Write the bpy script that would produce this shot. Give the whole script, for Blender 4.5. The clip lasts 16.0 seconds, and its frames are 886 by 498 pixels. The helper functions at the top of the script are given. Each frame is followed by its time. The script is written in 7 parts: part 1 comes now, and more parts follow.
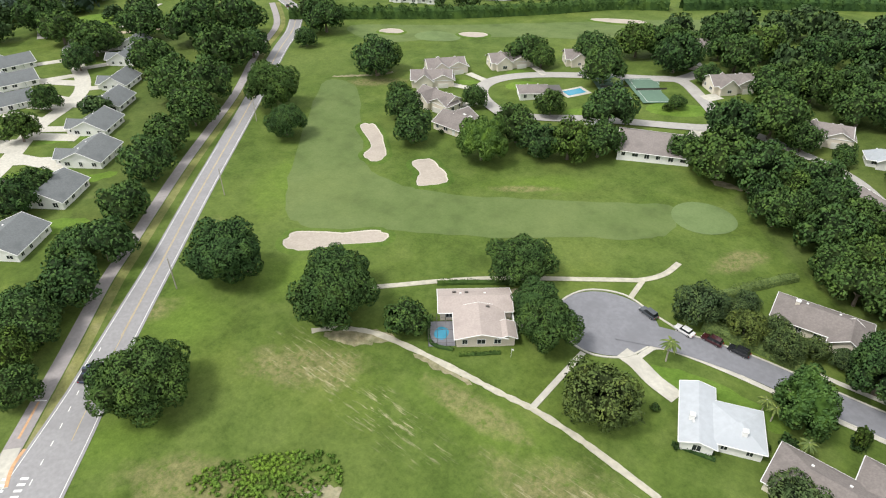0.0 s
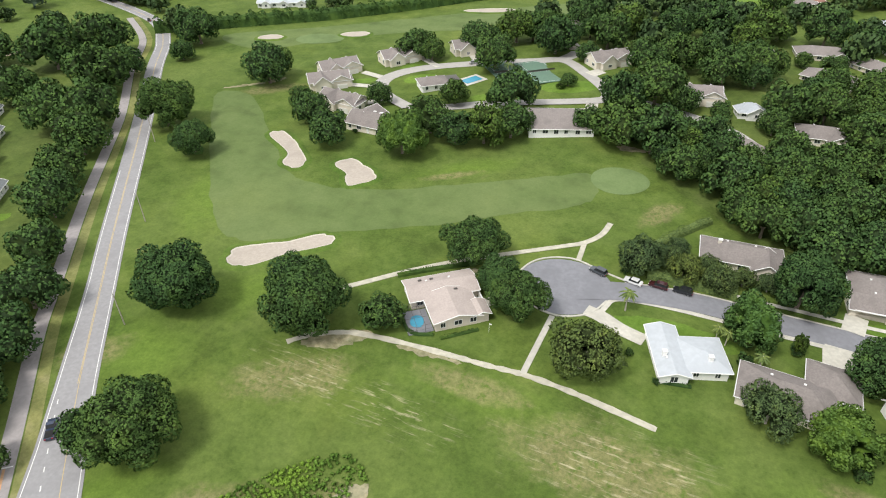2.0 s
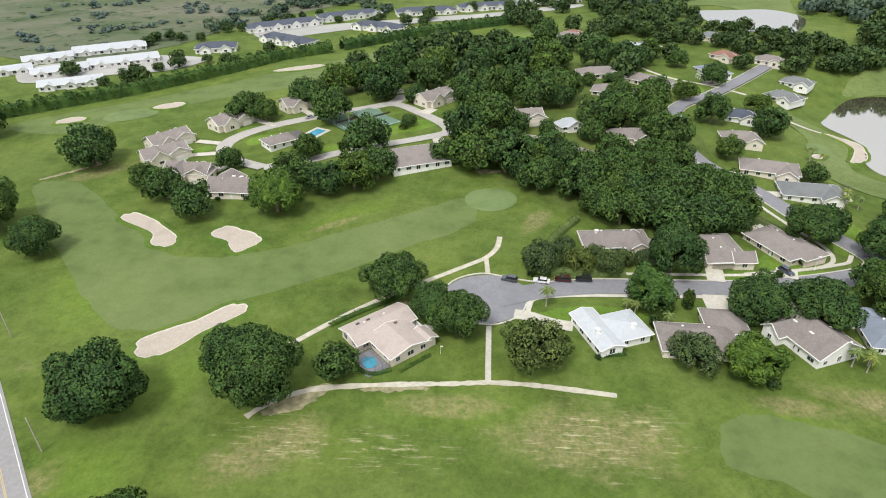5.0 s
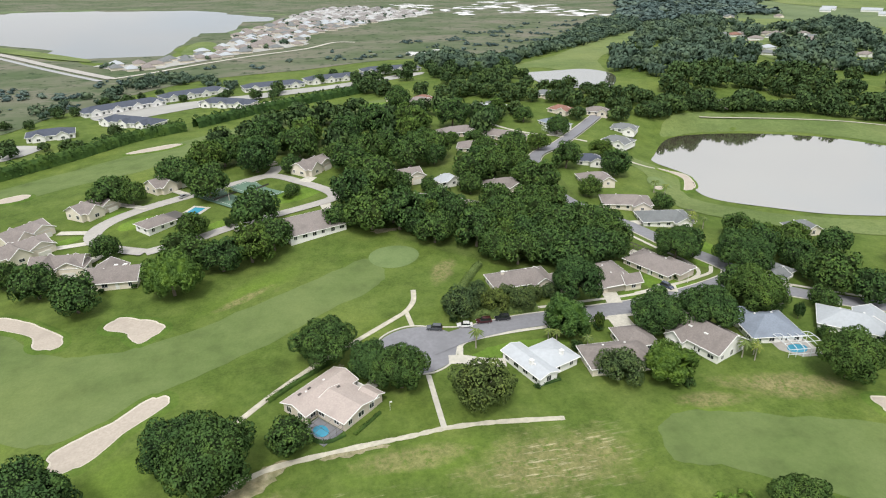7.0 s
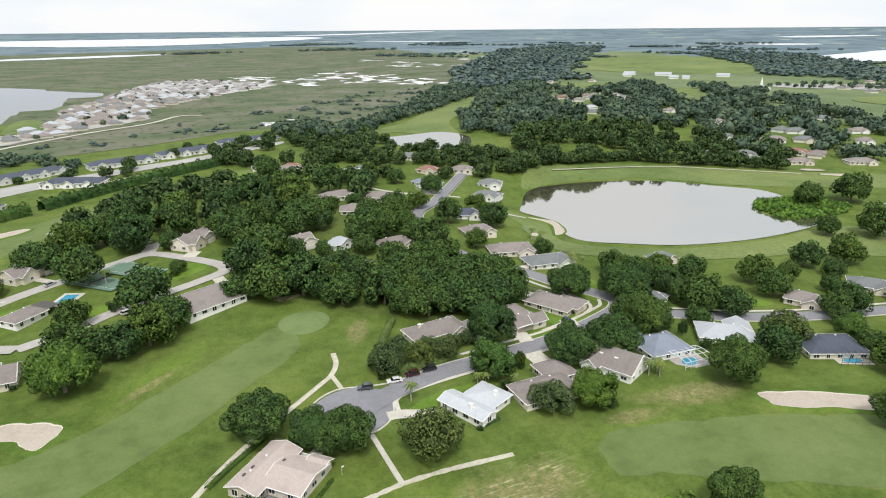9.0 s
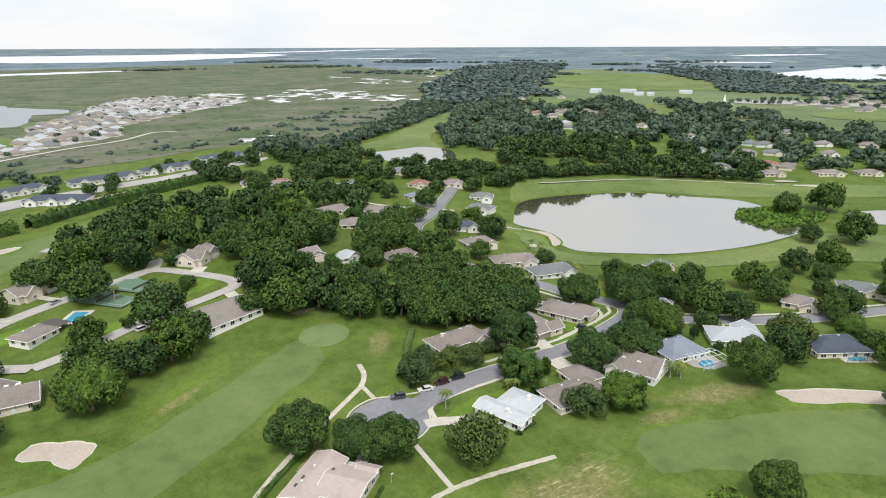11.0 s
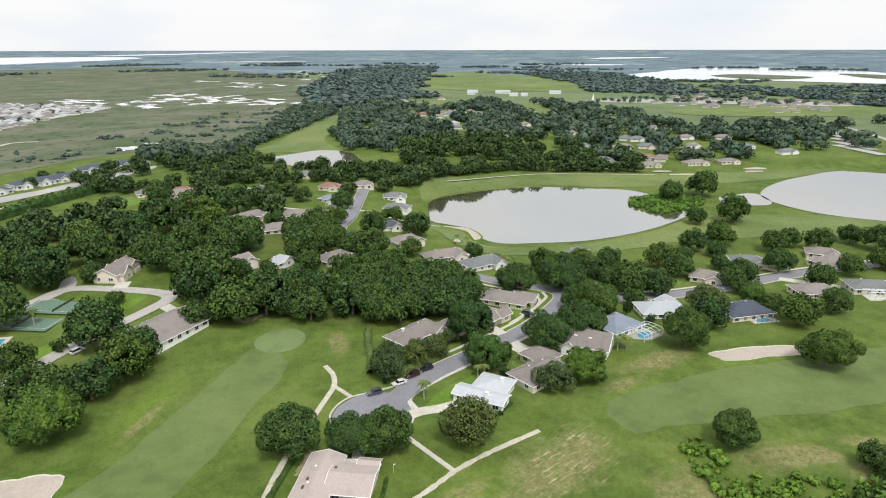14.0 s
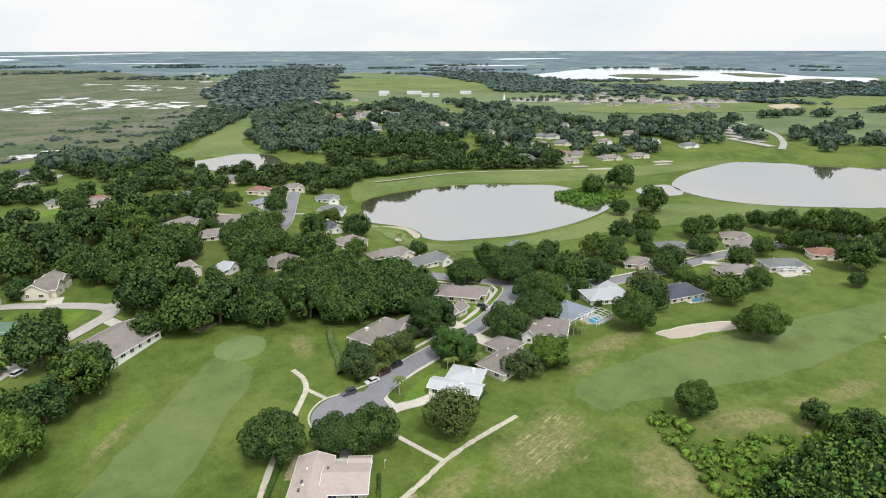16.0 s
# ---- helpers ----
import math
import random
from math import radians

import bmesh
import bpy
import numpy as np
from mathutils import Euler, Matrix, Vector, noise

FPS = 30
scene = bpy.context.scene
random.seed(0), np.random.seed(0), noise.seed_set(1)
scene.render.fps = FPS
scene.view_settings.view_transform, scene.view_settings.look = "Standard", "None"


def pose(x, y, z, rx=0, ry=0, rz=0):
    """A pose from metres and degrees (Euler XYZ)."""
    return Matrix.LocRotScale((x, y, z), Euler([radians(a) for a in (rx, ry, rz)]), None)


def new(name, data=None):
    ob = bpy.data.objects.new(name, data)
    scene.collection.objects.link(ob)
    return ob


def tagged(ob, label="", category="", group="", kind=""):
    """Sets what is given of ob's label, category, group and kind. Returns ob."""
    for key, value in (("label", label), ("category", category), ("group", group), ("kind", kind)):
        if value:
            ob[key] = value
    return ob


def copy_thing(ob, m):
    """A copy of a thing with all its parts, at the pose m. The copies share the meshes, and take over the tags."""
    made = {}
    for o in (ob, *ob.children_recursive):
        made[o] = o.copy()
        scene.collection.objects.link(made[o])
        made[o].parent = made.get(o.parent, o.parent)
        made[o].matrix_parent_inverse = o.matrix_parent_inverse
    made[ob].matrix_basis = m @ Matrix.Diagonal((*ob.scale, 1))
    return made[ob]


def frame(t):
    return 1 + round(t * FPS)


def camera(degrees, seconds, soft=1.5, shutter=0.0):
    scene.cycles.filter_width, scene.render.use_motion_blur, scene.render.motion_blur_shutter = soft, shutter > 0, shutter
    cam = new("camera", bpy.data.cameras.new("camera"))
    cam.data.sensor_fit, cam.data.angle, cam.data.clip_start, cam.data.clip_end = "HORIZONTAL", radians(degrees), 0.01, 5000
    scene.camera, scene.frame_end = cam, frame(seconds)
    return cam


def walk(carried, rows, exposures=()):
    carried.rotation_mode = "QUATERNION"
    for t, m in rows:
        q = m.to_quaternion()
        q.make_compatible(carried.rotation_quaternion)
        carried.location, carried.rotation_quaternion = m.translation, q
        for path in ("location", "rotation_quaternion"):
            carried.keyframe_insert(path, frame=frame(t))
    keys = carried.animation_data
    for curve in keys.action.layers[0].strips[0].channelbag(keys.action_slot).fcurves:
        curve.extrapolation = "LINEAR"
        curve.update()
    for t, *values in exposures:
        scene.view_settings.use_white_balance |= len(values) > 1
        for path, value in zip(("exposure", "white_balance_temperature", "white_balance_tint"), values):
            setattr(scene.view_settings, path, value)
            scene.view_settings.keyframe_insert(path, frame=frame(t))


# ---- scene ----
cam = camera(70.6, 16.0, soft=1.1)
METRES, EYE, TILT, LEAN, TURN = 160.8, 100.0, 1.4, -0.3, 38.7
ROWS = [
    (0.0, 0.0, 0.0, 0.0, -0.08, -36.99, 0.1),
    (0.5, -0.0331, -0.0055, -0.0001, -3.53, -36.99, 0.07),
    (1.0, -0.0665, -0.0094, -0.0001, -7.02, -37.01, 0.07),
    (1.5, -0.1, -0.0122, -0.0003, -10.61, -36.99, 0.04),
    (2.0, -0.1336, -0.0129, -0.0005, -14.36, -36.98, 0.02),
    (2.5, -0.1676, -0.0115, -0.0006, -17.96, -37.0, -0.01),
    (3.0, -0.2012, -0.0082, -0.0007, -21.29, -36.97, -0.05),
    (5.5, -0.362, 0.0377, -0.0028, -40.11, -30.7, -0.28),
    (6.0, -0.3917, 0.0522, -0.0031, -44.01, -29.22, -0.36),
    (6.5, -0.42, 0.0691, -0.003, -47.92, -27.78, -0.41),
    (7.0, -0.448, 0.0875, -0.0045, -51.86, -26.24, -0.51),
    (7.5, -0.4739, 0.1079, -0.0061, -55.73, -24.72, -0.57),
    (8.0, -0.4981, 0.1297, -0.0066, -59.52, -23.26, -0.61),
    (8.5, -0.5208, 0.1522, -0.0079, -63.1, -21.77, -0.64),
    (9.0, -0.5418, 0.1765, -0.0093, -66.42, -20.24, -0.71),
    (11.5, -0.6242, 0.3038, -0.0166, -70.77, -18.56, -1.0),
    (12.0, -0.6384, 0.3283, -0.018, -72.73, -18.5, -1.06),
    (12.5, -0.6521, 0.3535, -0.0195, -74.8, -18.42, -1.09),
    (13.0, -0.6648, 0.3784, -0.0208, -76.93, -18.35, -1.16),
    (13.5, -0.6763, 0.4039, -0.0223, -79.2, -18.27, -1.2),
    (14.0, -0.6866, 0.4295, -0.0236, -81.44, -18.23, -1.25),
    (14.5, -0.6956, 0.455, -0.0247, -83.63, -18.17, -1.27),
    (15.0, -0.7037, 0.4811, -0.026, -85.76, -18.08, -1.28),
    (15.5, -0.7107, 0.5072, -0.0274, -87.88, -18.01, -1.31),
    (16.0, -0.7165, 0.5335, -0.0286, -89.95, -17.94, -1.33),
]
walk(cam, [(t, pose(0, 0, EYE, TILT, LEAN, TURN) @ pose(METRES * x, METRES * y, METRES * z, 90 + pitch, roll, yaw)) for t, x, y, z, yaw, pitch, roll in ROWS], [(0.0, 0.27), (5.5, 0.25), (9.0, 0.19), (16.0, 0.14)])

# ---- light ----
world = bpy.data.worlds.new("overcast_sky")
scene.world = world
world.use_nodes = True
wn, wl = world.node_tree.nodes, world.node_tree.links
wn.clear()
SUN_EL, SUN_AZ = 58.0, 205.0
sky = wn.new("ShaderNodeTexSky")
sky.sky_type, sky.sun_disc = "NISHITA", False
sky.sun_elevation, sky.sun_rotation = radians(SUN_EL), radians(SUN_AZ)
sky.dust_density, sky.air_density = 4.0, 1.0
cloud = wn.new("ShaderNodeTexNoise")
cloud.inputs["Scale"].default_value, cloud.inputs["Detail"].default_value = 3.0, 5.0
stretch = wn.new("ShaderNodeMapping")
stretch.inputs["Scale"].default_value = (1, 1, 3.5)
coord = wn.new("ShaderNodeTexCoord")
ramp = wn.new("ShaderNodeValToRGB")
ramp.color_ramp.elements[0].position, ramp.color_ramp.elements[0].color = 0.3, (0.84, 0.92, 1.0, 1)
ramp.color_ramp.elements[1].position, ramp.color_ramp.elements[1].color = 0.52, (1.0, 1.0, 1.0, 1)
scaled = wn.new("ShaderNodeMix")
scaled.data_type, scaled.blend_type = "RGBA", "MULTIPLY"
scaled.inputs[0].default_value = 1.0
scaled.inputs[7].default_value = (0.11, 0.11, 0.11, 1)
cover = wn.new("ShaderNodeMix")
cover.data_type = "RGBA"
cover.inputs[0].default_value = 0.9
back = wn.new("ShaderNodeBackground")
back.inputs["Strength"].default_value = 0.95
wout = wn.new("ShaderNodeOutputWorld")
wl.new(coord.outputs["Generated"], stretch.inputs["Vector"])
wl.new(stretch.outputs["Vector"], cloud.inputs["Vector"])
wl.new(cloud.outputs["Fac"], ramp.inputs["Fac"])
wl.new(sky.outputs["Color"], scaled.inputs[6])
wl.new(scaled.outputs[2], cover.inputs[6])
wl.new(ramp.outputs["Color"], cover.inputs[7])
wl.new(cover.outputs[2], back.inputs["Color"])
wl.new(back.outputs["Background"], wout.inputs["Surface"])
sun_data = bpy.data.lights.new("sun", "SUN")
sun_data.energy, sun_data.angle, sun_data.color = 2.3, radians(13), (1.0, 0.965, 0.91)
sun = new("sun", sun_data)
sun.matrix_world = pose(0, 0, 300, 90 - SUN_EL, 0, 180 - SUN_AZ)


# ---- materials ----
def material(name, rough=0.8, metal=0.0, spec=0.3):
    m = bpy.data.materials.new(name)
    m.use_nodes = True
    b = m.node_tree.nodes["Principled BSDF"]
    b.inputs["Roughness"].default_value = rough
    b.inputs["Metallic"].default_value = metal
    b.inputs["Specular IOR Level"].default_value = spec
    return m, m.node_tree.nodes, m.node_tree.links, b


def noise_node(n, l, scale, detail=4.0, stretch_by=None, rough=0.55, turn=0.0):
    t = n.new("ShaderNodeTexNoise")
    t.inputs["Scale"].default_value, t.inputs["Detail"].default_value = scale, detail
    t.inputs["Roughness"].default_value = rough
    c = n.new("ShaderNodeTexCoord")
    if stretch_by:
        mp = n.new("ShaderNodeMapping")
        mp.inputs["Scale"].default_value = stretch_by
        mp.inputs["Rotation"].default_value = (0, 0, radians(turn))
        l.new(c.outputs["Object"], mp.inputs["Vector"])
        l.new(mp.outputs["Vector"], t.inputs["Vector"])
    else:
        l.new(c.outputs["Object"], t.inputs["Vector"])
    return t.outputs["Fac"]


def ramp_node(n, l, fac, stops):
    r = n.new("ShaderNodeValToRGB")
    while len(r.color_ramp.elements) < len(stops):
        r.color_ramp.elements.new(0.5)
    for e, (p, c) in zip(r.color_ramp.elements, stops):
        e.position, e.color = p, (*c, 1)
    l.new(fac, r.inputs["Fac"])
    return r.outputs["Color"]


def mix_node(n, l, a, b, fac, mode="MIX"):
    m = n.new("ShaderNodeMix")
    m.data_type, m.blend_type = "RGBA", mode
    for sock, v in ((m.inputs[0], fac), (m.inputs[6], a), (m.inputs[7], b)):
        if isinstance(v, (int, float)):
            sock.default_value = v
        elif isinstance(v, tuple):
            sock.default_value = (*v, 1)
        else:
            l.new(v, sock)
    return m.outputs[2]


def mask_node(n, l, fac, lo, hi):
    r = n.new("ShaderNodeMapRange")
    r.inputs["From Min"].default_value, r.inputs["From Max"].default_value = lo, hi
    l.new(fac, r.inputs["Value"])
    return r.outputs["Result"]


def bump_node(n, l, b, fac, strength, dist):
    k = n.new("ShaderNodeBump")
    k.inputs["Strength"].default_value, k.inputs["Distance"].default_value = strength, dist
    l.new(fac, k.inputs["Height"])
    l.new(k.outputs["Normal"], b.inputs["Normal"])


def tint(c, k):
    return tuple(min(1, v * k) for v in c)


def plain(name, c, rough=0.7, metal=0.0, grain=3.0, amount=0.18, bump=0.0, spec=0.3):
    m, n, l, b = material(name, rough, metal, spec)
    big, fine = noise_node(n, l, grain * 0.13, 3), noise_node(n, l, grain, 6)
    col = ramp_node(n, l, fine, [(0.3, tint(c, 1 - amount)), (0.7, tint(c, 1 + amount))])
    col = mix_node(n, l, col, tint(c, 1 - 1.4 * amount), mask_node(n, l, big, 0.5, 0.75))
    l.new(col, b.inputs["Base Color"])
    if bump:
        bump_node(n, l, b, fine, 0.4, bump)
    return m


def patch_node(n, l, x, y, a, b, turn, rag, soft=0.45):
    """A soft-edged ragged oval on the land, as a mask."""
    c = n.new("ShaderNodeTexCoord")
    mp = n.new("ShaderNodeMapping")
    mp.vector_type = "TEXTURE"
    mp.inputs["Location"].default_value = (x, y, 0)
    mp.inputs["Rotation"].default_value = (0, 0, radians(turn))
    mp.inputs["Scale"].default_value = (a, b, 1000)
    l.new(c.outputs["Object"], mp.inputs["Vector"])
    ln = n.new("ShaderNodeVectorMath")
    ln.operation = "LENGTH"
    l.new(mp.outputs["Vector"], ln.inputs[0])
    ad = n.new("ShaderNodeMath")
    ad.operation = "MULTIPLY_ADD"
    l.new(rag, ad.inputs[0])
    ad.inputs[1].default_value = 1.7
    l.new(ln.outputs["Value"], ad.inputs[2])
    return mask_node(n, l, ad.outputs["Value"], 1.85 + soft * 0.3, 1.85 - soft)


def grass(name, main, pale, dry, dry_amount, scale=1.0, patches=(), streaks=(), lush=(), calm=1.0, relief=True):
    m, n, l, b = material(name, 0.9, 0, 0.15)
    huge, mid = noise_node(n, l, 0.018 * scale, 4), noise_node(n, l, 0.11 * scale, 6)
    fine, tuft = noise_node(n, l, 1.3, 6, rough=0.75), noise_node(n, l, 0.055, 5)
    col = ramp_node(n, l, mid, [(0.3, tint(main, 0.75)), (0.5, main), (0.72, pale)])
    col = mix_node(n, l, col, pale, mask_node(n, l, huge, 0.48, 0.68))
    col = mix_node(n, l, col, dry, mask_node(n, l, tuft, 0.72 - dry_amount, 0.92 - dry_amount))
    broad = noise_node(n, l, 0.03 * scale, 5, rough=0.6)
    col = mix_node(n, l, col, ramp_node(n, l, broad, [(0.32, (0.72, 0.80, 0.70)), (0.5, (1, 1, 1)), (0.68, (1.22, 1.14, 1.05))]), 0.75 * calm, "MULTIPLY")
    if patches or lush:
        rag = noise_node(n, l, 0.16, 7, rough=0.65)
        for x, y, ra, rb, turn in lush:
            col = mix_node(n, l, col, (0.128, 0.198, 0.034), patch_node(n, l, x, y, ra, rb, turn, rag, 0.8))
        speck = ramp_node(n, l, noise_node(n, l, 0.7, 6, rough=0.7), [(0.35, tint(main, 1.05)), (0.5, dry), (0.68, tint(dry, 1.35))])
        for x, y, ra, rb, turn in patches:
            k = n.new("ShaderNodeMath")
            k.operation = "MULTIPLY"
            k.inputs[1].default_value = 0.66
            l.new(patch_node(n, l, x, y, ra, rb, turn, rag), k.inputs[0])
            col = mix_node(n, l, col, speck, k.outputs["Value"])
        line = noise_node(n, l, 1.0, 5, (0.16, 1.1, 1), 0.7, 4)
        thin = mask_node(n, l, line, 0.54, 0.70)
        for x, y, ra, rb, turn in streaks:
            k = n.new("ShaderNodeMath")
            k.operation = "MULTIPLY"
            l.new(thin, k.inputs[0])
            l.new(patch_node(n, l, x, y, ra, rb, turn, rag, 0.7), k.inputs[1])
            col = mix_node(n, l, col, (0.50, 0.45, 0.30), k.outputs["Value"])
    clod = noise_node(n, l, 0.38, 5, rough=0.65)
    col = mix_node(n, l, col, ramp_node(n, l, clod, [(0.3, (0.76, 0.80, 0.72)), (0.5, (1, 1, 1)), (0.72, (1.2, 1.16, 1.15))]), 0.8 * calm, "MULTIPLY")
    col = mix_node(n, l, col, ramp_node(n, l, fine, [(0.25, (0.55, 0.6, 0.55)), (0.75, (1.32, 1.28, 1.25))]), 0.75 * calm, "MULTIPLY")
    l.new(col, b.inputs["Base Color"])
    if relief:
        bump_node(n, l, b, fine, 0.5, 0.25)
    return m


def foliage(name, dark, light, grain=2.8, vary=0.9):
    m, n, l, b = material(name, 0.85, 0, 0.08)
    g = n.new("ShaderNodeNewGeometry")
    o = n.new("ShaderNodeObjectInfo")
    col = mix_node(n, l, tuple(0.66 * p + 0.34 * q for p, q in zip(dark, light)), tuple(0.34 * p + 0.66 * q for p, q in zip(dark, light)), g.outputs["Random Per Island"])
    col = mix_node(n, l, col, ramp_node(n, l, o.outputs["Random"], [(0.0, (0.76, 0.85, 0.95)), (0.3, (0.90, 0.96, 1.0)), (0.6, (1.0, 1.02, 0.97)), (0.85, (1.10, 1.08, 0.93)), (1.0, (1.30, 1.20, 0.85))]), vary, "MULTIPLY")
    # Noise puts clumps of light and shade into the leaf colour.
    big = noise_node(n, l, grain, 3)
    col = mix_node(n, l, col, ramp_node(n, l, big, [(0.36, (0.62, 0.68, 0.70)), (0.5, (0.98, 1.0, 1.0)), (0.66, (1.45, 1.36, 1.10))]), 0.9, "MULTIPLY")
    l.new(col, b.inputs["Base Color"])
    return m


def marsh(name):
    """Wet open ground: sedge, reed beds and dark low thicket in drifts."""
    m, n, l, b = material(name, 0.95, 0, 0.1)
    col = ramp_node(n, l, noise_node(n, l, 0.0085, 7, (1, 1.6, 1), 0.62, 38), [(0.36, (0.080, 0.114, 0.056)), (0.47, (0.112, 0.134, 0.080)), (0.56, (0.146, 0.154, 0.108)), (0.68, (0.176, 0.168, 0.134))])
    col = mix_node(n, l, col, (0.062, 0.096, 0.044), mask_node(n, l, noise_node(n, l, 0.022, 7, (1, 1.5, 1), 0.7, 38), 0.53, 0.64))
    col = mix_node(n, l, col, (0.032, 0.056, 0.026), mask_node(n, l, noise_node(n, l, 0.075, 6, rough=0.7), 0.57, 0.63))
    col = mix_node(n, l, col, (0.235, 0.225, 0.175), mask_node(n, l, noise_node(n, l, 0.035, 6, (1, 3, 1), 0.7, 38), 0.64, 0.70))
    l.new(col, b.inputs["Base Color"])
    return m


PATCHES = [(-18, 63, 20, 10, -5), (-84, 58, 14, 7, 35), (-78, 25, 14, 6, 30), (-6, 33, 15, 10, 40), (26, 26, 14, 6, -35), (48, 74, 16, 4.5, -20), (-48, 71, 14, 4, 0), (-190, 192, 14, 5, 40), (60, 30, 10, 5, -30), (-60, 34, 9, 6, 40), (-22, 155, 9, 4, 60), (-130, 45, 9, 5, 50), (37, 5, 12, 6, -60), (-88, 152, 10, 2.2, 35), (33, 22, 9, 4, -50), (49, 14, 8, 3, -40), (-10, 31, 9, 4, -30), (65, 4, 14, 4, -25), (72, 46, 18, 4, -20), (54, 75, 14, 4, -15), (28, 74, 10, 3, -10), (75, 84, 8, 3, -20)]
STREAKS = [(-16, 63, 20, 11, 0), (-84, 60, 12, 8, 0), (-60, 58, 14, 6, 0)]
LUSH = [(-112, 78, 16, 9, 40), (-150, 108, 12, 20, 40), (-120, 50, 12, 14, 40), (-60, 150, 22, 7, 36), (-85, 158, 18, 5, 36), (-45, 70, 20, 6, 0), (-100, 20, 12, 8, 40), (25, 65, 14, 8, -20)]
M_ROUGH = grass("rough_grass", (0.098, 0.148, 0.030), (0.134, 0.182, 0.046), (0.225, 0.205, 0.10), 0.02, 1.0, PATCHES, STREAKS, LUSH)
M_LAWN = grass("lawn_grass", (0.092, 0.155, 0.028), (0.128, 0.190, 0.040), (0.24, 0.24, 0.10), 0.0)
M_LUSH = grass("lush_lawn_grass", (0.120, 0.205, 0.030), (0.150, 0.240, 0.044), (0.22, 0.28, 0.07), 0.0)
M_FAIRWAY = grass("fairway_grass", (0.126, 0.176, 0.060), (0.148, 0.196, 0.072), (0.22, 0.25, 0.11), 0.0, calm=0.45)
M_GREEN = grass("putting_green_grass", (0.152, 0.212, 0.085), (0.170, 0.230, 0.096), (0.24, 0.28, 0.13), 0.0, 0.6, calm=0.4)
M_MARSH = marsh("marsh_grass")
M_FIELD = grass("bright_field_grass", (0.140, 0.192, 0.066), (0.175, 0.218, 0.084), (0.26, 0.26, 0.13), 0.05, 0.3)
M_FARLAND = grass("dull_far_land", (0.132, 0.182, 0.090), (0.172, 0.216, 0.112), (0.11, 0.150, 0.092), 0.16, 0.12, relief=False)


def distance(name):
    """Far country seen flat on: woods, fields and specks of water and roofs, with blue haze put into the colours."""
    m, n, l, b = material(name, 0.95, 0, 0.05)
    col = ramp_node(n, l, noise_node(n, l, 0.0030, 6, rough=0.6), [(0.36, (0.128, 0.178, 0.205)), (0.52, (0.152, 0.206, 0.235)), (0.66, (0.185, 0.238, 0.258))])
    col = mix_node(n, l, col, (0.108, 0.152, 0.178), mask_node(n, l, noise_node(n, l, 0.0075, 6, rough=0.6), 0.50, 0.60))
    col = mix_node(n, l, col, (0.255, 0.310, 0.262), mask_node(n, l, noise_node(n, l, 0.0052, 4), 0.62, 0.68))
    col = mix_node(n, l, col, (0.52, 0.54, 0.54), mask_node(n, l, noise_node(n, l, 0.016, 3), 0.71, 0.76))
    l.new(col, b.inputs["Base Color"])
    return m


M_HAZYDISTANCE = distance("haze_tinted_distance")
# Litter-flecked grass, darkened so that its colour carries the oaks' shade.
M_WOODFLOOR = grass("wood_floor_shade_tint", (0.090, 0.130, 0.030), (0.12, 0.160, 0.045), (0.20, 0.175, 0.10), 0.05)
M_DRY = grass("dry_thin_turf", (0.20, 0.215, 0.075), (0.25, 0.25, 0.105), (0.36, 0.32, 0.19), 0.12)
M_SAND = plain("bunker_sand", (0.44, 0.39, 0.335), 0.95, grain=1.5, amount=0.10, bump=0.06, spec=0.1)
M_LITTER = grass("sandy_leaf_litter", (0.28, 0.26, 0.16), (0.38, 0.345, 0.245), (0.48, 0.44, 0.35), 0.10, 6.0)
M_RIMSAND = plain("pale_bunker_rim", (0.55, 0.51, 0.43), 0.95, grain=1.5, amount=0.14)
M_DIRT = plain("bare_sandy_dirt", (0.46, 0.40, 0.29), 0.95, grain=1.2, amount=0.22, bump=0.06, spec=0.1)
M_ASPHALT = plain("grey_asphalt", (0.31, 0.305, 0.31), 0.9, grain=1.2, amount=0.10)
M_STREET = plain("blue_grey_asphalt", (0.222, 0.225, 0.245), 0.9, grain=0.9, amount=0.10)
M_CLUBROAD = plain("worn_pale_asphalt", (0.40, 0.385, 0.36), 0.9, grain=0.8, amount=0.10)
M_TRAIL = plain("trail_asphalt", (0.335, 0.31, 0.305), 0.9, grain=1.0, amount=0.12)
M_CONCRETE = plain("pale_concrete", (0.53, 0.51, 0.445), 0.85, grain=1.0, amount=0.13)
M_PATH = plain("worn_cart_path", (0.48, 0.455, 0.37), 0.9, grain=0.7, amount=0.18, bump=0.03)
M_WHITELINE = plain("white_road_paint", (0.78, 0.78, 0.76), 0.7, grain=3, amount=0.12)
M_YELLOWLINE = plain("yellow_road_paint", (0.56, 0.44, 0.24), 0.7, grain=3, amount=0.12)
M_ORANGE = plain("orange_brick_paving", (0.60, 0.36, 0.20), 0.85, grain=2, amount=0.18)
M_TAN_ROOF = plain("tan_shingle_roof", (0.43, 0.37, 0.34), 0.9, grain=2.2, amount=0.10, bump=0.03)
M_WHITE_ROOF = plain("white_metal_roof", (0.46, 0.49, 0.52), 0.5, grain=0.8, amount=0.07)
M_BROWN_ROOF = plain("brown_grey_shingle_roof", (0.225, 0.200, 0.188), 0.9, grain=2.2, amount=0.16, bump=0.03)
M_TAUPE_ROOF = plain("taupe_shingle_roof", (0.245, 0.218, 0.206), 0.9, grain=2.2, amount=0.14, bump=0.03)
M_BLUE_ROOF = plain("slate_blue_shingle_roof", (0.215, 0.25, 0.305), 0.85, grain=2.2, amount=0.12, bump=0.03)
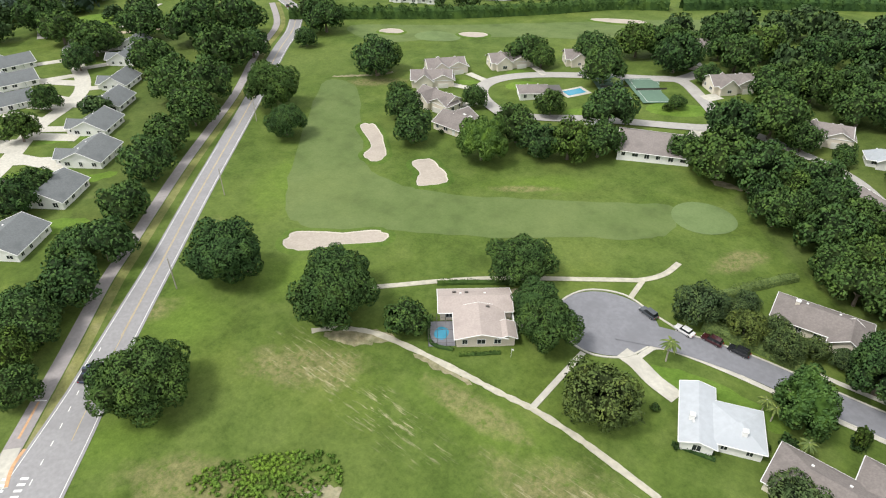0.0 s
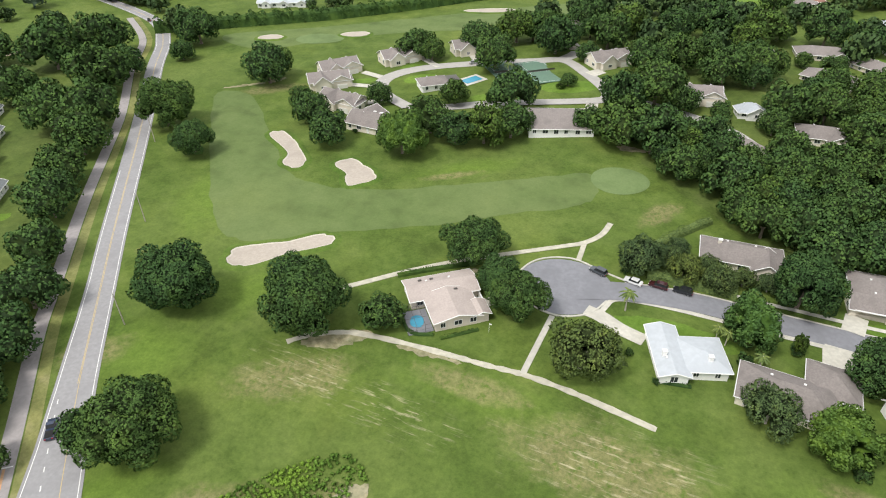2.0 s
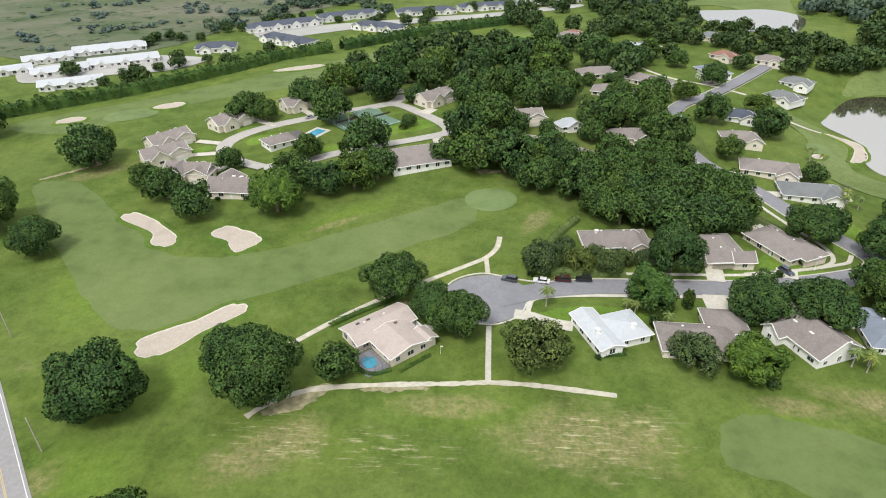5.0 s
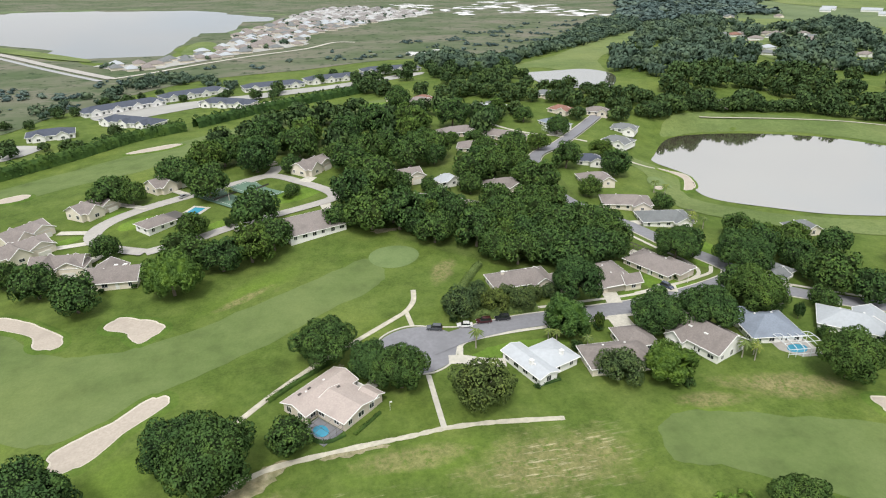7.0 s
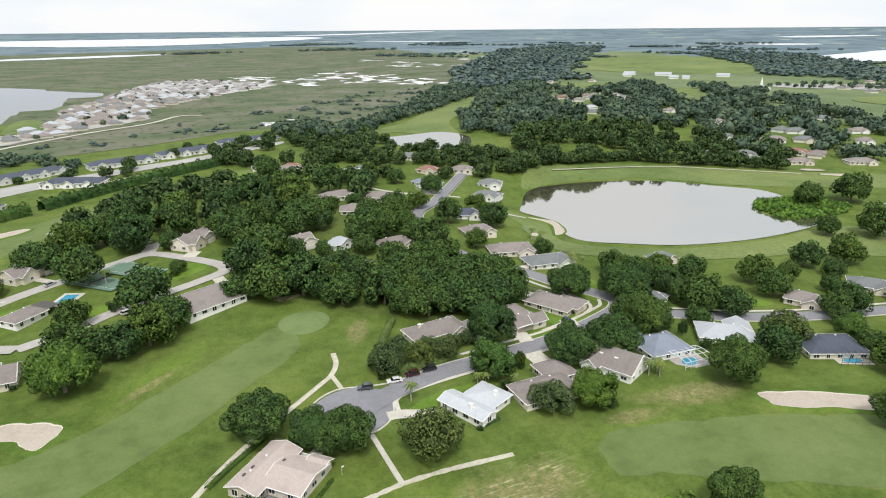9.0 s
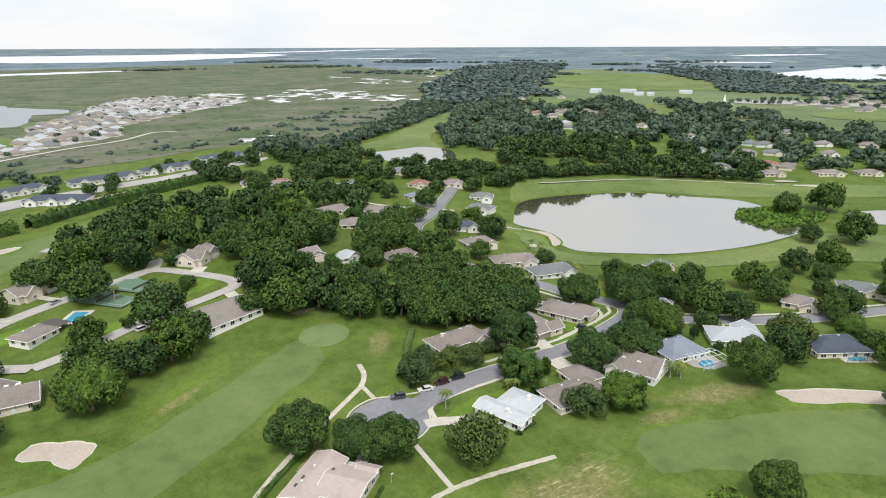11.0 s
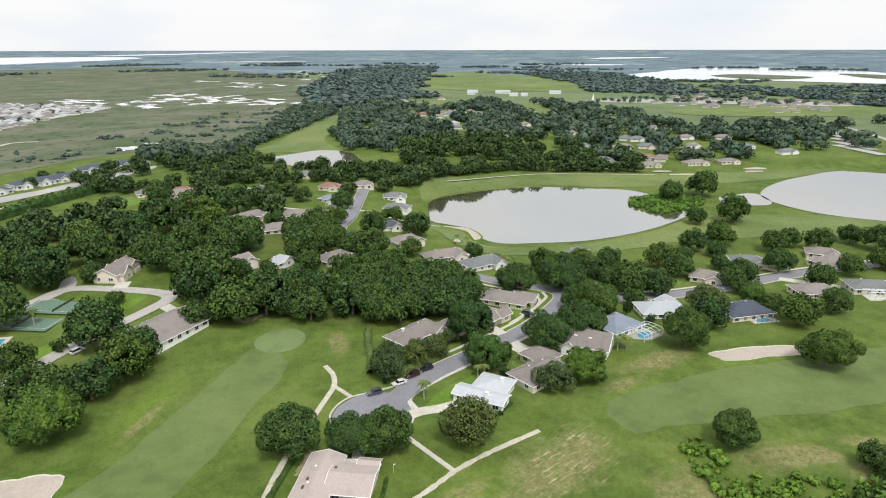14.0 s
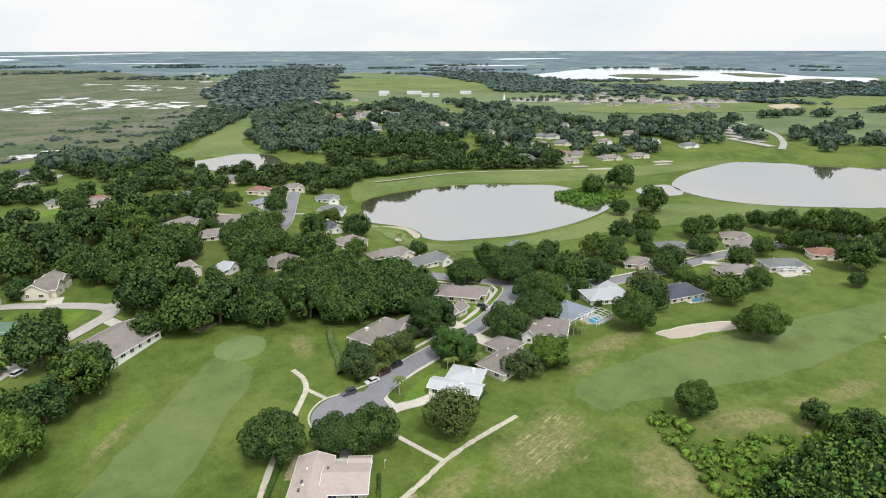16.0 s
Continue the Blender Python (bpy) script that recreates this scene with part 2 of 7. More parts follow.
M_GREY_ROOF = plain("grey_shingle_roof", (0.175, 0.188, 0.192), 0.9, grain=2.2, amount=0.14, bump=0.03)
M_LIGHT_ROOF = plain("light_grey_metal_roof", (0.40, 0.43, 0.46), 0.5, grain=1.2, amount=0.08)
M_DARK_ROOF = plain("dark_slate_roof", (0.075, 0.088, 0.118), 0.8, grain=2.0, amount=0.15)
M_FARROOF, n, l, b = material("pale_mixed_far_roofs", 0.8)
l.new(ramp_node(n, l, n.new("ShaderNodeNewGeometry").outputs["Random Per Island"], [(0.0, (0.18, 0.17, 0.165)), (0.5, (0.28, 0.265, 0.26)), (1.0, (0.46, 0.47, 0.48))]), b.inputs["Base Color"])
M_RED_ROOF = plain("red_tile_roof", (0.25, 0.135, 0.105), 0.85, grain=2.0, amount=0.15)
M_CREAM = plain("cream_stucco", (0.74, 0.68, 0.58), 0.85, grain=2.0, amount=0.06)
M_WHITE = plain("white_painted_stucco", (0.86, 0.85, 0.83), 0.8, grain=2.0, amount=0.05)
M_PINKISH = plain("pale_beige_stucco", (0.70, 0.62, 0.54), 0.85, grain=2.0, amount=0.06)
M_TRIM = plain("white_trim_paint", (0.80, 0.80, 0.78), 0.5, grain=3.0, amount=0.04)
M_GARAGE = plain("off_white_garage_door", (0.72, 0.70, 0.65), 0.5, grain=3.0, amount=0.05)
M_BARK = plain("grey_oak_bark", (0.20, 0.165, 0.13), 0.95, grain=4.0, amount=0.3, bump=0.04)
M_PALEBARK = plain("pale_bare_bark", (0.42, 0.38, 0.33), 0.95, grain=4.0, amount=0.2, bump=0.03)
M_LEAF = foliage("oak_leaves", (0.039, 0.074, 0.022), (0.104, 0.180, 0.054))
# Dark core colours that paint shade into the gaps between leaf clumps.
M_CORESHADE = foliage("crown_core_painted_shade", (0.024, 0.040, 0.015), (0.036, 0.056, 0.020))
M_OLIVECORESHADE = foliage("olive_core_painted_shade", (0.034, 0.048, 0.020), (0.050, 0.068, 0.028))
M_BRIGHTCORESHADE = foliage("bright_core_painted_shade", (0.046, 0.088, 0.016), (0.066, 0.118, 0.022))
M_THICKET = foliage("thicket_leaves", (0.048, 0.100, 0.022), (0.132, 0.236, 0.054), 0.15)
M_GROVE = foliage("grove_leaves", (0.037, 0.068, 0.027), (0.096, 0.156, 0.058), 0.11, 0.0)
M_LEAF_BRIGHT = foliage("bright_green_leaves", (0.058, 0.112, 0.028), (0.126, 0.208, 0.056))
M_LEAF_OLIVE = foliage("olive_leaves", (0.066, 0.100, 0.036), (0.132, 0.182, 0.068))
M_HEDGE = foliage("hedge_leaves", (0.026, 0.052, 0.016), (0.080, 0.140, 0.038), 0.2)
M_SCRUB = foliage("scrub_leaves", (0.084, 0.154, 0.026), (0.172, 0.286, 0.058), 0.12)
M_PALM = foliage("palm_fronds", (0.075, 0.115, 0.030), (0.190, 0.230, 0.080))
# Far leaves paled and blued: aerial haze is put into these colours.
M_HAZYFARLEAF = foliage("haze_tinted_far_leaves", (0.056, 0.092, 0.066), (0.118, 0.168, 0.116), 0.05, 0.0)
M_HAZYDISTLEAF = foliage("haze_tinted_distant_leaves", (0.092, 0.136, 0.128), (0.126, 0.174, 0.162), 0.02, 0.0)
M_METALBAR = plain("white_aluminium_bars", (0.72, 0.76, 0.78), 0.4, 0.2, grain=3, amount=0.05)
M_DARKBAR = plain("bronze_aluminium_bars", (0.12, 0.11, 0.10), 0.4, 0.5, grain=3, amount=0.05)
M_TYRE = plain("black_rubber", (0.02, 0.02, 0.02), 0.8, grain=8, amount=0.2)
M_RIM = plain("silver_rim", (0.55, 0.55, 0.56), 0.3, 0.9, grain=8, amount=0.1)
M_COURT = plain("green_tennis_court", (0.125, 0.205, 0.150), 0.85, grain=1.0, amount=0.08)
M_LOTS = plain("pale_lots_and_streets", (0.37, 0.37, 0.35), 0.9, grain=0.06, amount=0.12)


def glass(name, c, rough=0.06):
    m, n, l, b = material(name, rough, 0, 0.5)
    l.new(ramp_node(n, l, noise_node(n, l, 0.7, 2), [(0.3, tint(c, 0.8)), (0.7, tint(c, 1.2))]), b.inputs["Base Color"])
    return m


def paint(name, c):
    m, n, l, b = material(name, 0.22, 0.1, 0.5)
    l.new(ramp_node(n, l, noise_node(n, l, 3.0, 3), [(0.3, tint(c, 0.93)), (0.7, tint(c, 1.07))]), b.inputs["Base Color"])
    b.inputs["Coat Weight"].default_value = 0.6
    return m


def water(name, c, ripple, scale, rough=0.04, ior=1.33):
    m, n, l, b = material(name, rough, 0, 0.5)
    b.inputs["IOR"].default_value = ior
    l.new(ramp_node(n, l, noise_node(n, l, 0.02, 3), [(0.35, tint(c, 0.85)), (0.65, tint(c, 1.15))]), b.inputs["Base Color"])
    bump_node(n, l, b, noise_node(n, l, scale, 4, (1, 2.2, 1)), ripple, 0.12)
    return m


M_GLASS = glass("dark_window_glass", (0.03, 0.035, 0.04))
M_CARGLASS = glass("tinted_car_glass", (0.015, 0.018, 0.02))
# Lake IORs stand far above water's 1.33, raised for a brighter sky reflection.
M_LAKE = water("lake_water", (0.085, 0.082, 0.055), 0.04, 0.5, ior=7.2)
M_POOL = water("pool_water", (0.06, 0.29, 0.42), 0.2, 1.5)
# Near-white base colours paint the sky's glare onto pools and far lakes.
M_SHEEN = water("marsh_water_painted_sheen", (0.80, 0.80, 0.78), 0.1, 0.3, 0.12)
M_FARSHEEN = water("far_water_painted_sheen", (0.62, 0.67, 0.73), 0.1, 0.2, 0.12)
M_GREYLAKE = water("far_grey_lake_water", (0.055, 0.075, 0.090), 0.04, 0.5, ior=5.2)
M_CAR_WHITE = paint("white_car_paint", (0.78, 0.78, 0.78))
M_CAR_BLACK = paint("black_car_paint", (0.02, 0.022, 0.026))
M_CAR_RED = paint("dark_red_car_paint", (0.055, 0.014, 0.017))
M_CAR_GREY = paint("dark_grey_car_paint", (0.07, 0.08, 0.09))
M_CAR_BLUE = paint("dark_blue_car_paint", (0.035, 0.05, 0.09))
M_CAR_SILVER = paint("silver_car_paint", (0.45, 0.46, 0.47))
M_CAR_LAMP = glass("red_lamp_glass", (0.35, 0.02, 0.02))
M_HEADLAMP = glass("clear_lamp_glass", (0.6, 0.6, 0.58))


# ---- ground form ----
def smooth_loop(pts, per=6, closed=True):
    p = np.array(pts, float)
    n, out = len(p), []
    for i in range(n if closed else n - 1):
        if closed:
            a, b, c, d = p[i - 1], p[i], p[(i + 1) % n], p[(i + 2) % n]
        else:
            a, b, c, d = p[max(i - 1, 0)], p[i], p[i + 1], p[min(i + 2, n - 1)]
        for k in range(per):
            t = k / per
            out.append(0.5 * (2 * b + (c - a) * t + (2 * a - 5 * b + 4 * c - d) * t * t + (3 * b - a - 3 * c + d) * t ** 3))
    if not closed:
        out.append(p[-1])
    return np.array(out)


def inside(loop, x, y):
    x, y = np.asarray(x, float), np.asarray(y, float)
    res = np.zeros(x.shape, bool)
    j = len(loop) - 1
    for i in range(len(loop)):
        (xi, yi), (xj, yj) = loop[i], loop[j]
        cross = ((yi > y) != (yj > y)) & (x < (xj - xi) * (y - yi) / (yj - yi + 1e-12) + xi)
        res ^= cross
        j = i
    return res


def gap_to(loop, x, y):
    """Distance to a closed loop, nought inside it."""
    best = np.full(np.shape(x), 1e9)
    for i in range(len(loop)):
        (ax, ay), (bx, by) = loop[i - 1], loop[i]
        dx, dy = bx - ax, by - ay
        s = np.clip(((x - ax) * dx + (y - ay) * dy) / (dx * dx + dy * dy + 1e-9), 0, 1)
        best = np.minimum(best, np.hypot(x - ax - s * dx, y - ay - s * dy))
    return np.where(inside(loop, x, y), 0.0, best)


LAKE = smooth_loop([(166, 318), (138, 287), (131, 275), (136, 250), (127, 230), (128, 214), (145, 199), (170, 183), (211, 172), (259, 171), (292, 180), (284, 190), (262, 190), (256, 202), (276, 222), (300, 217), (306, 240), (291, 262), (265, 295), (230, 314), (195, 322)])
LAGOON = smooth_loop([(318, 166), (334, 181), (365, 170), (352, 152), (334, 147)])
LAKE_EAST = smooth_loop([(348, 148), (372, 166), (420, 172), (470, 166), (519, 152), (545, 110), (560, 60), (580, 10), (520, -30), (430, -20), (385, 18), (367, 42), (344, 80), (336, 115)])
POND = smooth_loop([(130, 470), (133, 501), (157, 506), (193, 508), (206, 480), (191, 443), (171, 424), (136, 436)])
LAKE_NORTH = smooth_loop([(-222, 723), (-291, 762), (-355, 831), (-427, 904), (-720, 1150), (-690, 1480), (-426, 1506), (-250, 1466), (-162, 1346), (-85, 1230), (-130, 1100), (-164, 975), (-182, 897), (-204, 856), (-206, 788)])
LAKES = ((LAKE, -8.8), (LAGOON, -8.8), (LAKE_EAST, -8.8), (POND, 4.6), (LAKE_NORTH, -3.0))


def rise(x, y):
    """The long hump under the club loop and the oak wood."""
    dx, dy = x + 45.0, y - 262.0
    return 7.8 * np.exp(-(dx / np.where(dx < 0, 80, 100)) ** 2 / 2 - (dy / np.where(dy < 0, 62, 85)) ** 2 / 2)


def height(x, y):
    """The lie of the land: a basin towards the lakes, a rise behind, far ground bent up to meet the camera's horizon.
    """
    x, y = np.asarray(x, float), np.asarray(y, float)
    far = 98 * (np.maximum(0, np.hypot(x, y - 150) - 1500) / 3400) ** 2
    z = rise(x, y) - 2 - 7 * np.exp(-((((x - 300) / 260) ** 2 + ((y - 210) / 180) ** 2) ** 3)) + 8 * np.exp(-((x - 170) ** 2 + (y - 480) ** 2) / (2 * 120 ** 2)) + far
    for loop, level in LAKES:
        c = loop.mean(axis=0)
        near = np.hypot(x - c[0], y - c[1]) < np.max(np.hypot(loop[:, 0] - c[0], loop[:, 1] - c[1])) + 40
        if near.any():
            d = np.full(x.shape, 1e3)
            d[near] = gap_to(loop, x[near], y[near])
            s = np.clip(d / 30, 0, 1)
            s = s * s * (3 - 2 * s)
            z = np.where(d < 30, (level - 0.5) * (1 - s) + z * s + 0.45 * np.clip(d / 2, 0, 1) * (1 - s), z)
    return z


def z_at(x, y):
    return float(height(np.array([x]), np.array([y]))[0])


def mesh_object(name, verts, faces, mat, parent=None):
    me = bpy.data.meshes.new(name)
    me.from_pydata([tuple(map(float, v)) for v in verts], [], [tuple(map(int, f)) for f in faces])
    me.materials.append(mat)
    me.update()
    ob = new(name, me)
    if parent:
        ob.parent = parent
    return ob


def part(name, bm, mat, parent=None, label=""):
    me = bpy.data.meshes.new(name)
    bm.to_mesh(me)
    bm.free()
    me.materials.append(mat)
    ob = new(name, me)
    ob.parent = parent
    return tagged(ob, label)


def empty(name, m, label, category, group=""):
    e = new(name)
    e.empty_display_size = 0.5
    e.matrix_world = m
    return tagged(e, label, category, group)


from mathutils.geometry import delaunay_2d_cdt


def drape(name, loop, mat, lift, step, label, category, kind="structure", wobble=0.0, flat=None, seed=0):
    """A patch of ground laid over the land."""
    loop = np.array(loop)
    if wobble:
        r = np.random.RandomState(seed)
        ph = r.rand(6) * 6.28
        a = np.arange(len(loop)) / len(loop) * 6.283
        k = sum(np.sin(a * f + p) for f, p in zip((5, 9, 14, 21, 33, 47), ph)) / 3
        nrm = np.roll(loop, -1, 0) - np.roll(loop, 1, 0)
        nrm = np.stack([nrm[:, 1], -nrm[:, 0]], 1) / (np.linalg.norm(nrm, axis=1)[:, None] + 1e-9)
        loop = loop + nrm * (k * wobble)[:, None]
    lo, hi = loop.min(0), loop.max(0)
    gx, gy = np.meshgrid(np.arange(lo[0], hi[0], step), np.arange(lo[1], hi[1], step))
    gx, gy = gx.ravel(), gy.ravel()
    keep = inside(loop, gx, gy)
    if keep.any():
        keep[keep] = np.array([np.min(np.hypot(loop[:, 0] - a, loop[:, 1] - b)) > 0.35 * step for a, b in zip(gx[keep], gy[keep])])
    pts = [Vector(p) for p in loop] + [Vector((a, b)) for a, b in zip(gx[keep], gy[keep])]
    n = len(loop)
    vs, _, fs, *_ = delaunay_2d_cdt(pts, [(i, (i + 1) % n) for i in range(n)], [list(range(n))], 1, 1e-4)
    xs, ys = np.array([v[0] for v in vs]), np.array([v[1] for v in vs])
    zs = height(xs, ys) + lift if flat is None else np.full(len(xs), flat)
    ob = mesh_object(name, np.stack([xs, ys, zs], 1), [f[::1] for f in fs], mat)
    me = ob.data
    if len(me.polygons) and sum(p.normal.z for p in me.polygons) < 0:
        me.flip_normals()
    return tagged(ob, label, category, "", kind)


def strip(name, line, width, mat, lift, label="", category="", parent=None, offset=0.0, thick=0.0, per=5, widths=None, kind="structure", smooth=True):
    """A ribbon along a line, with upright sides where thick."""
    p = smooth_loop(line, per, False) if smooth else np.array(line, float)
    d = np.gradient(p, axis=0)
    d /= np.linalg.norm(d, axis=1)[:, None] + 1e-9
    nrm = np.stack([-d[:, 1], d[:, 0]], 1)
    w = np.full(len(p), width) if widths is None else np.interp(np.linspace(0, 1, len(p)), np.linspace(0, 1, len(widths)), widths)
    o = np.full(len(p), offset) if np.isscalar(offset) else np.interp(np.linspace(0, 1, len(p)), np.linspace(0, 1, len(offset)), offset)
    a, b = p + nrm * (o + w / 2)[:, None], p + nrm * (o - w / 2)[:, None]
    n = len(p)
    za, zb = height(a[:, 0], a[:, 1]) + lift, height(b[:, 0], b[:, 1]) + lift
    zm = np.maximum(za, zb)
    verts = [(*a[i], zm[i]) for i in range(n)] + [(*b[i], zm[i]) for i in range(n)]
    faces = [(i, n + i, n + i + 1, i + 1) for i in range(n - 1)]
    if thick:
        verts += [(*a[i], zm[i] - thick) for i in range(n)] + [(*b[i], zm[i] - thick) for i in range(n)]
        faces += [(i, i + 1, 2 * n + i + 1, 2 * n + i) for i in range(n - 1)] + [(n + i, 3 * n + i, 3 * n + i + 1, n + i + 1) for i in range(n - 1)]
    ob = mesh_object(name, verts, faces, mat, parent)
    return tagged(ob, label, category, "", kind if not parent else "")


def dashes(line, length, gap, width, mat, lift, parent, offset=0.0, start=0.0, stop=1e9, name="dash"):
    p = smooth_loop(line, 12, False)
    s = np.concatenate([[0], np.cumsum(np.hypot(*np.diff(p, axis=0).T))])
    t = start
    while t + length < min(s[-1], stop):
        seg = np.stack([np.interp([t, t + length], s, p[:, k]) for k in (0, 1)], 1)
        strip(name, seg, width, mat, lift, parent=parent, offset=offset, smooth=False)
        t += length + gap


def ellipse(cx, cy, a, b, turn, n=36, squash=0.06, seed=1):
    t = np.arange(n) / n * 2 * np.pi
    r = 1 + squash * np.sin(2 * t + seed) + squash * 0.6 * np.sin(3 * t + 2 * seed)
    x, y, c, s = a * r * np.cos(t), b * r * np.sin(t), math.cos(radians(turn)), math.sin(radians(turn))
    return np.stack([cx + x * c - y * s, cy + x * s + y * c], 1)


# the one ground sheet, out to the horizon
rings = [0.0] + list(np.cumsum([4 * 1.032 ** k for k in range(0, 117)]))
rings = [r for r in rings if r < 4700] + [4780.0]
SEG = 300
ang = np.arange(SEG) / SEG * 2 * np.pi
gx = np.concatenate([[0.0]] + [r * np.cos(ang) for r in rings[1:]])
gy = np.concatenate([[150.0]] + [150 + r * np.sin(ang) for r in rings[1:]])
gz = height(gx, gy)
gf = [(0, 1 + k, 1 + (k + 1) % SEG) for k in range(SEG)]
for i in range(len(rings) - 2):
    o = 1 + i * SEG
    gf += [(o + k, o + SEG + k, o + SEG + (k + 1) % SEG, o + (k + 1) % SEG) for k in range(SEG)]
ground = mesh_object("ground", np.stack([gx, gy, gz], 1), gf, M_ROUGH)
for pl in ground.data.polygons:
    pl.use_smooth = True
# Ground turns muted, then blue-grey, with distance: haze put into its colours.
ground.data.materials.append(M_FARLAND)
ground.data.materials.append(M_HAZYDISTANCE)
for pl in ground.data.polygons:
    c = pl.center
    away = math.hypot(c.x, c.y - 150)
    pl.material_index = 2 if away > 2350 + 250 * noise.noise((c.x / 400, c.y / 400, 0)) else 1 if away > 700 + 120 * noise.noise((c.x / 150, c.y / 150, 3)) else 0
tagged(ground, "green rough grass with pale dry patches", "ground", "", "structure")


# ---- builders ----
def box(bm, cx, cy, cz, sx, sy, sz, turn=0.0):
    m = pose(cx, cy, cz, 0, 0, turn) @ Matrix.Diagonal((sx, sy, sz, 1))
    bmesh.ops.create_cube(bm, size=1, matrix=m)


def spread_points(r, count, floor, tries=14):
    """Well-spaced directions on a ball, none below the floor."""
    out = []
    while len(out) < count:
        v = r.normal(size=(tries, 3))
        v /= np.linalg.norm(v, axis=1)[:, None]
        v = v[v[:, 2] > floor]
        if not len(v):
            continue
        if out:
            v = v[[np.argmin((v @ np.array(out).T).max(1))]]
        out.append(v[0])
    return np.array(out)


def crown_mesh(name, seed, mat, leaves, sub, lobes, leaf, flat=0.8, ragged=0.15, spread=0.62, inner=None, core=0.83, puffs=9):
    """A crown of unit radius: boughs, each of many rounded leaf clumps, covered in leaf sprays."""
    r = np.random.RandomState(seed)
    dirs = spread_points(r, lobes, -0.45)
    c = dirs * (spread * (0.72 + 0.54 * r.rand(lobes)))[:, None]
    c *= (1.0 + 0.16 * r.rand(), 1.0 + 0.16 * r.rand(), flat)
    rad = (1.12 + 0.40 * r.rand(lobes)) / math.sqrt(lobes)
    pc, pr, pl = [], [], []
    for k in range(lobes):
        u = spread_points(r, puffs * 2, -1.0)
        u = u[np.argsort(-(u @ dirs[k]) - 0.35 * u[:, 2])][:puffs]
        pc.append(c[k] + u * rad[k] * 0.78)
        pr.append(rad[k] * (0.36 + 0.20 * r.rand(puffs)))
        pl += [k] * puffs
    pc, pr, pl = np.concatenate(pc), np.concatenate(pr), np.array(pl)
    bc, brad = np.concatenate([c, pc]), np.concatenate([rad * 0.92, pr])

    def reach(d):
        b = d @ bc.T
        disc = b * b - (bc * bc).sum(1)[None] + brad[None] ** 2
        return np.where(disc > 0, b + np.sqrt(np.maximum(disc, 0)), 0.30).max(1)

    bm = bmesh.new()
    bmesh.ops.create_icosphere(bm, subdivisions=sub, radius=1)
    bm.verts.index_update()
    d = np.array([v.co for v in bm.verts])
    verts = d * (reach(d) * (core + 0.05 * r.rand(len(d))))[:, None]
    faces = [tuple(v.index for v in f.verts) for f in bm.faces]
    bm.free()
    near = np.linalg.norm(verts[:, None] - pc[None], axis=2) / pr[None]
    nv = verts - pc[near.argmin(1)]
    nv = nv / (np.linalg.norm(nv, axis=1)[:, None] + 1e-9) + 0.6 * d
    n = leaves * 4
    k = r.choice(len(pc), size=n, p=pr ** 2 / (pr ** 2).sum())
    u = r.normal(size=(n, 3))
    u /= np.linalg.norm(u, axis=1)[:, None]
    p = pc[k] + u * (pr[k] * (0.92 + 2.0 * ragged * r.rand(n) ** 2))[:, None]
    gap = np.linalg.norm(p[:, None] - bc[None], axis=2) / brad[None]
    gap[np.arange(n), lobes + k] = 9
    ok = (gap.min(1) > 0.86) & (p[:, 2] > -0.62 * flat)
    k, u, p = k[ok][:leaves], u[ok][:leaves], p[ok][:leaves]
    n = len(p)
    w = u + r.normal(size=(n, 3)) * 0.42
    w /= np.linalg.norm(w, axis=1)[:, None]
    a = np.cross(w, r.normal(size=(n, 3)))
    a /= np.linalg.norm(a, axis=1)[:, None] + 1e-9
    b = np.cross(w, a)
    s = (leaf * (0.6 + 0.8 * r.rand(n)))[:, None]
    quad = np.stack([p - a * s, p - b * s * 0.7 + w * s * 0.3, p + a * s, p + b * s * 0.7 + w * s * 0.3], 1).reshape(-1, 3)
    lit = np.repeat(u + 0.30 * dirs[pl[k]] + r.normal(size=(n, 3)) * 0.16, 4, 0)
    o = len(verts)
    faces += [(o + 4 * i, o + 4 * i + 1, o + 4 * i + 2, o + 4 * i + 3) for i in range(n)]
    normals = np.concatenate([nv, lit])
    normals /= np.linalg.norm(normals, axis=1)[:, None] + 1e-9
    me = bpy.data.meshes.new(name)
    me.from_pydata(np.concatenate([verts, quad]).tolist(), [], faces)
    me.materials.append(mat)
    me.materials.append(inner or M_CORESHADE)
    # Core triangles take the inner colour, by default the painted gap shade.
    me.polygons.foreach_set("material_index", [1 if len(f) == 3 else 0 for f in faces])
    me.update()
    rounded(me, normals)
    NORMALS[name, seed] = normals
    me["seed"] = seed
    return me


NORMALS = {}


def rounded(me, normals):
    """Leaf sprays take their light as the clump that they cover."""
    me.polygons.foreach_set("use_smooth", [True] * len(me.polygons))
    me.normals_split_custom_set_from_vertices(normals.tolist())


def limb(bm, a, b, ra, rb, n=7):
    a, b = Vector(a), Vector(b)
    q = (b - a).to_track_quat("Z", "Y").to_matrix()
    ring = [[bm.verts.new(p + q @ Vector((r * math.cos(6.2832 * k / n), r * math.sin(6.2832 * k / n), 0))) for k in range(n)] for p, r in ((a, ra), (b, rb))]
    for k in range(n):
        bm.faces.new((ring[0][k], ring[0][(k + 1) % n], ring[1][(k + 1) % n], ring[1][k]))
    bm.faces.new(ring[1])


